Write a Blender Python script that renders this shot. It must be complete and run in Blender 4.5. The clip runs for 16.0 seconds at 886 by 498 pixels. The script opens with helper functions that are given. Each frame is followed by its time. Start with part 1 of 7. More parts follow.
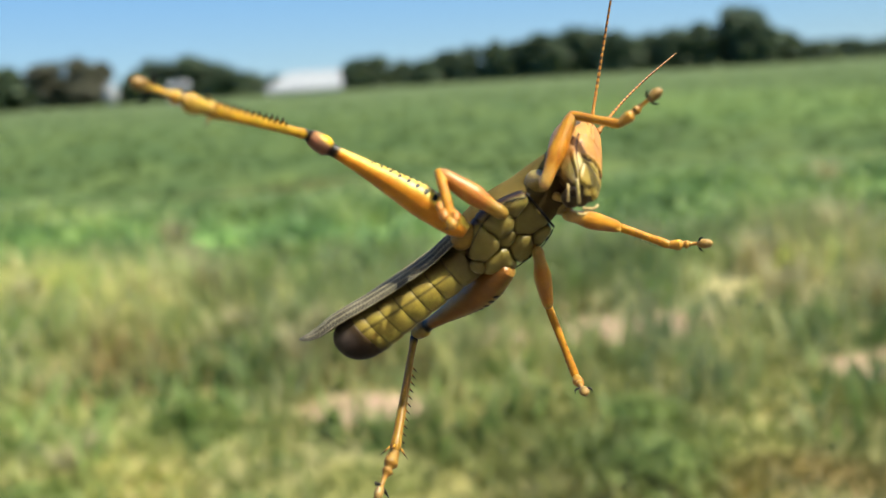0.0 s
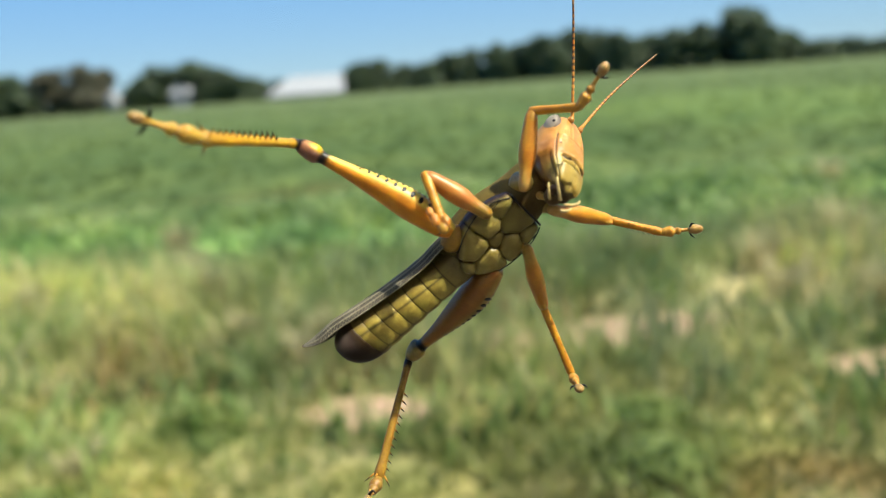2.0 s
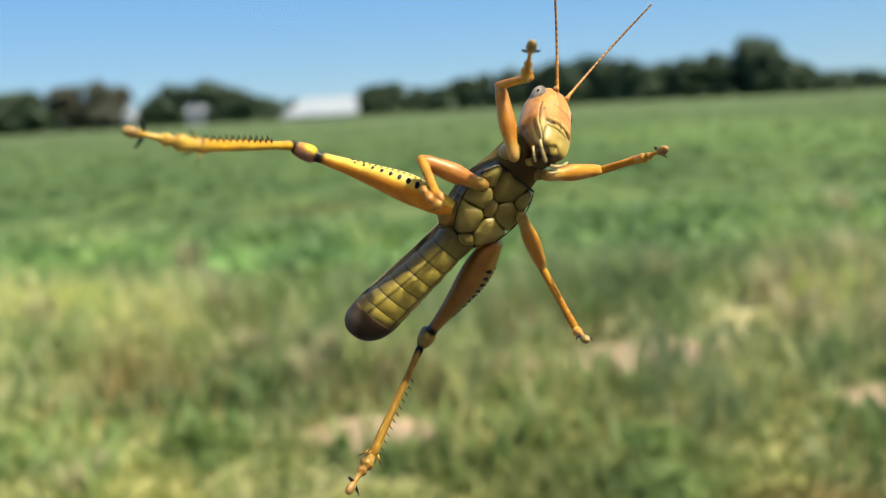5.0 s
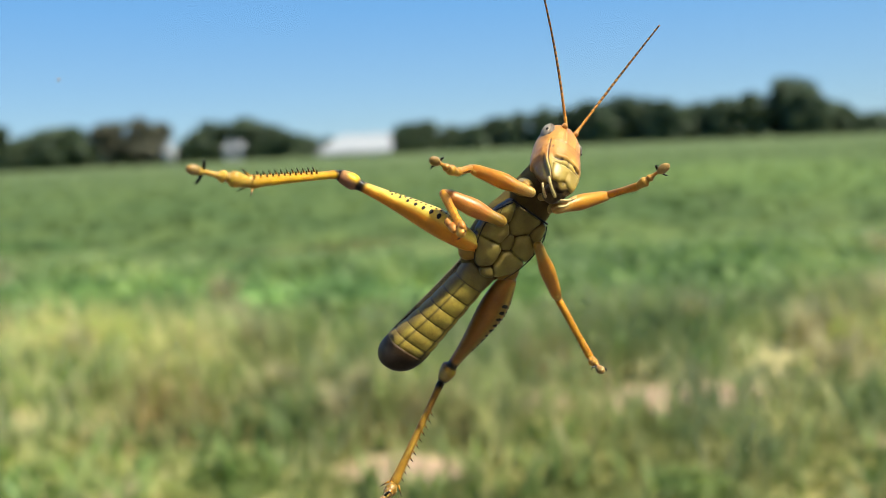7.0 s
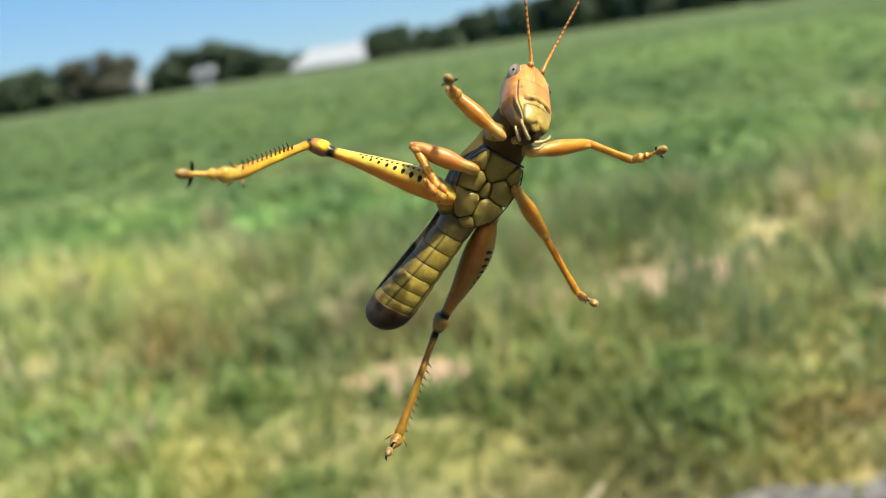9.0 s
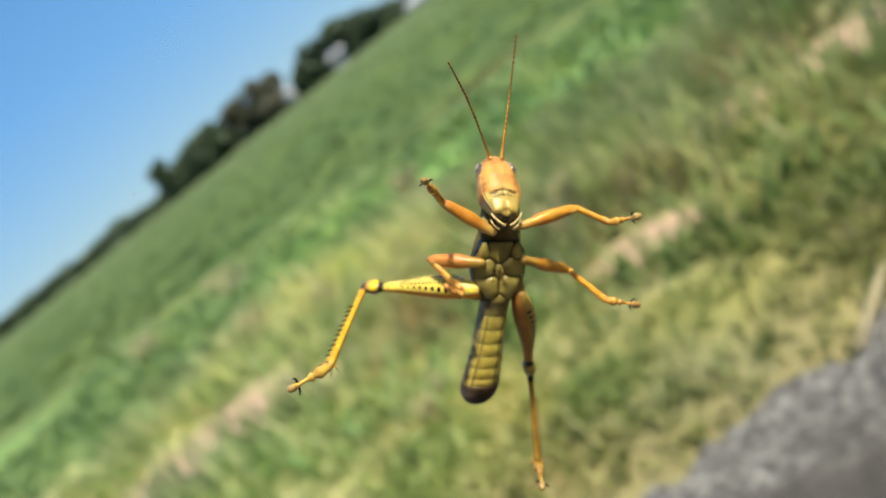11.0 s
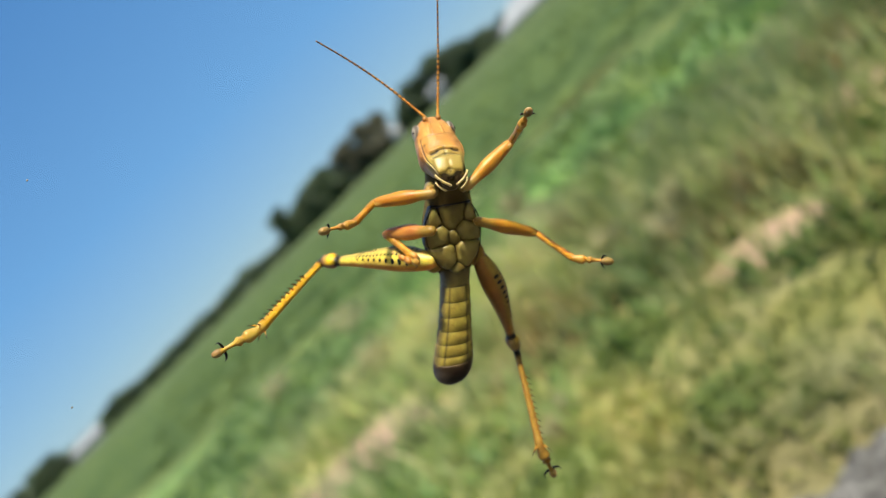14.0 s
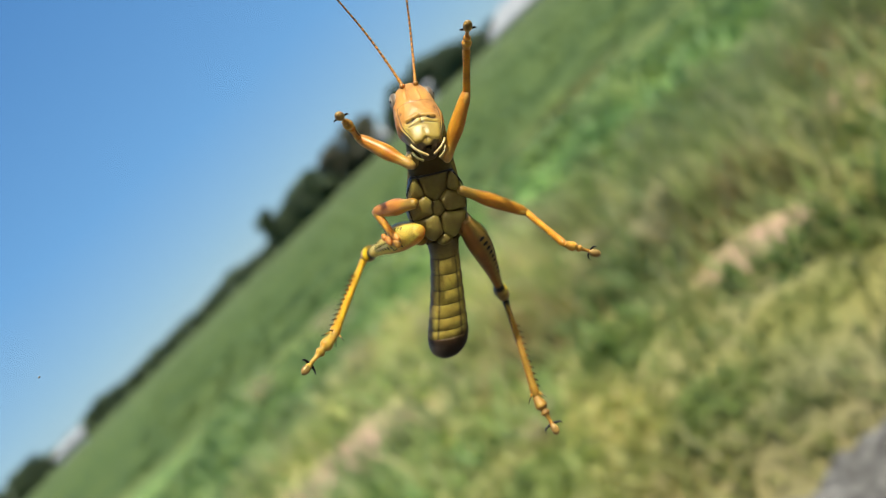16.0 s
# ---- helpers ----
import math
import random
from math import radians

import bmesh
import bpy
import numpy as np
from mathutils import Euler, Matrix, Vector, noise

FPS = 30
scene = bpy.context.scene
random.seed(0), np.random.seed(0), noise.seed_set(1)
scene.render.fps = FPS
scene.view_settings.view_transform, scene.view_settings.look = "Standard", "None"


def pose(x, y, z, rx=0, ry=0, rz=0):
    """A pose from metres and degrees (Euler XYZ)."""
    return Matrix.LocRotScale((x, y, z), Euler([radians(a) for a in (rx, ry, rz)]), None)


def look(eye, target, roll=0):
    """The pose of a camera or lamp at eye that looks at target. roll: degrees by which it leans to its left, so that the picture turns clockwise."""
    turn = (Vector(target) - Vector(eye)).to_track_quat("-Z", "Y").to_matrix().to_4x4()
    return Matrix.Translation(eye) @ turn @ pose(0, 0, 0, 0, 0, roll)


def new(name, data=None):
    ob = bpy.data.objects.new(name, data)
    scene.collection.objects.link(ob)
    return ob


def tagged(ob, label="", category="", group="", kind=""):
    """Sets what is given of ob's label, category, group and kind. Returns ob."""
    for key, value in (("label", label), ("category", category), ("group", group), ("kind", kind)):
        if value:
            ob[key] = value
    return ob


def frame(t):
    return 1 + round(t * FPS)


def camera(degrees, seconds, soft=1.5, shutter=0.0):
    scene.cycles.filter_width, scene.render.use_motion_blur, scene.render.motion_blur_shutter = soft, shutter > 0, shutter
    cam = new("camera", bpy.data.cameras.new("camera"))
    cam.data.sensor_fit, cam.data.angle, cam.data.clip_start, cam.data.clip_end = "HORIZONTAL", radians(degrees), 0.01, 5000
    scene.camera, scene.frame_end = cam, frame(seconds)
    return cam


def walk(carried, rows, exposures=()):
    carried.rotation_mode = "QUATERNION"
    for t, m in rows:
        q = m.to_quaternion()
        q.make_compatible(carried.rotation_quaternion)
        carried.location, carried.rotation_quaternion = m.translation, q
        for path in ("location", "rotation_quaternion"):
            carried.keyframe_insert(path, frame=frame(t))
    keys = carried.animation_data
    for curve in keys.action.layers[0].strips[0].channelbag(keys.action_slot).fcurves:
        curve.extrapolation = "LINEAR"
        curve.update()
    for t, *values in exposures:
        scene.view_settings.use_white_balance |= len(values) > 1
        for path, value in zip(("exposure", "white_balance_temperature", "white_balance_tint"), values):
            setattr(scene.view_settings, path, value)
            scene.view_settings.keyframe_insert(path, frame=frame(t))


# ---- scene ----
cam = camera(57.58, 16.0, soft=0.65)
cam.data.dof.use_dof = True
cam.data.dof.focus_distance = 0.0975
cam.data.dof.aperture_fstop = 18.0
walk(cam, [
    (0, pose(-0.00413, -0.08916, 1.26713, 77.78, 3.55, -0.74)),
    (0.5, pose(-0.00369, -0.08912, 1.26685, 77.87, 3.91, -0.56)),
    (1, pose(-0.00391, -0.08900, 1.26595, 77.88, 3.94, -0.48)),
    (1.5, pose(-0.00401, -0.09078, 1.26685, 77.82, 3.96, -0.50)),
    (2, pose(-0.00281, -0.09253, 1.26765, 77.99, 4.17, -0.61)),
    (2.5, pose(-0.00226, -0.09304, 1.26839, 78.10, 4.29, -0.53)),
    (3, pose(-0.00230, -0.09312, 1.26855, 78.17, 4.51, -0.55)),
    (5.5, pose(-0.00144, -0.09916, 1.26164, 80.72, 2.28, 1.09)),
    (6, pose(-0.00042, -0.10304, 1.26266, 81.90, 2.45, 2.48)),
    (6.5, pose(-0.00052, -0.10280, 1.26237, 82.34, 2.72, 2.79)),
    (7, pose(-0.00044, -0.10236, 1.26262, 82.44, 2.60, 2.68)),
    (7.5, pose(-0.00050, -0.10256, 1.26286, 82.43, 2.59, 2.56)),
    (8, pose(-0.00039, -0.10060, 1.26218, 82.34, 2.57, 2.40)),
    (10.3, pose(0.01114, -0.10018, 1.29417, 65.47, 23.95, 1.39)),
    (10.5, pose(0.01466, -0.10309, 1.29799, 66.23, 26.73, 2.90)),
    (11, pose(0.03586, -0.11086, 1.28823, 71.09, 37.20, 8.04)),
    (11.5, pose(0.04327, -0.10581, 1.27014, 75.26, 43.31, 13.70)),
    (12, pose(0.04039, -0.10355, 1.26005, 77.60, 42.33, 17.62)),
    (12.5, pose(0.03983, -0.10258, 1.26185, 78.05, 41.69, 17.39)),
    (13, pose(0.04587, -0.10364, 1.26572, 78.52, 43.76, 16.66)),
    (13.5, pose(0.04589, -0.10372, 1.26548, 78.78, 44.40, 16.78)),
    (14, pose(0.04592, -0.10311, 1.26553, 78.55, 44.29, 16.69)),
    (14.5, pose(0.04543, -0.10288, 1.26490, 78.39, 44.06, 16.43)),
    (15, pose(0.04559, -0.10330, 1.26445, 78.27, 43.90, 16.05)),
    (15.5, pose(0.04448, -0.10322, 1.26368, 78.11, 43.64, 15.81)),
    (16, pose(0.04174, -0.10135, 1.26180, 78.04, 43.64, 15.61)),
], exposures=[(0.0, 0.80), (3.2, 0.80), (5.3, 0.76), (8.2, 0.76), (10.3, 0.93), (11.0, 0.72), (12.0, 0.55), (16.0, 0.55)])

# ---- world and sun ----
SUN = Vector((0.468, -0.17, 0.867)).normalized()
world = bpy.data.worlds.new("sky")
scene.world = world
world.use_nodes = True
wn = world.node_tree
sky = wn.nodes.new("ShaderNodeTexSky")
sky.sky_type = "NISHITA"
sky.sun_disc = False
sky.sun_elevation = math.asin(SUN.z)
sky.sun_rotation = math.atan2(SUN.x, SUN.y)
sky.air_density, sky.dust_density, sky.ozone_density = 0.85, 0.05, 1.2
wn.nodes["Background"].inputs["Strength"].default_value = 0.07
deep = wn.nodes.new("ShaderNodeHueSaturation")
deep.inputs["Saturation"].default_value = 1.06
clear_air = wn.nodes.new("ShaderNodeMix")
clear_air.data_type, clear_air.blend_type = "RGBA", "MULTIPLY"
clear_air.inputs[0].default_value = 1.0
clear_air.inputs[7].default_value = (0.75, 1.0, 1.22, 1.0)
wn.links.new(sky.outputs["Color"], clear_air.inputs[6])
wn.links.new(clear_air.outputs[2], deep.inputs["Color"])
wn.links.new(deep.outputs["Color"], wn.nodes["Background"].inputs["Color"])
# thin summer haze: a gentle gradient from pale horizon to blue zenith laid over the sky
height = wn.nodes.new("ShaderNodeSeparateXYZ")
wn.links.new(wn.nodes.new("ShaderNodeTexCoord").outputs["Generated"], height.inputs[0])
haze = wn.nodes.new("ShaderNodeValToRGB")
haze.color_ramp.elements[0].position, haze.color_ramp.elements[0].color = 0.0, (0.24, 0.365, 0.47, 1)
haze.color_ramp.elements[1].position, haze.color_ramp.elements[1].color = 0.55, (0.04, 0.16, 0.43, 1)
mid_sky = haze.color_ramp.elements.new(0.16)
mid_sky.color = (0.125, 0.30, 0.55, 1)
wn.links.new(height.outputs["Z"], haze.inputs["Fac"])
hazy = wn.nodes.new("ShaderNodeBackground")
wn.links.new(haze.outputs["Color"], hazy.inputs["Color"])
both = wn.nodes.new("ShaderNodeMixShader")
both.inputs["Fac"].default_value = 0.75
wn.links.new(wn.nodes["Background"].outputs[0], both.inputs[1])
wn.links.new(hazy.outputs[0], both.inputs[2])
wn.links.new(both.outputs[0], wn.nodes["World Output"].inputs["Surface"])
sun_lamp = new("sun", bpy.data.lights.new("sun", "SUN"))
sun_lamp.data.energy = 5.0
sun_lamp.data.angle = radians(0.53)
sun_lamp.data.color = (1.0, 0.94, 0.79)
sun_lamp.matrix_world = look(SUN * 50, (0, 0, 0))

# ---- materials ----


def material(name, build):
    m = bpy.data.materials.new(name)
    m.use_nodes = True
    nt = m.node_tree
    build(nt, nt.nodes["Principled BSDF"])
    return m


def node(nt, kind, **values):
    n = nt.nodes.new(kind)
    for key, value in values.items():
        n.inputs[key].default_value = value
    return n


def mix(nt, fac, a, b, blend="MIX"):
    n = nt.nodes.new("ShaderNodeMix")
    n.data_type, n.blend_type = "RGBA", blend
    for slot, v in ((0, fac), (6, a), (7, b)):
        if isinstance(v, (int, float, tuple)):
            n.inputs[slot].default_value = v if slot == 0 else (*v[:3], 1.0)
        else:
            nt.links.new(v, n.inputs[slot])
    return n.outputs[2]


def noise_tex(nt, scale, detail=4.0, rough=0.55, where=None):
    n = node(nt, "ShaderNodeTexNoise", Scale=scale, Detail=detail, Roughness=rough)
    if where is not None:
        nt.links.new(where, n.inputs["Vector"])
    return n


def ramp(nt, fac, stops):
    n = nt.nodes.new("ShaderNodeValToRGB")
    el = n.color_ramp.elements
    while len(el) < len(stops):
        el.new(0.5)
    for e, (p, c) in zip(el, stops):
        e.position, e.color = p, (*c, 1.0)
    nt.links.new(fac, n.inputs["Fac"])
    return n.outputs["Color"]


def bump(nt, b, height, strength, distance):
    n = node(nt, "ShaderNodeBump", Strength=strength, Distance=distance)
    nt.links.new(height, n.inputs["Height"])
    nt.links.new(n.outputs["Normal"], b.inputs["Normal"])


def cuticle(name, rough, sheer, grain=0.25, relief=0.25, gloss=0.28):
    """Insect skin: the tint of the mesh, mottled at two sizes, faintly translucent."""
    def build(nt, b):
        tint = nt.nodes.new("ShaderNodeAttribute")
        tint.attribute_name = "tint"
        place = nt.nodes.new("ShaderNodeTexCoord").outputs["Object"]
        coarse = noise_tex(nt, 420.0, 3.0, 0.5, place)
        fine = noise_tex(nt, 4600.0, 3.0, 0.65, place)
        c = mix(nt, grain, tint.outputs["Color"], ramp(nt, coarse.outputs["Fac"], [(0.25, (0.45, 0.40, 0.36)), (0.75, (1.5, 1.5, 1.5))]), "MULTIPLY")
        c = mix(nt, grain * 0.7, c, ramp(nt, fine.outputs["Fac"], [(0.32, (0.46, 0.40, 0.33)), (0.68, (1.42, 1.42, 1.42))]), "MULTIPLY")
        c = mix(nt, 1.0, c, (0.88, 0.87, 0.86), "MULTIPLY")
        nt.links.new(c, b.inputs["Base Color"])
        b.inputs["Roughness"].default_value = rough
        b.inputs["Specular IOR Level"].default_value = gloss
        b.inputs["Subsurface Weight"].default_value = sheer
        b.inputs["Subsurface Radius"].default_value = (1.0, 0.45, 0.12)
        b.inputs["Subsurface Scale"].default_value = 0.0007
        b.inputs["Coat Weight"].default_value = 0.04
        b.inputs["Coat Roughness"].default_value = 0.25
        bump(nt, b, fine.outputs["Fac"], relief, 0.00008)
    return material(name, build)


SKIN = cuticle("body_cuticle", 0.36, 0.10, 0.36, 0.5, 0.34)
LEG_SKIN = cuticle("leg_cuticle", 0.36, 0.3, 0.36, 0.4, 0.32)
BELLY_SKIN = cuticle("belly_cuticle", 0.45, 0.10, 0.42, 0.5, 0.22)
MATT_SKIN = cuticle("matt_cuticle", 0.7, 0.10, 0.4, 0.5, 0.08)
SPINE_SKIN = cuticle("spine_cuticle", 0.45, 0.0, 0.1, 0.1)
WING_SKIN = cuticle("wing_membrane", 0.75, 0.0, 0.6, 0.8, 0.12)


def build_eye(nt, b):
    place = nt.nodes.new("ShaderNodeTexCoord").outputs["Object"]
    w = node(nt, "ShaderNodeTexWave", Scale=260.0, Distortion=1.5)
    w.bands_direction = "Y"
    nt.links.new(place, w.inputs["Vector"])
    nt.links.new(ramp(nt, w.outputs["Fac"], [(0.12, (0.10, 0.075, 0.055)), (0.5, (0.27, 0.23, 0.18))]), b.inputs["Base Color"])
    b.inputs["Roughness"].default_value = 0.5
    b.inputs["Specular IOR Level"].default_value = 0.25


EYE = material("eye_facets", build_eye)


def build_glass(nt, b):
    b.inputs["Base Color"].default_value = (0.985, 0.995, 0.985, 1)
    b.inputs["Transmission Weight"].default_value = 1.0
    b.inputs["Roughness"].default_value = 0.0
    b.inputs["IOR"].default_value = 1.45


GLASS = material("window_glass", build_glass)


def speckled(name, stops, scale, rough=0.9, relief=0.4, depth=0.01, detail=6.0):
    def build(nt, b):
        place = nt.nodes.new("ShaderNodeTexCoord").outputs["Object"]
        big = noise_tex(nt, scale, detail, 0.6, place)
        small = noise_tex(nt, scale * 11.0, 3.0, 0.6, place)
        c = ramp(nt, big.outputs["Fac"], stops)
        c = mix(nt, 0.5, c, ramp(nt, small.outputs["Fac"], [(0.3, (0.6, 0.6, 0.6)), (0.7, (1.3, 1.3, 1.3))]), "MULTIPLY")
        nt.links.new(c, b.inputs["Base Color"])
        b.inputs["Roughness"].default_value = rough
        bump(nt, b, small.outputs["Fac"], relief, depth)
    return material(name, build)


def build_asphalt(nt, b):
    place = nt.nodes.new("ShaderNodeTexCoord").outputs["Object"]
    worn = nt.nodes.new("ShaderNodeAttribute")
    worn.attribute_name = "worn"
    blotch = noise_tex(nt, 7.0, 4.0, 0.65, place)
    stones = node(nt, "ShaderNodeTexVoronoi", Scale=60.0)
    nt.links.new(place, stones.inputs["Vector"])
    grit = noise_tex(nt, 150.0, 3.0, 0.6, place)
    tar = ramp(nt, blotch.outputs["Fac"], [(0.35, (0.055, 0.048, 0.038)), (0.65, (0.082, 0.072, 0.058))])
    gravel = ramp(nt, stones.outputs["Color"], [(0.1, (0.055, 0.05, 0.043)), (0.5, (0.125, 0.115, 0.1)), (0.9, (0.30, 0.28, 0.24))])
    fade = nt.nodes.new("ShaderNodeMath")
    fade.operation = "MULTIPLY_ADD"
    nt.links.new(blotch.outputs["Fac"], fade.inputs[0])
    fade.inputs[1].default_value = 2.4
    nt.links.new(worn.outputs["Fac"], fade.inputs[2])
    edge = node(nt, "ShaderNodeMapRange")
    for key, v in zip(("From Min", "From Max", "To Min", "To Max"), (1.45, 2.15, 0.0, 1.0)):
        edge.inputs[key].default_value = v
    nt.links.new(fade.outputs[0], edge.inputs["Value"])
    c = mix(nt, edge.outputs[0], tar, gravel)
    c = mix(nt, 0.5, c, ramp(nt, grit.outputs["Fac"], [(0.3, (0.6, 0.6, 0.6)), (0.7, (1.4, 1.4, 1.4))]), "MULTIPLY")
    nt.links.new(c, b.inputs["Base Color"])
    b.inputs["Roughness"].default_value = 0.9
    bump(nt, b, stones.outputs["Distance"], 0.7, 0.012)


ASPHALT = material("asphalt", build_asphalt)
WHITE_METAL = speckled("white_metal", [(0.3, (0.24, 0.25, 0.25)), (0.7, (0.31, 0.31, 0.30))], 0.8, 0.5, 0.1)
WALL_PAINT = speckled("wall_paint", [(0.3, (0.38, 0.38, 0.36)), (0.7, (0.46, 0.45, 0.43))], 0.7, 0.6, 0.1)
ROOF_METAL = speckled("roof_metal", [(0.3, (0.33, 0.34, 0.34)), (0.7, (0.41, 0.41, 0.40))], 0.6, 0.4, 0.1)
DARK_OPENING = speckled("dark_opening", [(0.3, (0.03, 0.03, 0.03)), (0.7, (0.06, 0.06, 0.06))], 1.0, 0.6, 0.1)
BARK = speckled("bark", [(0.3, (0.09, 0.065, 0.045)), (0.7, (0.17, 0.13, 0.1))], 2.0, 0.9, 0.6, 0.03)
PALE_WOOD = speckled("pale_wood", [(0.3, (0.42, 0.34, 0.18)), (0.7, (0.54, 0.45, 0.26))], 30.0, 0.85, 0.4, 0.003)
TRIM = speckled("cabin_trim", [(0.3, (0.028, 0.027, 0.026)), (0.7, (0.036, 0.035, 0.033))], 4.0, 0.9, 0.3, 0.002)
DUST = speckled("dust", [(0.3, (0.3, 0.27, 0.22)), (0.7, (0.5, 0.46, 0.4))], 900.0, 0.9, 0.1)


# patches of the field: centre, half size in metres, tint
BROWNISH, STRAWISH, DEEP = (0.85, 0.68, 0.64), (1.27, 1.17, 1.25), (0.7, 0.83, 0.68)
PATCHES = [(-1.9, 2.5, 1.3, 0.75, (1.52, 1.47, 1.42)), (-2.6, 4.4, 1.6, 1.0, (1.15, 1.1, 1.05)), (9.0, 23.0, 5.0, 10.0, (1.3, 1.3, 1.2)), (-1.45, 3.42, 0.5, 0.28, BROWNISH), (-2.2, 9.75, 1.1, 0.5, BROWNISH), (0.44, 4.0, 0.4, 0.2, BROWNISH), (1.02, 2.21, 0.4, 0.16, BROWNISH), (-0.43, 3.3, 0.35, 0.15, BROWNISH), (-1.6, 10.6, 0.6, 0.4, BROWNISH),
           (-5.2, 8.7, 1.0, 0.7, STRAWISH), (-3.4, 8.6, 0.9, 0.25, STRAWISH), (-1.9, 8.15, 0.7, 0.22, STRAWISH), (1.8, 4.3, 0.5, 0.6, STRAWISH), (2.7, 5.2, 0.7, 0.6, STRAWISH), (3.7, 7.4, 0.5, 0.5, STRAWISH), (-3.5, 5.1, 0.7, 0.5, STRAWISH), (-5.8, 6.9, 0.7, 0.5, STRAWISH), (-1.5, 4.7, 0.5, 0.5, STRAWISH),
           (0.75, 2.35, 0.5, 0.28, DEEP), (-1.05, 2.85, 0.2, 0.16, DEEP), (-1.3, 2.15, 0.4, 0.2, DEEP), (-2.3, 3.9, 0.45, 0.2, DEEP), (-0.02, 3.8, 0.3, 0.2, DEEP), (-7.0, 11.5, 1.2, 0.6, DEEP), (-3.9, 7.3, 0.5, 0.3, DEEP),
           (-1.9, 2.75, 0.7, 0.45, (1.05, 1.05, 1.1)), (-3.0, 4.6, 1.6, 0.9, (1.2, 1.22, 1.25)), (-2.8, 2.7, 0.6, 0.5, (1.0, 1.03, 1.1)), (0.1, 2.3, 0.5, 0.35, (0.9, 0.92, 0.82)), (-0.35, 2.2, 0.4, 0.2, (0.85, 0.9, 0.78)), (-0.6, 1.75, 0.9, 0.16, (0.95, 0.9, 0.85)), (0.4, 2.0, 0.5, 0.14, (0.9, 0.85, 0.8)), (-2.8, 6.7, 1.8, 0.6, (1.05, 1.14, 1.05)), (-0.7, 6.3, 1.1, 0.5, (1.05, 1.14, 1.05))]


def patchy(nt, c, place, only_wide=False):
    """Colour c with the field's patches and broad mottling laid over it."""
    broad = noise_tex(nt, 0.5, 3.0, 0.55, place)
    middle = noise_tex(nt, 1.7, 2.0, 0.5, place)
    c = mix(nt, 0.8, c, ramp(nt, broad.outputs["Fac"], [(0.33, (0.62, 0.72, 0.6)), (0.5, (1.0, 1.0, 1.0)), (0.68, (1.4, 1.25, 1.05))]), "MULTIPLY")
    c = mix(nt, 0.75, c, ramp(nt, middle.outputs["Fac"], [(0.33, (0.62, 0.68, 0.62)), (0.5, (1.0, 1.0, 1.0)), (0.67, (1.4, 1.28, 1.1))]), "MULTIPLY")
    ripple = nt.nodes.new("ShaderNodeVectorMath")
    ripple.operation = "SUBTRACT"
    nt.links.new(middle.outputs["Color"], ripple.inputs[0])
    ripple.inputs[1].default_value = (0.5, 0.5, 0.5)
    moved = nt.nodes.new("ShaderNodeVectorMath")
    moved.operation = "MULTIPLY_ADD"
    moved.inputs[1].default_value = (0.9, 0.6, 0.0)
    nt.links.new(ripple.outputs[0], moved.inputs[0])
    nt.links.new(place, moved.inputs[2])
    for x, y, rx, ry, k in PATCHES:
        shift = nt.nodes.new("ShaderNodeVectorMath")
        shift.operation = "MULTIPLY_ADD"
        nt.links.new(moved.outputs[0], shift.inputs[0])
        shift.inputs[1].default_value = (1 / rx, 1 / ry, 0.0)
        shift.inputs[2].default_value = (-x / rx, -y / ry, 0.0)
        far = nt.nodes.new("ShaderNodeVectorMath")
        far.operation = "LENGTH"
        nt.links.new(shift.outputs[0], far.inputs[0])
        inside = node(nt, "ShaderNodeMapRange")
        inside.interpolation_type = "SMOOTHSTEP"
        for key, v in zip(("From Min", "From Max", "To Min", "To Max"), (0.55, 1.35, 1.0, 0.0)):
            inside.inputs[key].default_value = v
        nt.links.new(far.outputs["Value"], inside.inputs["Value"])
        c = mix(nt, inside.outputs[0], c, mix(nt, 1.0, c, k, "MULTIPLY"))
    return c


def foliage(name, stops, rough=0.6, sheer=0.25, field=False):
    def build(nt, b):
        geo = nt.nodes.new("ShaderNodeNewGeometry")
        c = ramp(nt, geo.outputs["Random Per Island"], stops)
        if field:
            c = patchy(nt, c, nt.nodes.new("ShaderNodeNewGeometry").outputs["Position"])
        else:
            patch = noise_tex(nt, 0.9, 3.0, 0.5, nt.nodes.new("ShaderNodeTexCoord").outputs["Object"])
            c = mix(nt, 0.6, c, ramp(nt, patch.outputs["Fac"], [(0.3, (0.72, 0.74, 0.72)), (0.7, (1.25, 1.22, 1.15))]), "MULTIPLY")
        nt.links.new(c, b.inputs["Base Color"])
        b.inputs["Roughness"].default_value = rough
        b.inputs["Transmission Weight"].default_value = 0.0
        out = nt.nodes["Material Output"]
        thru = nt.nodes.new("ShaderNodeBsdfTranslucent")
        nt.links.new(c, thru.inputs["Color"])
        m = node(nt, "ShaderNodeMixShader", Fac=sheer)
        nt.links.new(b.outputs[0], m.inputs[1])
        nt.links.new(thru.outputs[0], m.inputs[2])
        nt.links.new(m.outputs[0], out.inputs["Surface"])
    return material(name, build)


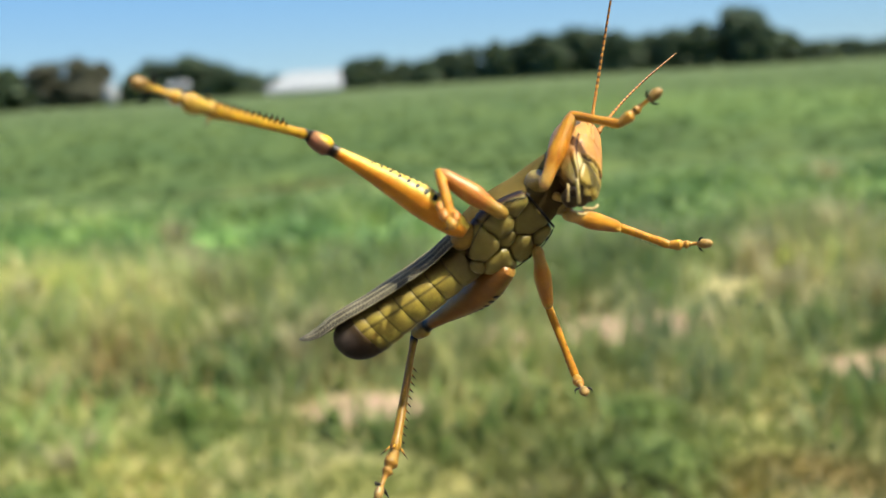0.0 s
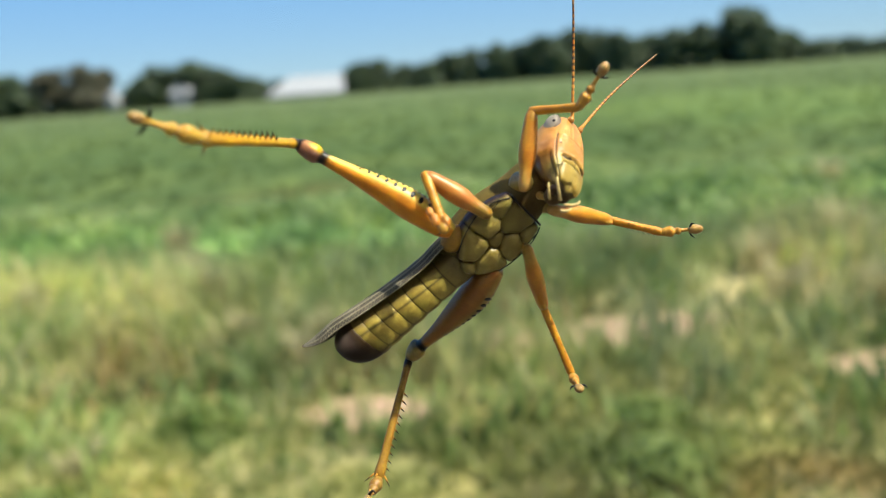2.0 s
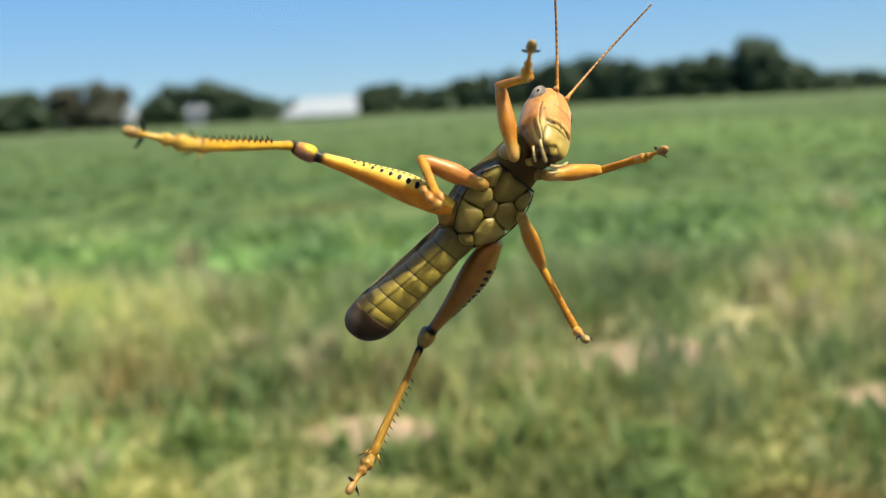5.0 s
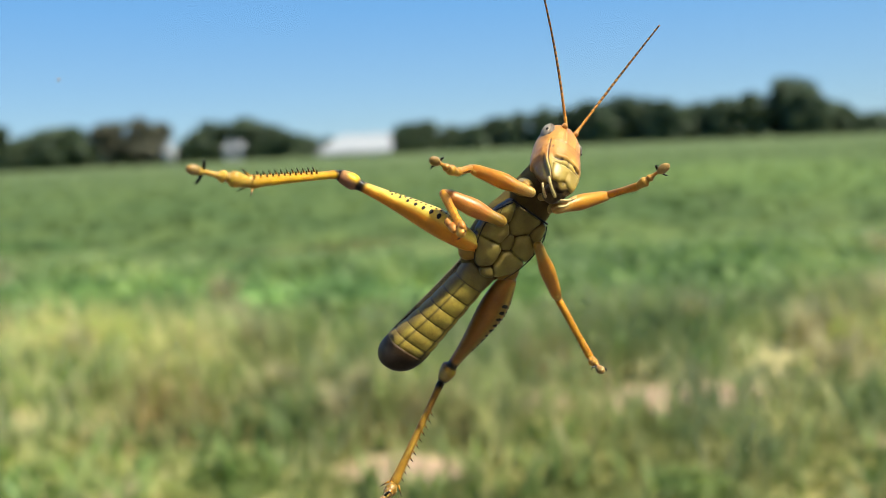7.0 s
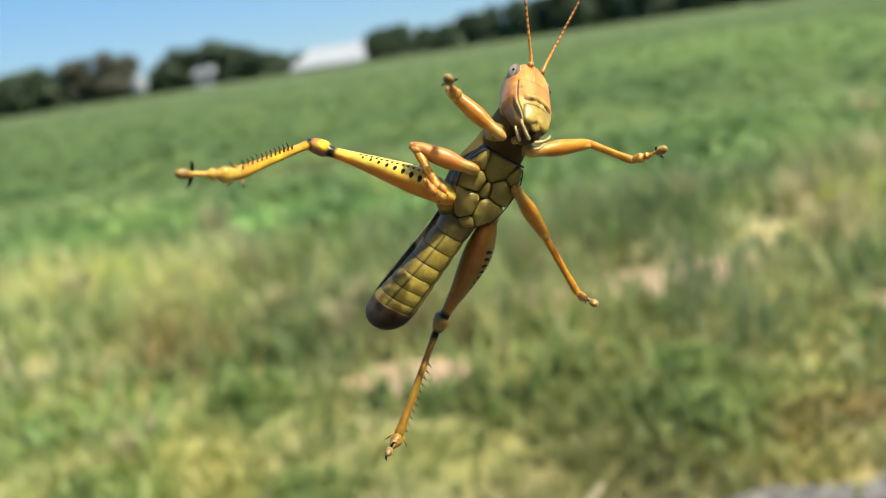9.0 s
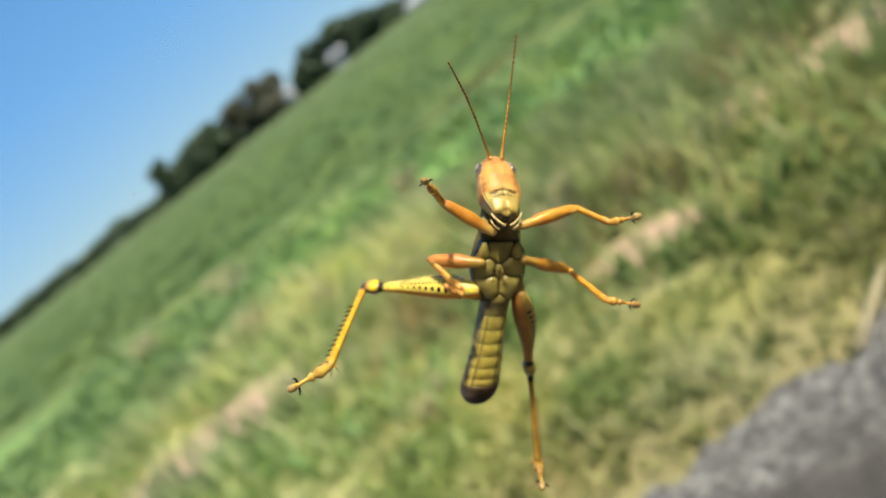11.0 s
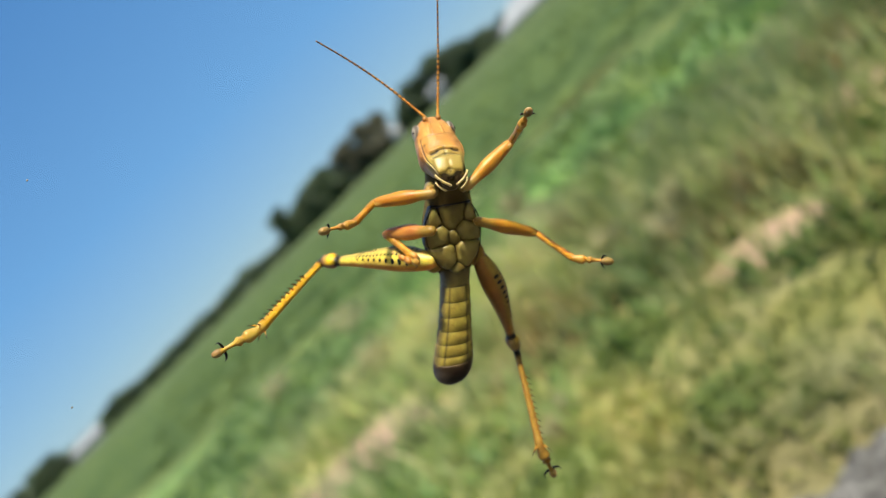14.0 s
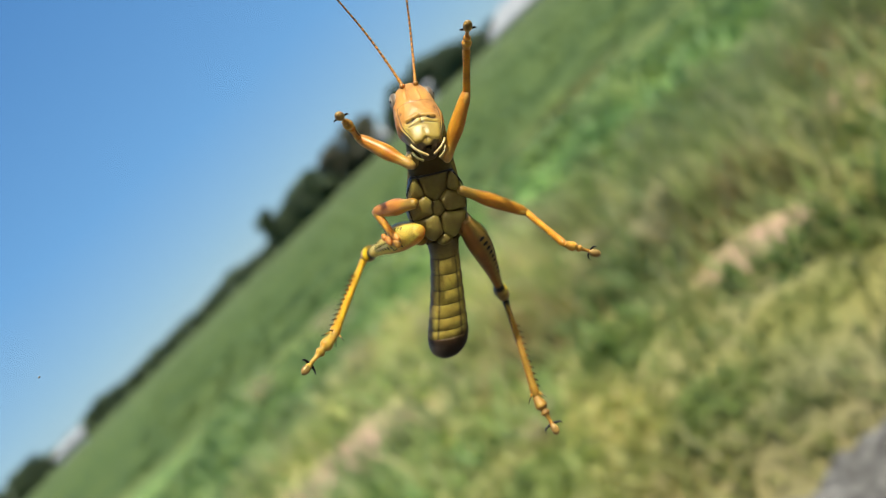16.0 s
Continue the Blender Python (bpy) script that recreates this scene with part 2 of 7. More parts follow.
CROWN = foliage("tree_leaves", [(0.0, (0.065, 0.095, 0.045)), (0.5, (0.092, 0.132, 0.065)), (1.0, (0.125, 0.16, 0.082))])
PALE_CROWN = foliage("pale_leaves", [(0.0, (0.10, 0.10, 0.06)), (0.5, (0.135, 0.13, 0.08)), (1.0, (0.175, 0.165, 0.105))])
LUSH = foliage("lush_forbs", [(0.0, (0.17, 0.27, 0.095)), (0.5, (0.21, 0.31, 0.11)), (1.0, (0.26, 0.345, 0.125))], 0.6, 0.45, True)
DRY = foliage("dry_grass", [(0.0, (0.26, 0.34, 0.12)), (0.45, (0.34, 0.39, 0.16)), (0.8, (0.45, 0.45, 0.21)), (1.0, (0.54, 0.5, 0.28))], 0.6, 0.45, True)
MIXED = foliage("field_grass", [(0.0, (0.16, 0.25, 0.075)), (0.5, (0.21, 0.30, 0.09)), (0.8, (0.29, 0.35, 0.12)), (1.0, (0.36, 0.38, 0.17))], 0.6, 0.45, True)
WEEDS = foliage("roadside_weeds", [(0.0, (0.19, 0.235, 0.07)), (0.5, (0.275, 0.30, 0.10)), (0.85, (0.37, 0.37, 0.15)), (1.0, (0.46, 0.43, 0.22))], 0.6, 0.45, True)
CROP = foliage("crop_leaves", [(0.0, (0.075, 0.122, 0.031)), (0.5, (0.085, 0.136, 0.034)), (1.0, (0.105, 0.155, 0.04))], 0.6, 0.5, True)
STRAW = foliage("straw_blades", [(0.0, (0.40, 0.37, 0.18)), (0.5, (0.52, 0.46, 0.24)), (1.0, (0.6, 0.53, 0.31))], 0.6, 0.45)
BUSH = foliage("bush_leaves", [(0.0, (0.17, 0.24, 0.06)), (0.5, (0.22, 0.30, 0.075)), (1.0, (0.30, 0.36, 0.10))], 0.6, 0.45)

# bare soil patches: centre and half size in metres
BARE = [(-0.31, 2.93, 0.28, 0.17), (0.17, 3.66, 0.2, 0.2), (0.95, 3.7, 0.42, 0.2), (-3.28, 3.74, 0.7, 0.48), (-3.75, 3.4, 0.4, 0.3), (1.9, 3.0, 0.4, 0.2)]


def build_ground(nt, b):
    place = nt.nodes.new("ShaderNodeNewGeometry").outputs["Position"]
    sep = nt.nodes.new("ShaderNodeSeparateXYZ")
    nt.links.new(place, sep.inputs[0])
    wob = noise_tex(nt, 0.8, 4.0, 0.6, place)

    def calc(op, x, y=0.0):
        n = nt.nodes.new("ShaderNodeMath")
        n.operation = op
        for slot, v in ((0, x), (1, y)):
            if isinstance(v, (int, float)):
                n.inputs[slot].default_value = v
            else:
                nt.links.new(v, n.inputs[slot])
        return n.outputs[0]

    far = calc("DIVIDE", calc("LOGARITHM", calc("MAXIMUM", calc("ADD", sep.outputs["Y"], calc("MULTIPLY", calc("SUBTRACT", wob.outputs["Fac"], 0.5), 1.6)), 1.0), 2.718), 6.0)
    stops = [(1.7, (0.27, 0.24, 0.12)), (3.0, (0.30, 0.28, 0.115)), (4.2, (0.33, 0.30, 0.15)), (5.2, (0.25, 0.29, 0.11)), (6.2, (0.17, 0.27, 0.085)), (8.2, (0.155, 0.245, 0.08)),
             (9.4, (0.13, 0.165, 0.055)), (10.5, (0.085, 0.125, 0.038)), (16.0, (0.075, 0.115, 0.034)), (26.0, (0.088, 0.13, 0.04)), (60.0, (0.10, 0.138, 0.052)), (115.0, (0.105, 0.135, 0.06)), (300.0, (0.10, 0.125, 0.06))]
    c = ramp(nt, far, [(math.log(d) / 6.0, k) for d, k in stops])
    c = patchy(nt, c, place)
    clods = noise_tex(nt, 2.2, 5.0, 0.65, place)
    c = mix(nt, 0.5, c, ramp(nt, clods.outputs["Fac"], [(0.3, (0.62, 0.63, 0.6)), (0.5, (1.0, 1.0, 1.0)), (0.7, (1.35, 1.3, 1.2))]), "MULTIPLY")
    crumbs = noise_tex(nt, 28.0, 4.0, 0.6, place)
    for x, y, rx, ry in BARE:
        dx = calc("DIVIDE", calc("SUBTRACT", sep.outputs["X"], x), rx)
        dy = calc("DIVIDE", calc("SUBTRACT", sep.outputs["Y"], y), ry)
        r = calc("SQRT", calc("ADD", calc("MULTIPLY", dx, dx), calc("MULTIPLY", dy, dy)))
        r = calc("ADD", r, calc("MULTIPLY", calc("SUBTRACT", clods.outputs["Fac"], 0.5), 1.6))
        inside = node(nt, "ShaderNodeMapRange")
        for k, v in zip(("From Min", "From Max", "To Min", "To Max"), (0.7, 1.15, 1.0, 0.0)):
            inside.inputs[k].default_value = v
        nt.links.new(r, inside.inputs["Value"])
        c = mix(nt, inside.outputs[0], c, ramp(nt, crumbs.outputs["Fac"], [(0.3, (0.42, 0.265, 0.175)), (0.7, (0.54, 0.375, 0.26))]))
    nt.links.new(c, b.inputs["Base Color"])
    b.inputs["Roughness"].default_value = 0.95
    b.inputs["Specular IOR Level"].default_value = 0.15
    bump(nt, b, crumbs.outputs["Fac"], 0.6, 0.02)


GROUND = material("field_soil", build_ground)

# ---- mesh helpers ----
MM = 0.001


def link(name, mesh, mat, parent=None, label=""):
    ob = new(name, mesh)
    for m in (mat if isinstance(mat, (list, tuple)) else [mat]):
        mesh.materials.append(m)
    ob.parent = parent
    return tagged(ob, label)


def part(name, bm, mat, parent=None, label="", smooth=True):
    mesh = bpy.data.meshes.new(name)
    bm.to_mesh(mesh)
    bm.free()
    for p in mesh.polygons:
        p.use_smooth = smooth
    return link(name, mesh, mat, parent, label)


def curve_at(rows, s):
    """Catmull-Rom through rows of numbers, s from 0 to 1 over rows' first column."""
    keys = [r[0] for r in rows]
    i = max(0, min(len(rows) - 2, next((k for k in range(len(rows) - 1) if s <= keys[k + 1]), len(rows) - 2)))
    p0, p1, p2, p3 = rows[max(i - 1, 0)], rows[i], rows[i + 1], rows[min(i + 2, len(rows) - 1)]
    h = (p2[0] - p1[0]) or 1e-9
    f = (s - p1[0]) / h
    out = []
    for a, b, c, d in zip(p0[1:], p1[1:], p2[1:], p3[1:]):
        m1 = (c - a) / max((p2[0] - p0[0]) / h, 1e-6)
        m2 = (d - b) / max((p3[0] - p1[0]) / h, 1e-6)
        out.append((2 * f**3 - 3 * f**2 + 1) * b + (f**3 - 2 * f**2 + f) * m1 + (-2 * f**3 + 3 * f**2) * c + (f**3 - f**2) * m2)
    return out


def mottled(c, p):
    """Uneven pigment at two sizes."""
    f = 1.0 + 0.16 * noise.noise(p * 650.0) + 0.09 * noise.noise(p * 2300.0)
    return (c[0] * f, c[1] * (0.5 + 0.5 * f) * f, c[2] * f)


def tube(bm, rings, sides, tint, axes=None, power=2.0):
    """Rings of (centre, half_y, half_z) in millimetres joined to a closed skin. tint(i / n, angle) gives the colour. axes: the two cross directions of each ring."""
    layer = bm.verts.layers.float_color.get("tint") or bm.verts.layers.float_color.new("tint")
    n = len(rings)
    loops = []
    for i, (c, hy, hz) in enumerate(rings):
        ay, az = axes[i] if axes else (Vector((0, 1, 0)), Vector((0, 0, 1)))
        loop = []
        for k in range(sides):
            a = 2 * math.pi * k / sides
            ca, sa = math.cos(a), math.sin(a)
            e = 2.0 / power
            y = math.copysign(abs(ca) ** e, ca) * hy
            z = math.copysign(abs(sa) ** e, sa) * hz
            v = bm.verts.new((Vector(c) + ay * y + az * z) * MM)
            v[layer] = (*mottled(tint(i / (n - 1), a), v.co), 1.0)
            loop.append(v)
        loops.append(loop)
    for p, q in zip(loops, loops[1:]):
        for k in range(sides):
            bm.faces.new((p[k], p[(k + 1) % sides], q[(k + 1) % sides], q[k]))
    bm.faces.new(loops[0][::-1])
    bm.faces.new(loops[-1])
    return bm


def limb(rows, count, sides, tint, bm=None, power=2.0, tilt=None):
    """A tube along x. Rows: (s, x, y, z, half_y, half_z)."""
    bm = bm or bmesh.new()
    rings = []
    for i in range(count):
        x, y, z, hy, hz = curve_at(rows, i / (count - 1))
        rings.append(((x, y, z), max(hy, 0.02), max(hz, 0.02)))
    return tube(bm, rings, sides, tint, power=power)


def blob(bm, centre, radii, tint, turn=None, segs=16, rings=10, power=2.0):
    """A rounded lump, in millimetres."""
    layer = bm.verts.layers.float_color.get("tint") or bm.verts.layers.float_color.new("tint")
    turn = turn or Matrix.Identity(3)
    e = 2.0 / power
    sp = lambda v: math.copysign(abs(v) ** e, v)
    grid = []
    for i in range(rings + 1):
        lat = math.pi * (i / rings - 0.5)
        row = []
        for k in range(segs):
            lon = 2 * math.pi * k / segs
            d = Vector((sp(math.cos(lat)) * sp(math.cos(lon)) * radii[0], sp(math.cos(lat)) * sp(math.sin(lon)) * radii[1], sp(math.sin(lat)) * radii[2]))
            if 0 < i < rings or k == 0:
                v = bm.verts.new((Vector(centre) + turn @ d) * MM)
                v[layer] = (*mottled(tint(d) if callable(tint) else tint, v.co), 1.0)
                row.append(v)
        grid.append(row)
    for i in range(rings):
        a, b = grid[i], grid[i + 1]
        for k in range(segs):
            k2 = (k + 1) % segs
            if i == 0:
                bm.faces.new((a[0], b[k2], b[k]))
            elif i == rings - 1:
                bm.faces.new((a[k], a[k2], b[0]))
            else:
                bm.faces.new((a[k], a[k2], b[k2], b[k]))
    return bm


def rod(bm, a, b, r0, r1, tint, sides=8, count=4, bow=None):
    """A tapering rod from a to b in millimetres, bowed sideways by the vector bow."""
    a, b = Vector(a), Vector(b)
    d = (b - a).normalized()
    side = d.orthogonal().normalized()
    up = d.cross(side)
    rings, axes = [], []
    for i in range(count + 1):
        f = i / count
        c = a.lerp(b, f) + (Vector(bow) * (4 * f * (1 - f)) if bow else Vector())
        r = r0 + (r1 - r0) * f
        rings.append((c, r, r))
        axes.append((side, up))
    return tube(bm, rings, sides, tint if callable(tint) else (lambda u, w: tint), axes)


def lerp3(a, b, f):
    f = max(0.0, min(1.0, f))
    return tuple(x + (y - x) * f for x, y in zip(a, b))


def smooth(lo, hi, v):
    f = max(0.0, min(1.0, (v - lo) / (hi - lo)))
    return f * f * (3 - 2 * f)


def box(bm, x0, x1, y0, y1, z0, z1, m=None):
    vs = [bm.verts.new((x, y, z)) for z in (z0, z1) for x, y in ((x0, y0), (x1, y0), (x1, y1), (x0, y1))]
    if m:
        bmesh.ops.transform(bm, matrix=m, verts=vs)
    for f in ((3, 2, 1, 0), (4, 5, 6, 7), (0, 1, 5, 4), (1, 2, 6, 5), (2, 3, 7, 6), (3, 0, 4, 7)):
        bm.faces.new([vs[i] for i in f])
    return bm


# ---- ground and road ----
def ground_height(x, y):
    near = smooth(1.9, 2.8, y) * (1 - smooth(30.0, 60.0, y))
    h = 0.05 * noise.noise((x * 0.7, y * 0.7, 0.3)) + 0.025 * noise.noise((x * 2.3, y * 2.3, 5.0))
    return near * h - 0.012


def edge_of_road(x):
    return 1.54 + 0.14 * smooth(-0.5, -0.1, x) + 0.14 * smooth(0.04, 0.2, x) + 0.05 * noise.noise((x * 5.0, 0.0, 2.0)) + 0.05 * noise.noise((x * 15.0, 0.0, 4.0)) + 0.03 * noise.noise((x * 41.0, 0.0, 9.0))


def build_land():
    xs = [-3200, -1200, -500, -220, -110, -60, -35, -22, -15] + [-11 + 0.11 * i for i in range(160)] + [8, 12, 18, 30, 60, 120, 300, 900, 3200]
    ys = [-3200, -900, -200, -40, -8, -2, 0, 1.0] + [1.4 + 0.09 * i for i in range(100)] + [10.6 + 0.7 * i for i in range(30)] + [34, 42, 55, 75, 105, 150, 250, 600, 1500, 4200]
    verts = [(x, y, ground_height(x, y)) for y in ys for x in xs]
    w = len(xs)
    faces = [(j * w + i, j * w + i + 1, (j + 1) * w + i + 1, (j + 1) * w + i) for j in range(len(ys) - 1) for i in range(w - 1)]
    mesh = bpy.data.meshes.new("ground")
    mesh.from_pydata(verts, [], faces)
    for p in mesh.polygons:
        p.use_smooth = True
    tagged(link("ground", mesh, GROUND), "grassy field with bare sandy patches and a green crop", "field", kind="structure")

    n = 700
    xs = [-14 + 24 * i / n for i in range(n + 1)]
    verts, faces = [], []
    for x in xs:
        e = edge_of_road(x)
        verts += [(x, -6.0, 0.022), (x, e - 0.5, 0.022), (x, e - 0.25, 0.02), (x, e - 0.03, 0.015), (x, e, -0.03)]
    for i in range(n):
        for k in range(4):
            a = i * 5 + k
            faces.append((a, a + 5, a + 6, a + 1))
    mesh = bpy.data.meshes.new("road")
    mesh.from_pydata(verts, [], faces)
    worn = mesh.attributes.new("worn", "FLOAT", "POINT")
    for i, d in enumerate(worn.data):
        d.value = (0.0, 0.0, 0.55, 1.0, 1.0)[i % 5]
    tagged(link("road", mesh, ASPHALT), "weathered grey asphalt road shoulder with a ragged edge", "road", kind="structure")


build_land()


def blades(name, mat, count, area, height, width, lean, label, category, seed, keep=None):
    """Many grass blades or leaves in one mesh. area: x0, x1, y0, y1."""
    rng = np.random.default_rng(seed)
    x = rng.uniform(area[0], area[1], count)
    y = rng.uniform(area[2], area[3], count)
    verts, faces = [], []
    for px, py in zip(x, y):
        thin = noise.noise((px * 1.3, py * 1.3, seed * 3.1))
        if rng.random() > 0.62 + 0.75 * thin:
            continue
        if any(((px - bx) / rx) ** 2 + ((py - by) / ry) ** 2 < 1.1 for bx, by, rx, ry in BARE) and rng.random() < 0.93:
            continue
        if py < edge_of_road(px) - 0.05 + 0.08 * rng.random():
            continue
        if keep and rng.random() > keep(px, py):
            continue
        z = ground_height(px, py) - 0.01
        for _ in range(rng.integers(2, 5)):
            h = rng.uniform(*height) * (1 + 0.5 * thin)
            w = rng.uniform(*width)
            a, t = rng.uniform(0, 2 * math.pi, 2)
            l = rng.uniform(*lean) * h
            qx, qy = px + rng.normal(0, 0.03), py + rng.normal(0, 0.03)
            sx, sy = math.cos(a) * w, math.sin(a) * w
            lx, ly = math.cos(t) * l, math.sin(t) * l
            k = len(verts)
            verts += [(qx - sx * 0.6, qy - sy * 0.6, z), (qx + sx * 0.6, qy + sy * 0.6, z), (qx + lx * 0.35 - sx, qy + ly * 0.35 - sy, z + h * 0.55), (qx + lx * 0.35 + sx, qy + ly * 0.35 + sy, z + h * 0.55), (qx + lx, qy + ly, z + h)]
            faces += [(k, k + 1, k + 3, k + 2), (k + 2, k + 3, k + 4)]
    mesh = bpy.data.meshes.new(name)
    mesh.from_pydata(verts, [], faces)
    tagged(link(name, mesh, mat), label, category, kind="stuff")


blades("roadside_weeds", WEEDS, 15000, (-5.2, 3.4, 1.6, 3.3), (0.025, 0.10), (0.004, 0.011), (0.3, 1.0), "low yellow-green weeds along the road edge", "weeds", 3)
blades("dry_grass", DRY, 6000, (-5.0, 4.2, 2.7, 5.6), (0.10, 0.34), (0.004, 0.011), (0.1, 0.6), "tall dry tan and green grass", "grass", 5)
blades("green_undergrowth", MIXED, 4200, (-5.2, 4.2, 2.4, 6.0), (0.05, 0.2), (0.008, 0.02), (0.3, 0.9), "green grass among the dry stalks", "grass", 8)
blades("lush_forbs", LUSH, 9000, (-8.5, 6.5, 4.4, 9.4), (0.06, 0.22), (0.012, 0.035), (0.4, 1.2), "band of bright green leafy forbs", "plants", 11, lambda x, y: smooth(4.4, 6.0, y) * (1 - smooth(8.0, 9.4, y)))
blades("crop_leaves", CROP, 26000, (-42.0, 32.0, 9.8, 62.0), (0.03, 0.09), (0.03, 0.07), (0.8, 2.0), "low green field crop in loose clumps", "crop", 13, lambda x, y: (1.0 if abs(x) < y * 0.9 + 3 else 0.0) * min(1.0, 14.0 / y) ** 1.3)


def leafy(name, mat, x, y, radius, height, count, width, label, category, group, seed, upright):
    """A tuft of blades (upright) or a small bush of leaves."""
    rng = random.Random(seed)
    base_z = ground_height(x, y) - 0.01
    verts, faces = [], []
    for _ in range(count):
        a = rng.uniform(0, 6.283)
        w = rng.uniform(0.6, 1.3) * width
        if upright:
            r, out, h = rng.random() * radius * 0.45, rng.uniform(0.2, 1.0) * radius, height * rng.uniform(0.55, 1.0)
            p = [Vector((math.cos(a) * (r + out * f * f), math.sin(a) * (r + out * f * f), h * f * (1.1 - 0.1 * f))) for f in (0, 0.5, 1)]
        else:
            q = Vector((rng.gauss(0, 0.6), rng.gauss(0, 0.6), rng.random()))
            c = Vector((q.x * radius, q.y * radius, height * q.z * math.exp(-q.x * q.x - q.y * q.y)))
            d = Vector((rng.gauss(0, 1), rng.gauss(0, 1), rng.gauss(0.3, 0.6))).normalized() * w * 1.8
            p = [c - d, c, c + d]
        side = Vector((-math.sin(a), math.cos(a), rng.uniform(-0.5, 0.5))) * w
        k = len(verts)
        for v in (p[0] - side * 0.5, p[0] + side * 0.5, p[1] - side, p[1] + side, p[2]):
            verts.append((v.x, v.y, max(v.z, 0.0)))
        faces += [(k, k + 1, k + 3, k + 2), (k + 2, k + 3, k + 4)]
    mesh = bpy.data.meshes.new(name)
    mesh.from_pydata(verts, [], faces)
    ob = link(name, mesh, mat)
    ob.location = (x, y, base_z)
    tagged(ob, label, category, group)


for i, (x, y, r, h) in enumerate([(-1.37, 4.5, 0.13, 0.34), (-0.66, 3.25, 0.12, 0.3), (-1.06, 3.85, 0.12, 0.24), (-0.63, 3.7, 0.1, 0.26), (1.83, 4.5, 0.2, 0.36), (1.68, 3.85, 0.18, 0.3), (2.67, 5.2, 0.25, 0.4), (3.67, 7.5, 0.25, 0.35), (-2.11, 6.2, 0.2, 0.4), (-1.71, 5.2, 0.18, 0.36), (-3.47, 5.2, 0.22, 0.36), (-4.7, 7.3, 0.3, 0.35), (-5.8, 6.9, 0.3, 0.4), (-5.4, 8.2, 0.3, 0.35), (-1.31, 2.5, 0.14, 0.16), (1.3, 4.9, 0.18, 0.3), (2.1, 3.7, 0.18, 0.28), (-2.5, 4.6, 0.16, 0.3)]):
    leafy("grass_tuft", STRAW, x, y, r, h, 110, 0.007, "tuft of pale dry straw-coloured grass in the field", "grass tuft", "dry grass tufts", 300 + i, True)
for i, (x, y, r, h) in enumerate([(-1.02, 2.82, 0.15, 0.2), (0.6, 2.15, 0.2, 0.2), (0.68, 2.6, 0.18, 0.16), (-1.34, 2.2, 0.16, 0.13), (-2.75, 2.6, 0.22, 0.16), (-2.2, 3.95, 0.2, 0.18), (-0.65, 2.08, 0.15, 0.1), (0.0, 3.85, 0.16, 0.16)]):
    leafy("bush", BUSH, x, y, r, h, 420, 0.012, "small leafy green bush among the roadside grass", "bush", "small bushes by the road", 350 + i, False)


def build_stake():
    bm = bmesh.new()
    a, b = Vector((0.072, 1.65, 0.03)), Vector((0.222, 1.865, 0.04))
    d = (b - a).normalized()
    m = Matrix.Translation(a.lerp(b, 0.5)) @ Matrix((d, d.orthogonal().normalized(), d.cross(d.orthogonal()).normalized())).transposed().to_4x4()
    box(bm, -0.145, 0.145, -0.011, 0.011, -0.010, 0.010, m)
    bmesh.ops.bevel(bm, geom=bm.edges[:], offset=0.004, segments=2, affect="EDGES")
    tagged(part("wooden_stake", bm, PALE_WOOD), "pale weathered wooden stake lying at the asphalt edge", "stake")


build_stake()

# ---- far trees and buildings ----
FAR = 118.0


def spot(az, d=FAR):
    a = radians(az)
    return Vector((-math.sin(a) * d, math.cos(a) * d, -0.02))


def build_tree(az, height, width, mat, label, seed, d=FAR, bare=0.0):
    rng = random.Random(seed)
    base = new("tree")
    base.location = spot(az, d)
    bm = bmesh.new()
    rod(bm, (0, 0, -100), (rng.uniform(-200, 200), rng.uniform(-200, 200), height * 620), height * 30, height * 12, (0.2, 0.15, 0.1), 8, 5)
    for _ in range(6 + int(8 * bare)):
        z = height * rng.uniform(300, 600)
        a = rng.uniform(0, 6.28)
        r = width * rng.uniform(250, 480)
        rod(bm, (0, 0, z), (math.cos(a) * r, math.sin(a) * r, z + height * rng.uniform(120, 380)), height * 11, height * 3, (0.2, 0.15, 0.1), 6, 3)
    part("trunk", bm, BARK, base)
    verts, faces = [], []
    lobes = []
    for _ in range(16):
        a = rng.uniform(0, 6.28)
        r = rng.uniform(0.1, 0.4) * width
        z = rng.uniform(0.14, 0.8) * height
        s = rng.uniform(0.2, 0.3) * width * (1.15 - 0.45 * z / height)
        lobes.append((math.cos(a) * r, math.sin(a) * r, z, s))
    lobes.append((rng.uniform(-0.1, 0.1) * width, 0, height * 0.82, width * 0.2))
    lobes.append((0, 0, height * 0.32, width * 0.36))
    for x, y, z, s in lobes:
        for _ in range(int(120 * (1 - bare)) + 14):
            p = Vector((rng.gauss(0, 1), rng.gauss(0, 1), rng.gauss(0, 0.85)))
            p = p.normalized() * s * rng.uniform(0.55, 1.05)
            c = Vector((x, y, z)) + p
            if c.z < 0.05 * height or c.z > height * 1.02:
                continue
            q = Matrix.Rotation(rng.uniform(0, 6.28), 3, "Z") @ Matrix.Rotation(rng.uniform(0, 3.14), 3, "X")
            k = len(verts)
            w = rng.uniform(0.2, 0.5)
            for u, v in ((-w, -w * 0.6), (w, -w * 0.5), (w * 0.8, w * 0.6), (-w * 0.9, w * 0.5)):
                verts.append(tuple(c + q @ Vector((u, v, 0))))
            faces.append((k, k + 1, k + 2, k + 3))
    mesh = bpy.data.meshes.new("crown")
    mesh.from_pydata(verts, [], faces)
    link("crown", mesh, mat, base)
    tagged(base, label, "tree", "trees along the field edge")


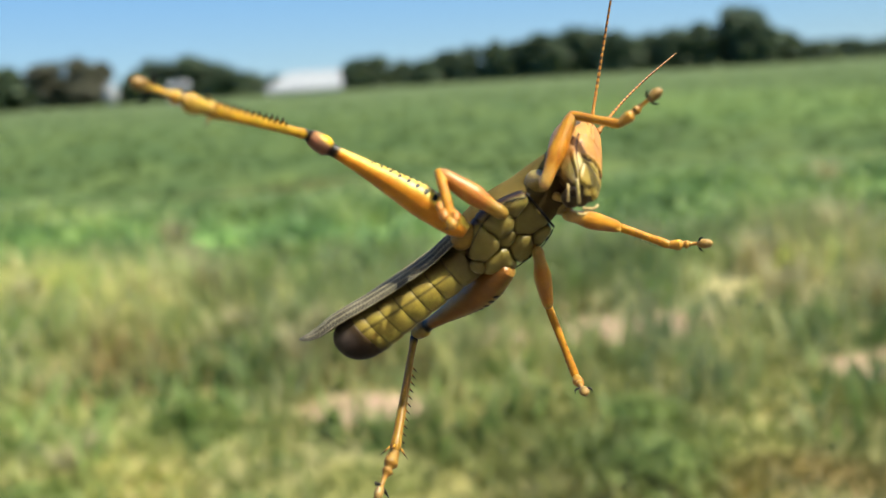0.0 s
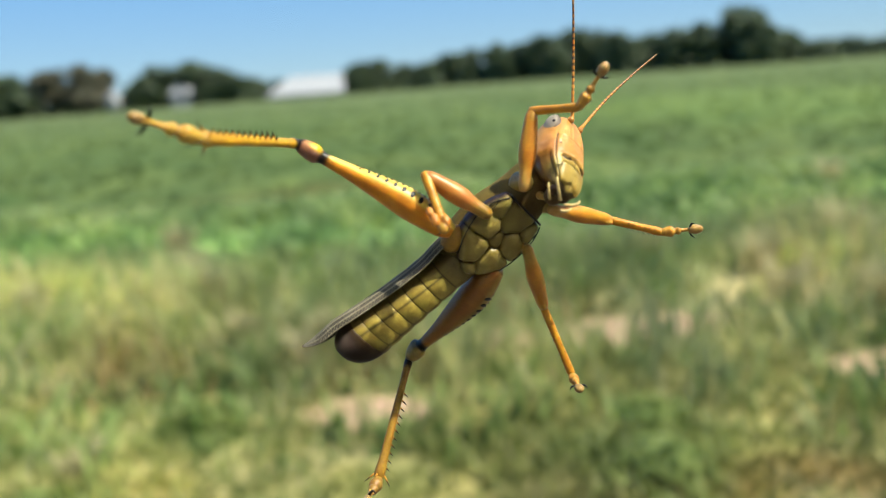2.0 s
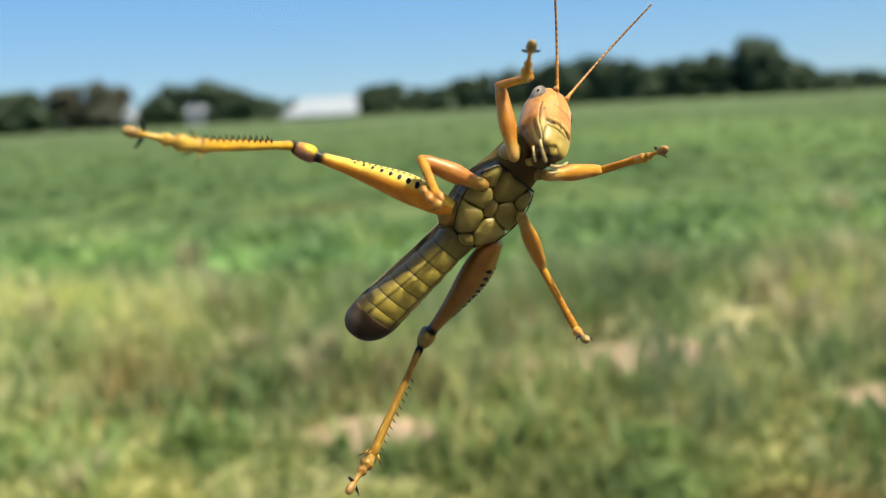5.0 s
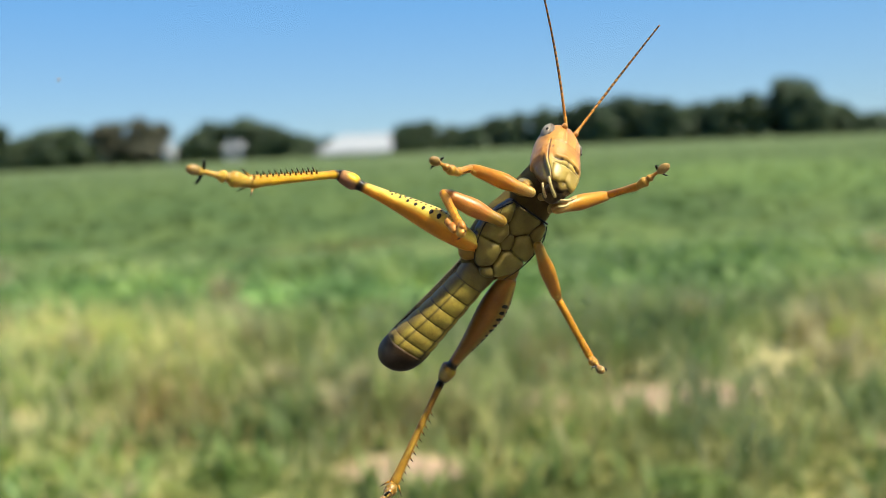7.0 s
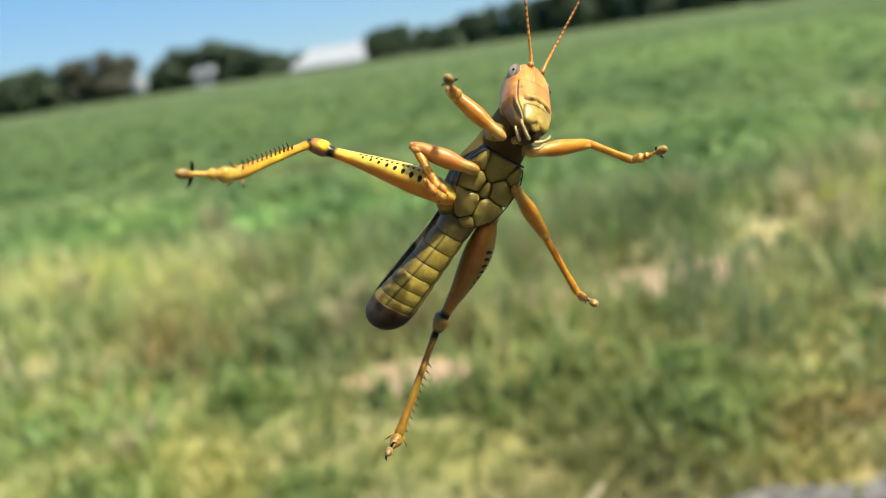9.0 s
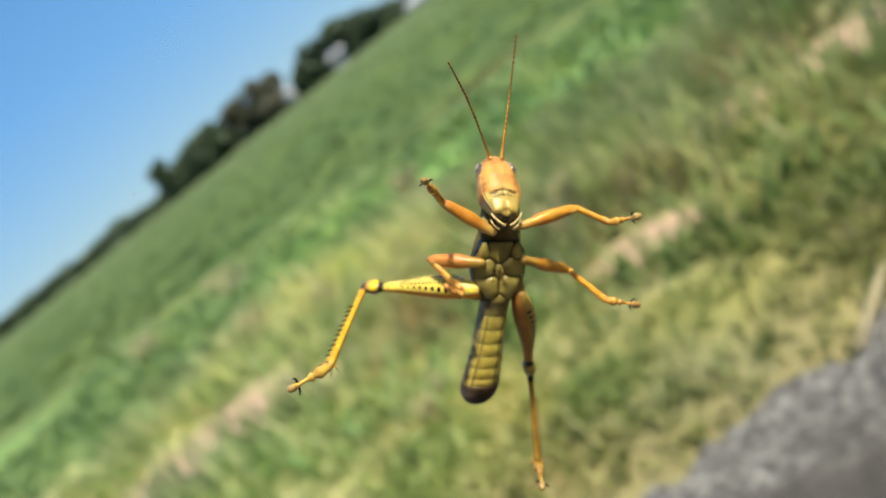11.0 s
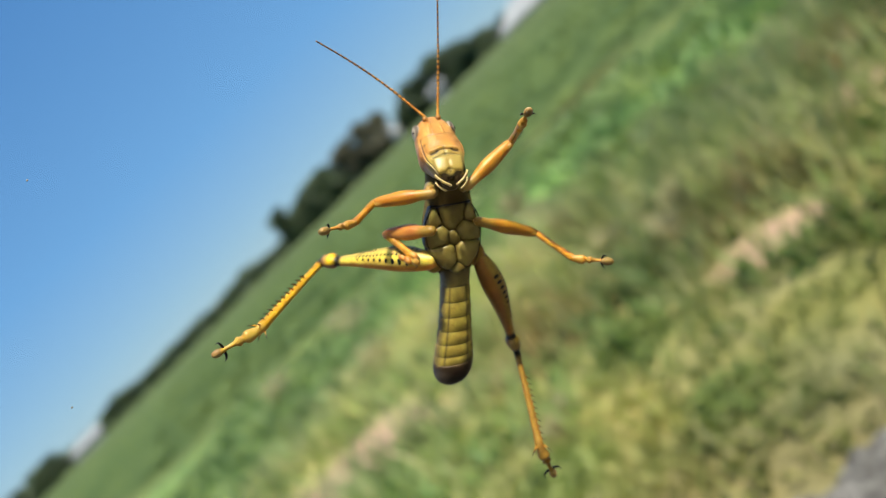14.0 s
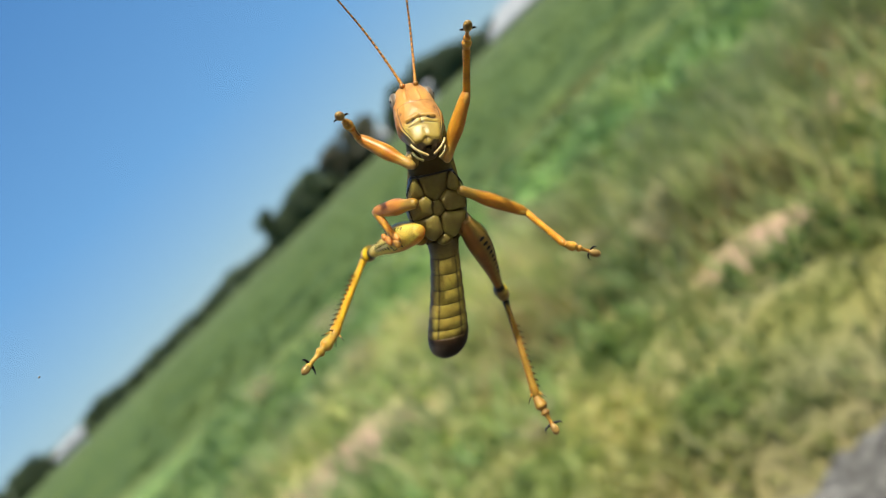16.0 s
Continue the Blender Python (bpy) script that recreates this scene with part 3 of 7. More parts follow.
TREES = [(-24.6, 2.4, 6), (-23.0, 4.0, 6), (-21.4, 6.3, 6.5), (-19.8, 7.9, 8.5), (-18.1, 6.0, 6), (-16.4, 5.4, 6), (-14.6, 5.2, 6), (-12.8, 5.6, 6), (-11.2, 6.2, 6), (-9.5, 6.8, 6.5), (-7.8, 6.0, 6),
         (-6.2, 5.4, 5), (-4.4, 5.4, 5), (-2.7, 5.0, 5), (-1.0, 4.7, 5), (0.6, 3.4, 5), (2.2, 3.6, 5), (3.6, 4.4, 5), (5.0, 4.2, 5), (12.6, 3.4, 4.5), (14.4, 4.8, 5), (16.2, 6.2, 5.5), (18.6, 5.8, 5.0), (19.4, 4.4, 4),
         (26.9, 5.6, 6), (27.9, 5.3, 6), (28.9, 5.0, 5.5), (29.9, 4.4, 5), (31.2, 6.0, 3.6), (53.5, 3.4, 6), (56.0, 3.0, 6)]
for i, (az, h, w) in enumerate(TREES):
    build_tree(az, h, w, CROWN, "dark green broadleaf tree at the far edge of the field", 40 + i, FAR + 3 * math.sin(i * 2.4))
build_tree(22.9, 6.7, 6.0, PALE_CROWN, "pale half-bare grey-brown tree at the field edge", 91, FAR, 0.55)
build_tree(24.9, 6.0, 6.0, PALE_CROWN, "pale half-bare grey-brown tree at the field edge", 93, FAR + 2, 0.3)
build_tree(21.6, 6.6, 2.8, PALE_CROWN, "pale half-bare grey-brown tree at the field edge", 92, FAR + 4, 0.8)


def build_hedge():
    rng = random.Random(17)
    verts, faces = [], []
    for i in range(15000):
        az = rng.uniform(-48, 66)
        d = 122 + rng.uniform(-3, 3)
        top = 2.3 + 1.1 * noise.noise((az * 0.35, 0, 3)) + 0.5 * noise.noise((az * 1.7, 0, 8))
        c = spot(az, d) + Vector((0, 0, max(0.1, top * rng.random() ** 0.7)))
        q = Matrix.Rotation(rng.uniform(0, 6.28), 3, "Z") @ Matrix.Rotation(rng.uniform(0, 3.14), 3, "X")
        k = len(verts)
        w = rng.uniform(0.25, 0.55)
        for u, v in ((-w, -w * 0.6), (w, -w * 0.5), (w * 0.8, w * 0.6), (-w * 0.9, w * 0.5)):
            verts.append(tuple(c + q @ Vector((u, v, 0))))
        faces.append((k, k + 1, k + 2, k + 3))
    mesh = bpy.data.meshes.new("hedgerow")
    mesh.from_pydata(verts, [], faces)
    tagged(link("hedgerow", mesh, CROWN), "low dark hedgerow along the horizon", "hedge", kind="stuff")


build_hedge()


def build_house(az, width, depth, eave, ridge, label, d=FAR - 4, openings=((-0.28, 1.2, 1.0), (0.1, 2.2, 2.1))):
    base = new("farm_building")
    base.location = spot(az, d)
    base.rotation_euler = (0, 0, radians(az))
    w, q = width / 2, depth / 2
    bm = bmesh.new()
    box(bm, -w, w, -q, q, 0, eave)
    part("wall", bm, WALL_PAINT if width > 6 else WHITE_METAL, base, smooth=False)
    bm = bmesh.new()
    for s in (-1, 1):
        vs = [bm.verts.new(v) for v in ((-w - 0.3, s * (q + 0.35), eave - 0.05), (w + 0.3, s * (q + 0.35), eave - 0.05), (w + 0.3, 0, ridge), (-w * 0.35, 0, ridge))]
        us = [bm.verts.new(v.co + Vector((0, 0, 0.12))) for v in vs]
        for f in ((0, 1, 2, 3), (7, 6, 5, 4), (0, 4, 5, 1), (1, 5, 6, 2), (2, 6, 7, 3), (3, 7, 4, 0)):
            bm.faces.new([(vs + us)[i] for i in f])
    hip = [bm.verts.new(v) for v in ((-w - 0.3, -q - 0.35, eave + 0.07), (-w * 0.35, 0, ridge + 0.12), (-w - 0.3, q + 0.35, eave + 0.07))]
    bm.faces.new(hip)
    part("roof", bm, ROOF_METAL, base, "pale metal roof", smooth=False)
    for s in (1,):
        bm = bmesh.new()
        vs = [bm.verts.new(v) for v in ((s * w, -q, eave), (s * w, q, eave), (s * w, 0, ridge - 0.05))]
        us = [bm.verts.new(v.co - Vector((s * 0.1, 0, 0))) for v in vs]
        bm.faces.new(vs), bm.faces.new(us[::-1])
        for i in range(3):
            bm.faces.new((vs[i], us[i], us[(i + 1) % 3], vs[(i + 1) % 3]))
        part("gable", bm, WHITE_METAL, base, smooth=False)
    for k, (fx, ow, oh) in enumerate(openings):
        bm = bmesh.new()
        x = fx * width
        box(bm, x - ow / 2, x + ow / 2, -q - 0.06, -q - 0.004, 0.0 if oh > 1.5 else 1.0, oh if oh > 1.5 else 1.0 + oh)
        part("door" if oh > 1.5 else "window", bm, DARK_OPENING, base, smooth=False)
    tagged(base, label, "building", "buildings along the field edge")


build_house(8.95, 9.8, 7.0, 0.5, 2.75, "long white farm building with a pale metal roof", openings=())
build_house(17.2, 2.4, 2.4, 1.7, 2.4, "small white shed between dark trees", openings=((0.1, 0.9, 1.5),))
build_house(50.4, 4.5, 4.0, 1.0, 1.8, "small white building by the hedgerow", openings=())


def build_tank():
    base = new("storage_tank")
    base.location = spot(21.35, 112.0)
    bm = bmesh.new()
    rod(bm, (0, 0, 0), (0, 0, 2200), 900, 900, (0.7, 0.7, 0.7), 24, 2)
    part("tank_wall", bm, WHITE_METAL, base)
    bm = bmesh.new()
    rod(bm, (0, 0, 2200), (0, 0, 2620), 940, 180, (0.7, 0.7, 0.7), 24, 2)
    part("tank_roof", bm, ROOF_METAL, base)
    tagged(base, "pale upright storage tank at the field edge", "tank")


build_tank()

# ---- vehicle window ----
GLASS_N = Vector((-0.32, 0.92, 0.17)).normalized()
GLASS_M = Matrix.Translation(Vector((0, 0, 1.25)) - GLASS_N * 0.0101) @ Matrix((GLASS_N.cross(Vector((0, 0, 1))).normalized() * -1, (Vector((0, 0, 1)) - GLASS_N * GLASS_N.z).normalized(), GLASS_N)).transposed().to_4x4()


def build_window():
    pane_m = GLASS_M
    bm = bmesh.new()
    box(bm, -0.42, 0.42, -0.27, 0.30, -0.0035, 0.0)
    ob = part("pane", bm, GLASS, None, smooth=False)
    ob.name = "window_1"
    ob.matrix_world = pane_m
    ob.visible_shadow = False
    tagged(ob, "clear vehicle side window with faint dust specks", "window", kind="structure")
    # dust specks on the inner face
    rng = random.Random(5)
    verts, faces = [], []
    for _ in range(18):
        x, y, r = rng.uniform(-0.11, 0.11), rng.uniform(-0.09, 0.09), rng.uniform(0.00006, 0.00018)
        k = len(verts)
        m = rng.randint(5, 7)
        for i in range(m):
            a = 6.2832 * i / m
            q = r * rng.uniform(0.6, 1.3)
            verts.append((x + math.cos(a) * q, y + math.sin(a) * q * 0.7, -0.0037))
        verts.append((x, y, -0.0038))
        faces += [(k + i, k + (i + 1) % m, k + m) for i in range(m)]
    mesh = bpy.data.meshes.new("dust_specks")
    mesh.from_pydata(verts, [], faces)
    dust = tagged(link("dust_specks", mesh, DUST), "tiny dust specks on the window glass", "dust", kind="stuff")
    dust.matrix_world = pane_m


build_window()


def build_cabin():
    """The plain shell of the vehicle round the window opening, behind and beside the camera."""
    def wall(name, x0, x1, y0, y1, z0, z1, label):
        bm = bmesh.new()
        box(bm, x0, x1, y0, y1, z0, z1)
        ob = part(name, bm, TRIM, smooth=False)
        ob.matrix_world = GLASS_M
        tagged(ob, label, "wall", kind="structure")
    wall("wall_door", -1.1, 1.1, -1.0, -0.25, -0.06, -0.004, "plain charcoal inner door panel under the window")
    wall("wall_front", 0.40, 1.1, -0.25, 0.28, -0.07, -0.004, "plain charcoal pillar beside the window")
    wall("wall_rear", -1.1, -0.40, -0.25, 0.28, -0.07, -0.004, "plain charcoal pillar beside the window")
    wall("ceiling", -1.1, 1.1, 0.28, 0.34, -1.5, -0.085, "plain charcoal cabin headliner")
    wall("wall_far", -1.1, 1.1, -1.0, 0.28, -1.56, -1.5, "plain charcoal far side of the cabin")
    wall("wall_side", 1.1, 1.16, -1.0, 0.34, -1.5, -0.085, "plain charcoal end of the cabin")
    wall("wall_back", -1.16, -1.1, -1.0, 0.34, -1.5, -0.085, "plain charcoal end of the cabin")


build_cabin()

# ---- grasshopper ----
ORANGE, AMBER, YELLOW = (0.44, 0.175, 0.016), (0.48, 0.225, 0.016), (0.54, 0.33, 0.016)
CREAM, OLIVE, PALE_OLIVE = (0.45, 0.30, 0.085), (0.125, 0.095, 0.022), (0.21, 0.165, 0.038)
BROWN, DARK, BLACK = (0.055, 0.032, 0.012), (0.022, 0.013, 0.008), (0.008, 0.007, 0.007)
MAUVE = (0.26, 0.12, 0.07)

grasshopper = new("grasshopper")
grasshopper.location = (0, 0, 1.25)
tagged(grasshopper, "yellow and orange grasshopper with spotted hind legs clinging to the glass", "grasshopper")
JOINTED = {}


def build_trunk_of_body():
    rows = [(0.0, 12.6, 0, -0.6, 1.6, 2.2), (0.08, 12.0, 0.3, -0.7, 2.2, 2.8), (0.25, 9.2, 0.3, -0.7, 2.5, 3.2), (0.45, 6.2, 0.3, -0.8, 2.95, 3.2), (0.65, 2.6, 0.2, -0.95, 3.75, 3.2), (0.85, -1.2, 0.1, -1.05, 3.5, 3.0), (0.95, -3.2, 0, -1.2, 2.7, 2.5), (1.0, -4.2, 0, -1.3, 2.0, 1.9)]

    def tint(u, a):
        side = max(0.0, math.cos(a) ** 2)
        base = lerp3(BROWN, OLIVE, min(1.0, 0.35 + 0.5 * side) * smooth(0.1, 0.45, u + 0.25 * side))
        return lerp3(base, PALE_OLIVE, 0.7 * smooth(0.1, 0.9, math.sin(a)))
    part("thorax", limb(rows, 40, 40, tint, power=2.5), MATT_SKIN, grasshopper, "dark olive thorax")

    # saddle over the front of the thorax, with black grooves
    rows = [(0.0, 13.2, 0.7, 0.1, 2.1, 2.3), (0.1, 12.6, 0.8, 0.05, 2.45, 2.75), (0.5, 9.0, 0.85, 0.0, 2.65, 3.0), (0.9, 4.6, 0.85, -0.1, 3.0, 3.1), (1.0, 3.6, 0.8, 0.0, 2.9, 2.85)]

    def saddle(u, a):
        c = (0.30, 0.225, 0.05)
        high = math.sin(a)
        up = smooth(-0.75, -0.45, high)
        mark = max(math.exp(-((u - 0.20 - 0.03 * high) / 0.055) ** 4) * up, math.exp(-((u - 0.40) / 0.02) ** 2), math.exp(-((u - 0.54) / 0.035) ** 4) * smooth(-0.5, -0.1, high), 0.9 * math.exp(-((u - 0.70) / 0.018) ** 2))
        c = lerp3(c, BLACK, 0.95 * mark)
        c = lerp3(c, (0.5, 0.42, 0.2), 0.7 * (math.exp(-((u - 0.12) / 0.03) ** 2) + math.exp(-((u - 0.30) / 0.025) ** 2)))
        return lerp3(c, CREAM, 0.6 * smooth(0.9, 0.96, u))
    part("pronotum", limb(rows, 60, 40, saddle, power=2.3), MATT_SKIN, grasshopper, "olive saddle plate with black grooves")

    # tightly fitted plates under the thorax: seeds (x, y, weight) share out a shield-shaped outline
    seeds = [(4.75, 0.1, 1.15), (4.4, -2.75, 0.8), (4.3, 2.8, 0.8), (1.9, -2.2, 1.0), (2.1, 2.15, 1.1), (1.5, 0.0, 0.6), (-0.75, -1.65, 1.15), (-0.6, 1.7, 1.2), (-2.9, 0.05, 0.55)]

    def width(x):
        return curve_at([(0.0, 0.4), (0.12, 2.0), (0.3, 3.4), (0.55, 3.95), (0.8, 3.5), (0.95, 3.0), (1.0, 2.8)], (x + 3.5) / 9.5)[0]

    def owner(x, y):
        return min(range(len(seeds)), key=lambda i: math.hypot(x - seeds[i][0], y - seeds[i][1]) / seeds[i][2])
    for i, (sx, sy, _) in enumerate(seeds):
        bm = bmesh.new()
        layer = bm.verts.layers.float_color.new("tint")
        n = 60
        reach = []
        for k in range(n):
            a = 2 * math.pi * k / n
            r = 0.1
            while r < 4.0:
                x, y = sx + math.cos(a) * r, sy + math.sin(a) * r
                if not -3.5 < x < 6.0 or abs(y) > width(x) or owner(x, y) != i:
                    break
                r += 0.04
            reach.append(r)
        for _ in range(3):
            reach = [(reach[k - 1] + 2 * reach[k] + reach[(k + 1) % n]) / 4 for k in range(n)]
        reach = [r * (1 + 0.10 * noise.noise((math.cos(6.283 * k / n) * 1.1 + 7 * i, math.sin(6.283 * k / n) * 1.1, 2.0))) for k, r in enumerate(reach)]
        loops = []
        shade = lerp3(PALE_OLIVE, OLIVE, (0.55, 0.1, 0.15, 0.0, 0.1, 0.5, 0.05, 0.0, 0.3)[i])
        high = (0.5, 0.95, 0.9, 1.05, 1.0, 0.55, 1.15, 1.1, 0.9)[i]
        for f, up, c in ((1.08, -0.6, DARK), (1.035, -0.2, DARK), (1.0, 0.12, BROWN), (0.965, 0.40 * high, lerp3(BROWN, shade, 0.7)), (0.9, 0.62 * high, shade), (0.75, 0.80 * high, shade), (0.45, 0.92 * high, shade), (0.15, 0.97 * high, shade)):
            loop = []
            for k in range(n):
                a = 2 * math.pi * k / n
                x, y = sx + math.cos(a) * reach[k] * f, sy + math.sin(a) * reach[k] * f
                dent = 0.07 * noise.noise((x * 0.9, y * 0.9, 3.0 + i)) + 0.02 * noise.noise((x * 2.6, y * 2.6, 1.0))
                v = bm.verts.new(Vector((x, y, -4.0 + 0.05 * y * y - up + dent * (f < 0.95))) * MM)
                v[layer] = (*mottled(c, v.co), 1.0)
                loop.append(v)
            loops.append(loop)
        for p, q in zip(loops, loops[1:]):
            for k in range(n):
                bm.faces.new((p[k], q[k], q[(k + 1) % n], p[(k + 1) % n]))
        bm.faces.new(loops[-1])
        bm.faces.new(loops[0][::-1])
        bmesh.ops.recalc_face_normals(bm, faces=bm.faces[:])
        part("sternal_plate", bm, SKIN, grasshopper)
    # black seams beside the plates
    for s in (-1, 1):
        for a, b, bow in (((5.9, s * 2.7, -4.4), (3.9, s * 3.75, -4.0), (0, s * 0.1, -0.05)), ((2.6, s * 3.85, -3.95), (-2.4, s * 2.35, -4.5), (0, s * 0.35, 0.0)), ((5.0, s * 3.2, -4.2), (3.2, s * 3.7, -3.95), (0, s * 0.15, -0.1))):
            part("seam", rod(bmesh.new(), a, b, 0.075, 0.055, BLACK, 8, 8, bow), SPINE_SKIN, grasshopper)
        for x, r in ((3.9, 1.15), (3.5, 1.6)):
            part("seam", rod(bmesh.new(), (x + 1.0, s * (3.7 - 0.25 * r), -3.95), (x - 1.5, s * (3.65 + 0.1 * r), -4.0), 0.075, 0.05, BLACK, 8, 10, (0.2, -s * 0.35 * r, -0.35)), SPINE_SKIN, grasshopper)
    bm = rod(bmesh.new(), (6.15, -2.8, -4.05), (6.15, 2.8, -4.05), 0.13, 0.13, BLACK, 8, 10, (0, 0, -0.4))
    part("seam", bm, SPINE_SKIN, grasshopper)


def abdomen_centre(s):
    return Vector((-3.0 - 17.1 * s, -2.6 * max(0.0, s) ** 1.35, -2.05 - 0.9 * s))


def abdomen_width(s):
    return curve_at([(0.0, 2.15), (0.1, 1.95), (0.22, 1.98), (0.5, 2.3), (0.8, 2.8), (1.0, 2.85)], s)[0]


def build_abdomen():
    edges = [0.0, 0.14, 0.27, 0.395, 0.51, 0.62, 0.72, 0.80]
    for i, (a, b) in enumerate(zip(edges, edges[1:])):
        rings = []
        for k in range(21):
            s = a + (b + 0.01 - a) * k / 20
            swell = math.sqrt(math.sin(math.pi * min(max(k / 20, 0.0), 1.0))) if 0 < k < 20 else 0.0
            rings.append((abdomen_centre(s), abdomen_width(s) - 0.08 + 0.17 * swell, 2.06 - 0.1 * s + 0.26 * swell))

        def tint(u, ang, i=i):
            low = math.sin(ang)
            s = edges[i] + (edges[i + 1] - edges[i]) * u
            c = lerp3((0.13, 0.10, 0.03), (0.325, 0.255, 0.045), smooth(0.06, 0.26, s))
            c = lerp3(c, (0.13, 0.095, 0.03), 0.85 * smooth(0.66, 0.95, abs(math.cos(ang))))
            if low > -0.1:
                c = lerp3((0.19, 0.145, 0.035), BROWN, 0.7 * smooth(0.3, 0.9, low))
            line = math.exp(-((math.cos(ang) - 0.52) / 0.06) ** 2) + math.exp(-((math.cos(ang) + 0.56) / 0.06) ** 2)
            line = min(1.0, line) * (low < 0) * smooth(0.05, 0.2, s)
            ring = max(smooth(0.88, 0.97, u), 1 - smooth(0.01, 0.07, u))
            c = lerp3(c, DARK, 0.75 * line)
            c = lerp3(c, DARK, 0.85 * ring)
            # rear end: brown pigment deepened with painted shade
            return lerp3(c, DARK, 0.85 * smooth(0.71, 0.83, s + 0.05 * math.cos(ang)))
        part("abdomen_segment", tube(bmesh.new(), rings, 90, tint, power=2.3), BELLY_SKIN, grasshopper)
    rings = []
    for k in range(16):
        s = 0.79 + 0.21 * k / 15
        f = (s - 0.79) / 0.21
        r = math.sqrt(max(0.0, 1 - f ** 2.6))
        rings.append((abdomen_centre(s), 2.86 * r + 0.03, 2.25 * r + 0.03))

    # brown tip with its shade in the colour, grey sheen painted on one flank
    def tip(u, ang):
        c = lerp3(BROWN, DARK, smooth(0.0, 0.3, u))
        return lerp3(c, (0.11, 0.085, 0.07), 0.6 * smooth(-0.1, -0.8, math.cos(ang)) * smooth(0.1, 0.4, u) * (1 - smooth(0.7, 0.95, u)))
    part("abdomen_tip", tube(bmesh.new(), rings, 40, tip, power=2.1), BELLY_SKIN, grasshopper, "brown rounded tip with shade painted in")
    # folded wings lie like a roof against the upper side of the abdomen
    for s in (-1, 1):
        bm = bmesh.new()
        layer = bm.verts.layers.float_color.new("tint")
        n, m = 220, 36
        grids = []
        for deep in (0.0, 0.12):
            grid = []
            for i in range(n + 1):
                f = i / n
                u = -0.16 + 1.23 * f
                c = abdomen_centre(u)
                back = max(0.0, u - 0.8)
                c.z += 14.0 * back * back
                hw = 0.13 - deep + abdomen_width(min(max(u, 0.0), 0.84)) * (1 - 1.2 * back)
                hz = 0.42 - deep + 2.2 * (1 - 1.2 * back)
                end = math.sqrt(max(0.0, 1 - max(0.0, (f - 0.86) / 0.14) ** 2))
                row = []
                for k in range(m + 1):
                    g = k / m
                    ang = radians(90 - 116 * (0.3 + 0.7 * end) * g + (1 - end) * -25)
                    rib = 0.05 * (math.cos(g * 7 * 2 * math.pi) > 0.55)
                    bar = math.cos((f * 54 + 3.0 * g + 0.5 * math.sin(g * 44)) * 2 * math.pi) > 0.7
                    y = math.cos(ang) * (hw + rib) * s
                    v = bm.verts.new(Vector((c.x, c.y + y + s * 0.03, c.z + math.sin(ang) * (hz + rib))) * MM)
                    tone = lerp3((0.03, 0.027, 0.022), (0.06, 0.053, 0.042), 0.5 + 0.5 * math.sin(f * 21 + g * 9))
                    tone = lerp3(tone, (0.30, 0.28, 0.19), 0.85 * max(rib / 0.05, 0.8 * bar))
                    v[layer] = (*tone, 1.0)
                    row.append(v)
                grid.append(row)
            grids.append(grid)
        for w, grid in enumerate(grids):
            for i in range(n):
                for k in range(m):
                    q = (grid[i][k], grid[i][k + 1], grid[i + 1][k + 1], grid[i + 1][k])
                    bm.faces.new(q if w == 0 else q[::-1])
        for k in (0, m):
            for i in range(n):
                bm.faces.new((grids[0][i][k], grids[0][i + 1][k], grids[1][i + 1][k], grids[1][i][k]))
        bmesh.ops.recalc_face_normals(bm, faces=bm.faces[:])
        JOINTED["wing", s] = part("wing", bm, WING_SKIN, grasshopper, "folded grey-brown veined wing")


HEAD_U, HEAD_N = Vector((0.545, 0, 0.838)), Vector((0.838, 0, -0.545))
HEAD_M = Vector((11.2, 0.0, -7.5))


def face_point(s, y, lift=0.0):
    return HEAD_M + HEAD_U * (s * 11.9) + Vector((0, y, 0)) + HEAD_N * lift


HEAD_ROWS = [(0.0, 1.25, 0.9, -0.9), (0.05, 2.05, 2.0, -0.35), (0.15, 2.5, 3.5, 0.05), (0.3, 3.0, 4.8, 0.3), (0.45, 3.05, 5.4, 0.42), (0.6, 2.9, 5.6, 0.45), (0.78, 2.68, 5.2, 0.3), (0.9, 2.2, 4.0, -0.1), (0.97, 1.35, 2.4, -0.5), (1.0, 0.5, 0.9, -0.9)]
ORANGE_FACE, YELLOW_FACE = (0.49, 0.235, 0.05), (0.38, 0.28, 0.06)


def head_skin(s, a, out=0.0):
    """A point of the head: s from mouth to crown, a round it, 90 degrees in front."""
    hw, depth, lift = curve_at(HEAD_ROWS, s)
    e = 2.0 / 2.35
    ca, sa = math.cos(a), math.sin(a)
    y = math.copysign(abs(ca) ** e, ca) * hw
    z = math.copysign(abs(sa) ** e, sa) * depth / 2
    p = face_point(s, 0, lift) - HEAD_N * (depth / 2) + Vector((0, y, 0)) + HEAD_N * z
    return p + (Vector((0, ca, 0)) + HEAD_N * sa) * out


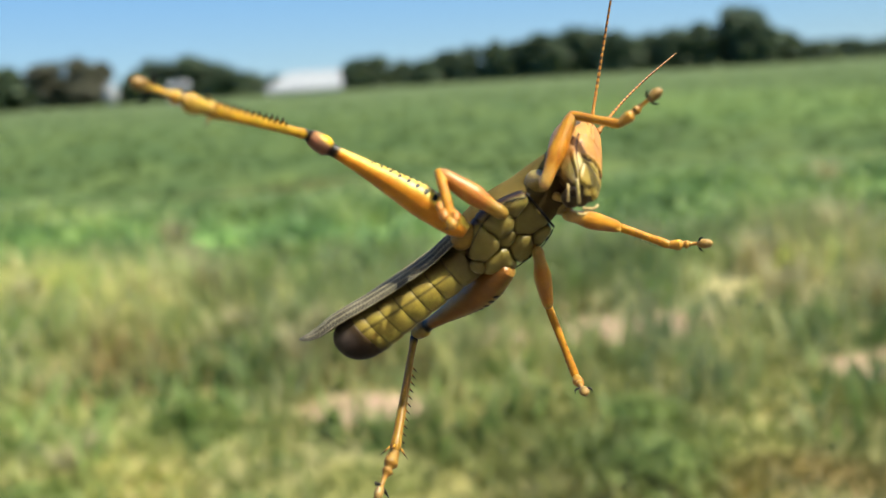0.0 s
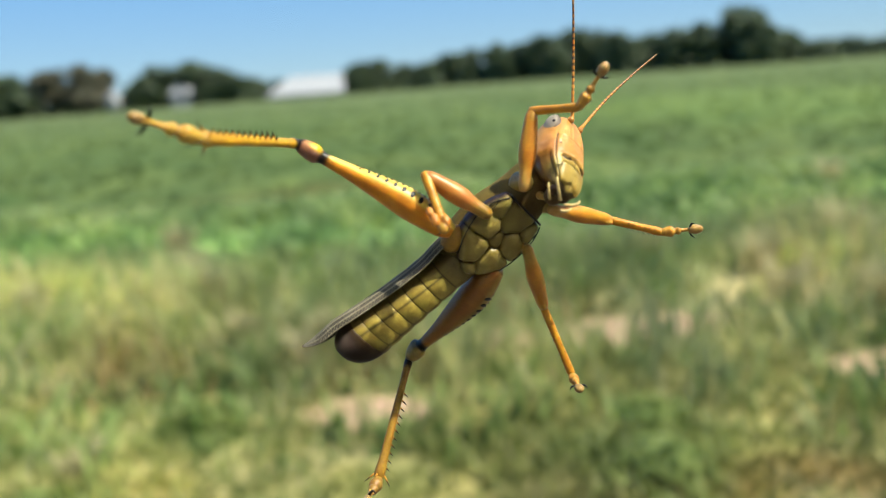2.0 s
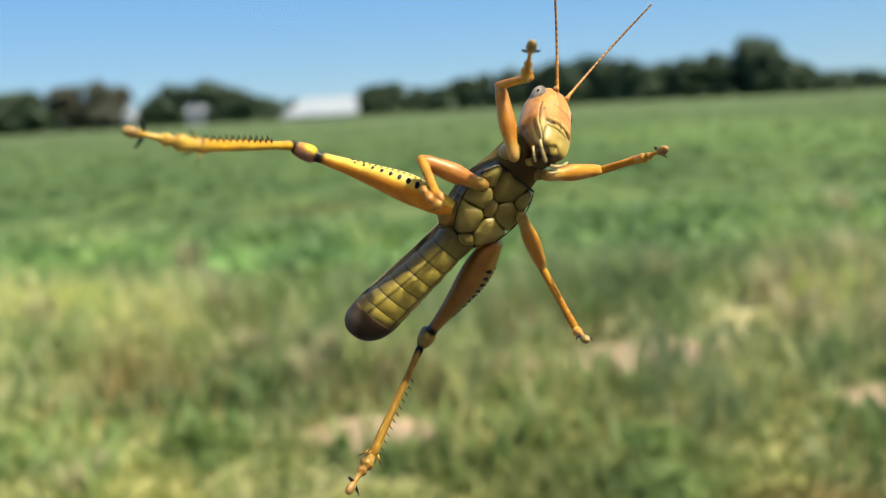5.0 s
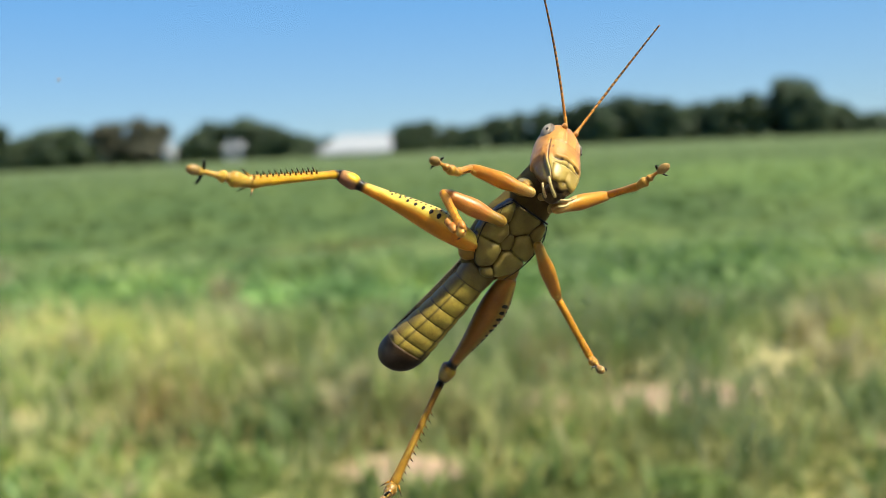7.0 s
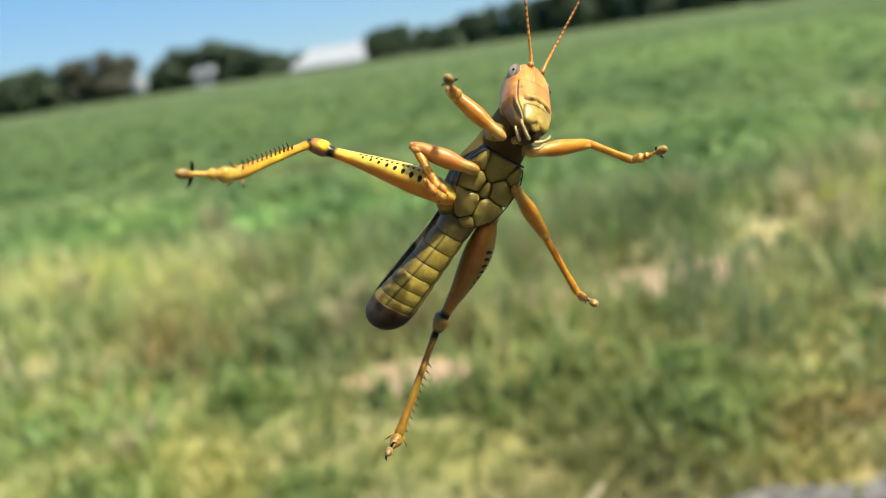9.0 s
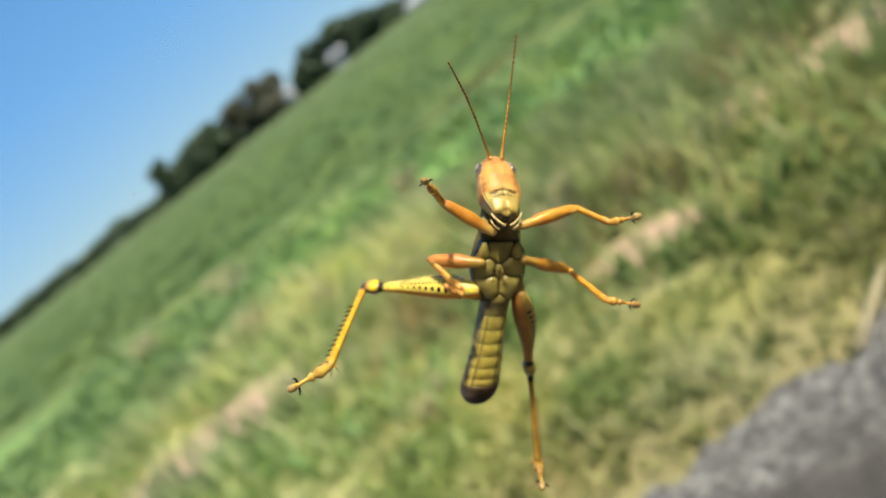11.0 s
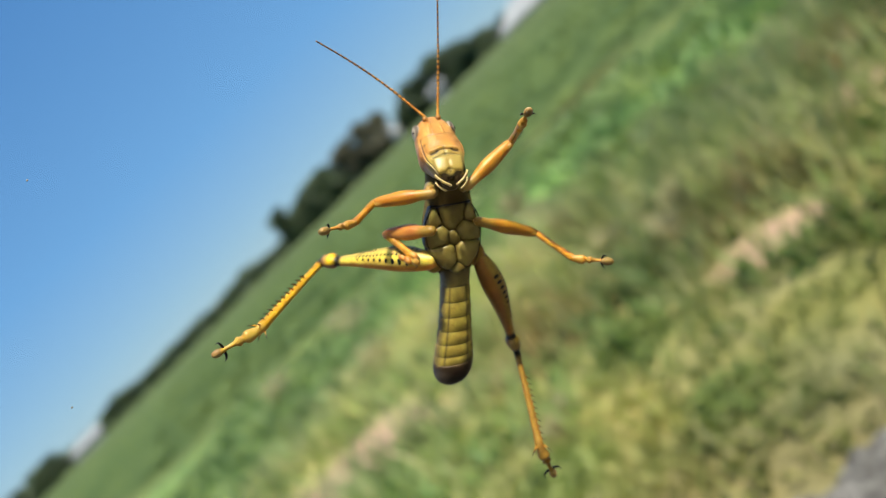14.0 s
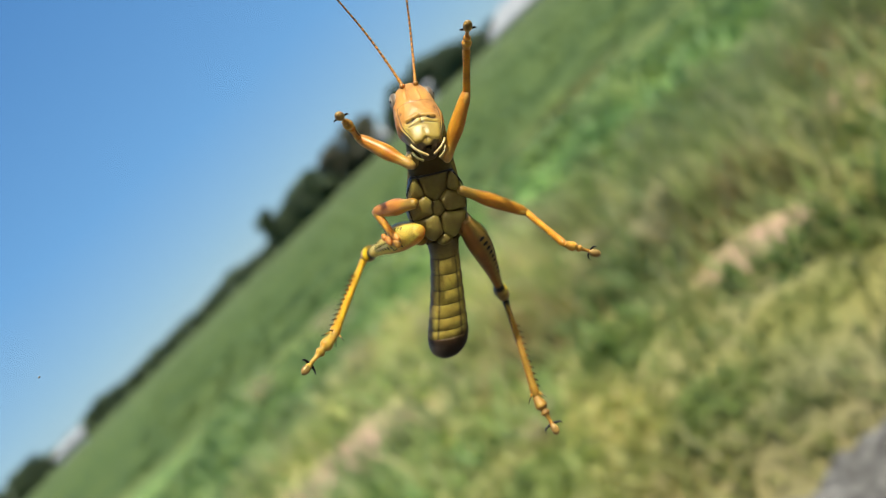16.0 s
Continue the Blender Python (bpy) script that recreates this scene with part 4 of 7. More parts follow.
def head_plate(name, s0, s1, a0, a1, rise, tint, parent, label="", notch=0.0, pinch=0.0, rim=0.3):
    """A slightly raised plate on the head between two heights and two angles, with rounded rims. pinch narrows its upper end."""
    bm = bmesh.new()
    layer = bm.verts.layers.float_color.new("tint")
    n, m = 22, 30
    grid = []
    for i in range(n + 1):
        row = []
        for k in range(m + 1):
            f, g = i / n, k / m
            mid = (a0 + a1) / 2
            half = (a1 - a0) / 2 * (1 - pinch * f) * (0.86 + 0.14 * math.sin(math.pi * min(1.0, 0.15 + f)))
            a = radians(mid + half * (2 * g - 1))
            low = s0 + notch * math.exp(-((g - 0.5) / 0.09) ** 2) * (1 - f)
            edge = min(f, 1 - f, g, 1 - g)
            out = -0.12 if edge == 0 else rise * (1 - (1 - min(1.0, edge / 0.16)) ** 2.5)
            groove = 0.10 * math.exp(-((g - 0.5) / 0.035) ** 2) * (notch > 0) * (f < 0.6)
            v = bm.verts.new(head_skin(low + (s1 - low) * f, a, out - groove) * MM)
            v[layer] = (*lerp3(tint(f, g), BROWN, rim * (1 - smooth(0.0, 0.06, edge))), 1.0)
            row.append(v)
        grid.append(row)
    for i in range(n):
        for k in range(m):
            bm.faces.new((grid[i][k], grid[i][k + 1], grid[i + 1][k + 1], grid[i + 1][k]))
    bmesh.ops.recalc_face_normals(bm, faces=bm.faces[:])
    return part(name, bm, SKIN, parent, label)


def face_relief(s, side):
    """Relief in millimetres and darkness of the face at height s and angle side from its middle line (degrees)."""
    a = abs(side)
    front = 1 - smooth(50, 62, a)
    dark = 0.0
    rise = 0.0
    suture = math.exp(-((s - 0.575 - 0.0004 * a) / 0.007) ** 2) * front
    dark += 0.5 * suture
    rise -= 0.04 * suture
    for k, w in ((11, 2.2), (17, 2.2)):
        rise += (0.09 if k == 11 else -0.04) * math.exp(-((a - k + 7 * smooth(0.75, 0.95, s) * 0.6) / w) ** 2) * smooth(0.56, 0.62, s)
    # drooping dashes beside the middle and the wrinkle that joins them
    line = 0.325 - 0.0011 * max(0.0, a - 16) + 0.012 * math.cos(radians(a) * 9)
    dash = math.exp(-((s - line) / (0.010 + 0.014 * smooth(14, 24, a) * (1 - smooth(28, 40, a)))) ** 2)
    dark += 0.95 * math.exp(-((s - line) / 0.017) ** 2) * smooth(10, 15, a) * (1 - smooth(34, 40, a)) + 0.65 * dash * (1 - smooth(17, 21, a))
    rise -= 0.14 * dash * (1 - smooth(36, 42, a))
    rise += 0.14 * math.exp(-((s - line - 0.035) / 0.022) ** 2) * (1 - smooth(30, 42, a))
    # lip shield and its border
    fold = math.exp(-((s - 0.255 - 0.012 * math.cos(radians(a) * 6)) / 0.012) ** 2) * (1 - smooth(34, 40, a))
    dark += 0.6 * fold
    rise -= 0.10 * fold
    middle = math.exp(-(a / 2.2) ** 2) * (0.03 < s < 0.40)
    dark += 0.4 * middle
    rise -= 0.10 * middle
    seam = math.exp(-((a - 54 + 6 * smooth(0.3, 0.05, s)) / 1.9) ** 2) * smooth(0.03, 0.08, s) * (1 - smooth(0.58, 0.64, s))
    dark += 0.92 * seam
    rise -= 0.12 * seam
    hollow = smooth(60, 72, a + 8 * smooth(0.34, 0.05, s)) * (1 - smooth(0.30, 0.40, s))
    rise -= 0.4 * hollow
    dark += 0.62 * hollow
    rise += 0.15 * math.exp(-((a - 70) / 14.0) ** 2 - ((s - 0.47) / 0.09) ** 2)
    spot = math.exp(-((a - 44) / 3.5) ** 2 - ((s - 0.48) / 0.02) ** 2)
    return rise - 0.05 * spot, min(1.0, dark + 0.8 * spot)


def build_head():
    bm = bmesh.new()
    layer = bm.verts.layers.float_color.new("tint")
    n, m = 170, 200
    grid = []
    for i in range(n + 1):
        s = i / n
        row = []
        for k in range(m):
            a = 2 * math.pi * k / m
            front = math.sin(a)
            side = math.degrees(math.atan2(math.cos(a), front))
            c = lerp3(YELLOW_FACE, ORANGE_FACE, smooth(0.28, 0.44, s + 0.0012 * abs(side)))
            c = lerp3(c, (0.36, 0.18, 0.04), 0.75 * smooth(0.2, -0.3, front))
            rise, dark = face_relief(s, side)
            c = lerp3(c, DARK, dark)
            c = lerp3(c, DARK, 0.95 * (1 - smooth(0.015, 0.05, s + 0.02 * math.cos(radians(side) * 5))))
            uneven = 0.05 * noise.noise((s * 14, side * 0.06, 4.0)) + 0.025 * noise.noise((s * 40, side * 0.2, 9.0))
            v = bm.verts.new(head_skin(s, a, rise + uneven * (front > -0.2)) * MM)
            v[layer] = (*mottled(c, v.co), 1.0)
            row.append(v)
        grid.append(row)
    for i in range(n):
        for k in range(m):
            bm.faces.new((grid[i][k], grid[i][(k + 1) % m], grid[i + 1][(k + 1) % m], grid[i + 1][k]))
    bm.faces.new(grid[0][::-1])
    bm.faces.new(grid[-1])
    bmesh.ops.recalc_face_normals(bm, faces=bm.faces[:])
    head = part("head", bm, SKIN, grasshopper, "orange and yellow head")
    turn = Matrix((HEAD_U, Vector((0, 1, 0)), -HEAD_N)).transposed()
    head_plate("upper_lip", 0.03, 0.235, 40, 140, 0.24, lambda f, g: YELLOW_FACE, head, "yellow notched upper lip", notch=0.035, rim=0.35)
    for s in (-1, 1):
        part("jaw", blob(bmesh.new(), face_point(0.02, s * 0.75, -1.7), (0.6, 0.65, 0.8), lerp3(BROWN, DARK, 0.3), turn, 16, 10), SKIN, head, "dark brown jaw")
        part("eye", blob(bmesh.new(), head_skin(0.80, radians(90 - s * 74), -0.28), (1.4, 0.7, 1.1), (0.5, 0.5, 0.5), turn, 28, 18), EYE, head, "grey banded eye")
        part("pupil", blob(bmesh.new(), head_skin(0.775, radians(90 - s * 66), 0.38), (0.2, 0.16, 0.2), BLACK, turn, 12, 8), SPINE_SKIN, head)
        part("antenna_socket", blob(bmesh.new(), (17.0, s * 0.91, 1.45), (0.42, 0.38, 0.42), ORANGE_FACE, None, 14, 8), SKIN, head)
        for a, b, r in (((10.9, s * 2.15, -7.0), (9.5, s * 0.5, -8.0), 0.2), ((9.9, s * 2.1, -6.6), (8.8, s * 1.1, -7.4), 0.16)):
            def joints(u, w):
                return lerp3((0.46, 0.36, 0.15), BROWN, 0.6 * math.exp(-((u - 0.45) / 0.05) ** 2))
            bm = rod(bmesh.new(), a, b, r * 0.8, r, joints, 10, 12, (0, s * 0.2, -0.2))
            blob(bm, b, (r * 1.02,) * 3, (0.46, 0.36, 0.15), None, 10, 8)
            part("palp", bm, SKIN, head, "cream feeler beside the mouth")
    part("lower_lip", blob(bmesh.new(), (9.6, 0, -5.9), (1.3, 1.15, 0.8), lerp3(BROWN, OLIVE, 0.15), None, 20, 12, 2.4), SKIN, head)
    # small spike between the front legs
    part("throat_spike", rod(bmesh.new(), (8.4, 0, -3.9), (8.6, 0, -5.6), 0.5, 0.14, CREAM, 10, 5), SKIN, grasshopper)


def seg(name, which, joint, bm, mat, label=""):
    ob = part(name, bm, mat, grasshopper, label)
    JOINTED[which, joint] = ob
    return ob


def foot(which, length, scale, tone, name):
    """Tarsus along x: three padded lobes, a thin last joint, two dark claws and an end pad."""
    L, k = length, scale * 1.12
    rows = [(0.0, -0.15, 0, 0, 0.45 * k, 0.45 * k), (0.12, L * 0.10, 0, 0, 0.6 * k, 0.58 * k), (0.27, L * 0.27, 0, -0.08, 0.74 * k, 0.66 * k), (0.36, L * 0.37, 0, 0, 0.4 * k, 0.4 * k), (0.45, L * 0.46, 0, -0.06, 0.58 * k, 0.5 * k),
            (0.54, L * 0.55, 0, 0, 0.3 * k, 0.3 * k), (0.75, L * 0.76, 0, 0.04, 0.25 * k, 0.25 * k), (0.9, L * 0.88, 0, 0, 0.4 * k, 0.4 * k), (1.0, L * 0.93, 0, 0, 0.25 * k, 0.25 * k)]

    def tint(u, a):
        return lerp3(tone, lerp3(tone, BROWN, 0.35), 0.6 * max(math.exp(-((u - q) / 0.03) ** 2) for q in (0.05, 0.37, 0.55)) + 0.4 * smooth(0.85, 1, u))
    tarsus = seg("tarsus", which, "tarsus", limb(rows, 40, 16, tint), LEG_SKIN)
    f = 0.72 if "hind" in which else 1.0
    pad = blob(bmesh.new(), (L * 0.95, 0, -0.05), (1.0 * k * f, 0.66 * k * f, 0.58 * k * f), lerp3(OLIVE, (0.42, 0.26, 0.09), 0.6), None, 18, 12)
    part("foot_pad", pad, LEG_SKIN, tarsus, "brownish round foot pad")
    for s in (-1, 1):
        bm = rod(bmesh.new(), (L * 0.80, s * 0.2 * k, 0.05), (L * 0.80 + 0.55 * k, s * 1.1 * k, -0.4 * k), 0.19 * k, 0.05, BLACK, 8, 8, (-0.1 * k, s * 0.3 * k, 0.15))
        part("claw", bm, SPINE_SKIN, tarsus)


def small_leg(which, femur, tibia, tarsus, thick, hip, side):
    """Fore or middle leg. Lengths in millimetres."""
    tone = lerp3(PALE_OLIVE, CREAM, 0.35) if hip[0] > 6 else lerp3(PALE_OLIVE, OLIVE, 0.3)
    wide = 1.55 if hip[0] > 6 else 1.25
    bm = rod(bmesh.new(), (hip[0] - 0.4, hip[1] * 0.55, hip[2] + 1.9), (hip[0] + 0.1, hip[1] * 0.93, hip[2] + 0.15), wide, 0.6, lambda u, a: lerp3(tone, BROWN, 0.6 * smooth(0.85, 1.0, u)), 20, 8)
    part("coxa", blob(bm, (hip[0] + 0.1, hip[1] * 0.94, hip[2] + 0.1), (0.6, 0.6, 0.6), lerp3(tone, AMBER, 0.4), None, 18, 12), SKIN, grasshopper)
    t = thick
    rows = [(0.0, -1.25, 0, 0, 0.12 * t, 0.12 * t), (0.03, -1.1, 0, 0, 0.42 * t, 0.42 * t), (0.07, -0.6, 0, 0, 0.68 * t, 0.68 * t), (0.14, femur * 0.1, 0, 0, 0.72 * t, 0.74 * t), (0.42, femur * 0.4, 0, 0.05, 1.04 * t, 1.06 * t), (0.75, femur * 0.75, 0, 0.02, 0.86 * t, 0.88 * t), (0.9, femur * 0.93, 0, 0, 0.70 * t, 0.74 * t), (1.0, femur + 0.35, 0, 0, 0.35 * t, 0.4 * t)]

    def tint(u, a):
        c = lerp3(ORANGE, AMBER, 0.5 + 0.5 * math.sin(a * 2 + 1))
        c = lerp3(c, (0.50, 0.20, 0.045), 0.7) if which == "mid_leg_right" else c
        c = lerp3(CREAM if hip[0] > 6 else lerp3(PALE_OLIVE, AMBER, 0.35), c, smooth(0.0, 0.25, u) if hip[0] > 6 else smooth(0.08, 0.26, u))
        return lerp3(c, MAUVE, 0.45 * smooth(0.86, 1.0, u))
    fem = seg("femur", which, "femur", limb(rows, 40, 24, tint), LEG_SKIN, "translucent orange femur")
    part("knee_cap", blob(bmesh.new(), (femur * 0.9, 0, -0.5 * t), (0.85, 0.42 * t, 0.42 * t), lerp3(AMBER, CREAM, 0.45), None, 16, 10), LEG_SKIN, fem)
    rows = [(0.0, -0.15, 0, 0, 0.5 * t, 0.5 * t), (0.15, tibia * 0.14, 0, 0, 0.52 * t, 0.52 * t), (0.6, tibia * 0.6, 0, 0, 0.46 * t, 0.46 * t), (0.93, tibia * 0.94, 0, 0, 0.52 * t, 0.54 * t), (1.0, tibia + 0.1, 0, 0, 0.4 * t, 0.4 * t)]
    shin = seg("tibia", which, "tibia", limb(rows, 30, 18, lambda u, a: lerp3(AMBER, ORANGE, 0.4 * smooth(0.6, 1, u))), LEG_SKIN)
    for i in range(6):
        x = tibia * (0.35 + 0.1 * i)
        for s in (-1, 1):
            part("spine", rod(bmesh.new(), (x, s * 0.34 * t, -0.34 * t), (x + 0.25, s * 0.52 * t, -0.58 * t), 0.06, 0.02, BLACK, 5, 2), SPINE_SKIN, shin)
    if tarsus:
        foot(which, tarsus, 0.82 * t, lerp3(AMBER, CREAM, 0.35), which)
    return shin


def hind_leg(which, femur, tibia, tarsus, hip, flip):
    """flip turns the marked face of the thigh to the other side."""
    part("coxa", blob(bmesh.new(), (hip[0], hip[1] * 0.84, hip[2] + 0.75), (1.75, 1.35, 1.4), lerp3(AMBER, OLIVE, 0.6), None, 22, 14), SKIN, grasshopper)
    F = femur
    rows = [(0.0, -0.8, 0, 0, 0.8, 0.8), (0.06, 0.4, 0, 0, 1.25, 1.25), (0.16, F * 0.14, 0.2 * flip, 0.1, 1.58, 1.75), (0.28, F * 0.27, 0.32 * flip, 0.15, 1.68, 1.95), (0.45, F * 0.45, 0.3 * flip, 0.1, 1.34, 1.62), (0.62, F * 0.63, 0.2 * flip, 0.05, 0.94, 1.1), (0.76, F * 0.78, 0.06 * flip, 0, 0.70, 0.78), (0.81, F * 0.84, 0, 0, 0.68, 0.76),
            (0.87, F * 0.885, 0, 0.12, 1.02, 1.25), (0.95, F * 0.97, 0, 0.05, 0.85, 0.95), (1.0, F + 0.3, 0, 0, 0.4, 0.45)]

    def tint(u, a):
        q = math.cos(a) * flip              # 1 on the marked edge
        low = -math.sin(a)                  # 1 facing the glass
        c = lerp3((0.58, 0.22, 0.012), (0.66, 0.50, 0.075), smooth(-0.1, 0.2, q))
        c = lerp3(c, (0.58, 0.45, 0.09), 0.8 * smooth(0.6, 0.9, q))
        if u > 0.81:
            c = lerp3(MAUVE, (0.66, 0.46, 0.01), smooth(-0.1, 0.35, q) * (1 - 0.85 * smooth(0.885, 0.925, u)))
        # body's shade on the left thigh and knee, mixed in as dark brown
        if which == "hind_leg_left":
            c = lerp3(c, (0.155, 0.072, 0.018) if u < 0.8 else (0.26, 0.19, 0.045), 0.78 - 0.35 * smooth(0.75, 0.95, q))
        c = lerp3(c, BLACK, math.exp(-((u - 0.80) / 0.028) ** 4))
        c = lerp3(c, BLACK, 0.95 * smooth(0.945, 0.965, u))
        return lerp3(c, BLACK, 0.8 * math.exp(-((u - 0.86) / 0.05) ** 2) * smooth(0.2, 0.7, -low))
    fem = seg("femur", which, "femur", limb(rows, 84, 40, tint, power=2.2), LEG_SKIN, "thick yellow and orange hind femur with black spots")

    def surface(u, ang, out=0.0):
        x, y, z, hy, hz = curve_at(rows, u)
        e = 2.0 / 2.2
        ca, sa = math.cos(ang), math.sin(ang)
        return Vector((x, y + math.copysign(abs(ca) ** e, ca) * (hy + out) * flip, z + math.copysign(abs(sa) ** e, sa) * (hz + out)))
    for i in range(9):
        u = 0.17 + 0.054 * i
        c = surface(u, radians(-70 + 2.0 * i), -0.03)
        r = 0.42 - 0.028 * i
        n = (surface(u, radians(-72), 0.3) - surface(u, radians(-72))).normalized()
        tx = (Vector((1, 0, 0)) - n * n.x).normalized()
        m = Matrix((tx, n.cross(tx), n)).transposed()
        part("spot", blob(bmesh.new(), c, (r * 0.8, r * 1.15, 0.07), BLACK, m, 12, 6), SPINE_SKIN, fem)
    for i in range(15):
        u = 0.15 + 0.034 * i
        part("edge_bar", rod(bmesh.new(), surface(u, radians(-36), -0.02), surface(u - 0.03, radians(14), 0.03), 0.15, 0.10, BLACK, 6, 3), SPINE_SKIN, fem)
    T = tibia
    rows_t = [(0.0, -0.2, 0, 0, 0.5, 0.55), (0.05, T * 0.05, 0, 0, 0.66, 0.68), (0.12, T * 0.12, 0, 0, 0.56, 0.58), (0.5, T * 0.5, 0, 0, 0.58, 0.62), (0.85, T * 0.86, 0, 0, 0.7, 0.74), (0.95, T * 0.96, 0, 0, 0.82, 0.82), (1.0, T + 0.15, 0, 0, 0.55, 0.55)]
    slim = 0.78 if which == "hind_leg_left" else 0.9
    rows_t = [(u, x, y, z, w * slim, h * slim) for u, x, y, z, w, h in rows_t]

    def shin_tint(u, a):
        c = lerp3(YELLOW, AMBER, 0.4 + 0.3 * math.sin(a))
        c = lerp3(c, ORANGE, 0.2 * smooth(0.3, 0.9, u))
        c = lerp3(c, CREAM, 0.5 * smooth(0.93, 0.98, u))
        # left shin: shade painted in as a brown mix over the yellow
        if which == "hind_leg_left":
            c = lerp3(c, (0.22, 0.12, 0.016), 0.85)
        return lerp3(c, BLACK, 1 - smooth(0.05, 0.085 if which == "hind_leg_right" else 0.12, u))
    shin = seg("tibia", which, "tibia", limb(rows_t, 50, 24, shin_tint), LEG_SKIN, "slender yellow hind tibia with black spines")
    for i in range(11):
        x = T * (0.28 + 0.06 * i)
        for k, z in ((0, 0.35), (1, -0.25)):
            part("spine", rod(bmesh.new(), (x + 0.3 * k, flip * 0.5 * slim, z * slim), (x + 0.3 * k + 0.36, flip * 1.0, z * 1.5), 0.14, 0.03, lambda u, a: lerp3(AMBER, BLACK, smooth(0.1, 0.45, u)), 6, 3), SPINE_SKIN, shin)
    for y, z, l in ((0.75, 0.5, 1.2), (0.75, -0.5, 1.35), (-0.75, 0.4, 1.5), (-0.75, -0.55, 1.2)):
        part("spur", rod(bmesh.new(), (T * 0.97, flip * y * 0.7, z * 0.7), (T * 0.97 + l * 0.75, flip * y * 1.7, z * 1.8), 0.14, 0.03, lambda u, a: lerp3(AMBER, BLACK, smooth(0.3, 0.6, u)), 6, 4), SPINE_SKIN, shin)
    # left foot gets a browner tone, with the leg's shade in it
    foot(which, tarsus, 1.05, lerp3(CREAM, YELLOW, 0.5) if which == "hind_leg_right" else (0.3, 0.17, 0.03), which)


def build_antenna(which):
    bm = bmesh.new()
    layer = bm.verts.layers.float_color.new("tint")

    def tint(u, a):
        ring = 0.5 + 0.5 * math.cos(u * 24 * 2 * math.pi)
        c = lerp3((0.50, 0.22, 0.03), (0.34, 0.17, 0.045), smooth(0.2, 1.0, u))
        return lerp3(c, DARK, 0.9 * smooth(0.45, 0.75, 1 - ring) * smooth(0.05, 0.3, u))
    rings = []
    for i in range(140):
        u = i / 139
        bead = 1 + 0.12 * math.cos(u * 24 * 2 * math.pi)
        r = (0.185 - 0.075 * u) * bead * (1.25 if u < 0.04 else 1.0)
        rings.append(((17.5 * u, 0.35 * math.sin(u * math.pi), 0.9 * math.sin(u * math.pi)), r, r))
    tube(bm, rings, 10, tint)
    ob = part("antenna", bm, SKIN, grasshopper, "thin ringed orange-brown antenna")
    JOINTED[which, ""] = ob


build_trunk_of_body()
build_abdomen()
build_head()
small_leg("fore_leg_right", 7.63, 6.17, 4.64, 0.95, (8.3, -2.7, -4.0), -1)
small_leg("fore_leg_left", 8.07, 5.94, 3.9, 0.95, (8.3, 2.7, -4.0), 1)
folded = small_leg("mid_leg_right", 7.12, 6.85, 0, 1.06, (2.98, -3.5, -4.0), -1)
small_leg("mid_leg_left", 10.4, 8.89, 4.67, 0.95, (2.98, 3.5, -4.0), 1)
hind_leg("hind_leg_right", 18.4, 16.92, 6.14, (-1.65, -3.53, -3.44), 1)
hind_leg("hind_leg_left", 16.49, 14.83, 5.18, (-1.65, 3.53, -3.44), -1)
bm = bmesh.new()
for s in (-1, 1):
    rod(bm, (6.7, s * 0.3, 0.0), (7.6, s * 0.8, -0.9), 0.14, 0.03, BLACK, 8, 6, (0.3, 0, 0.1))
part("claw", bm, SPINE_SKIN, folded)
for x, y, z, r in ((5.9, 0.5, -0.75, 0.62), (5.0, 0.65, -0.95, 0.5), (6.5, -0.55, -0.5, 0.55)):
    part("tarsus_lobe", blob(bmesh.new(), (x, y, z), (r * 1.35, r * 0.8, r * 0.75), lerp3(AMBER, (0.5, 0.2, 0.06), 0.5), None, 14, 10), LEG_SKIN, folded)
part("foot_pad", blob(bmesh.new(), (7.0, 0, -0.4), (0.8, 0.6, 0.5), lerp3(AMBER, CREAM, 0.4), None, 16, 10), LEG_SKIN, folded)
build_antenna("antenna_right")
build_antenna("antenna_left")


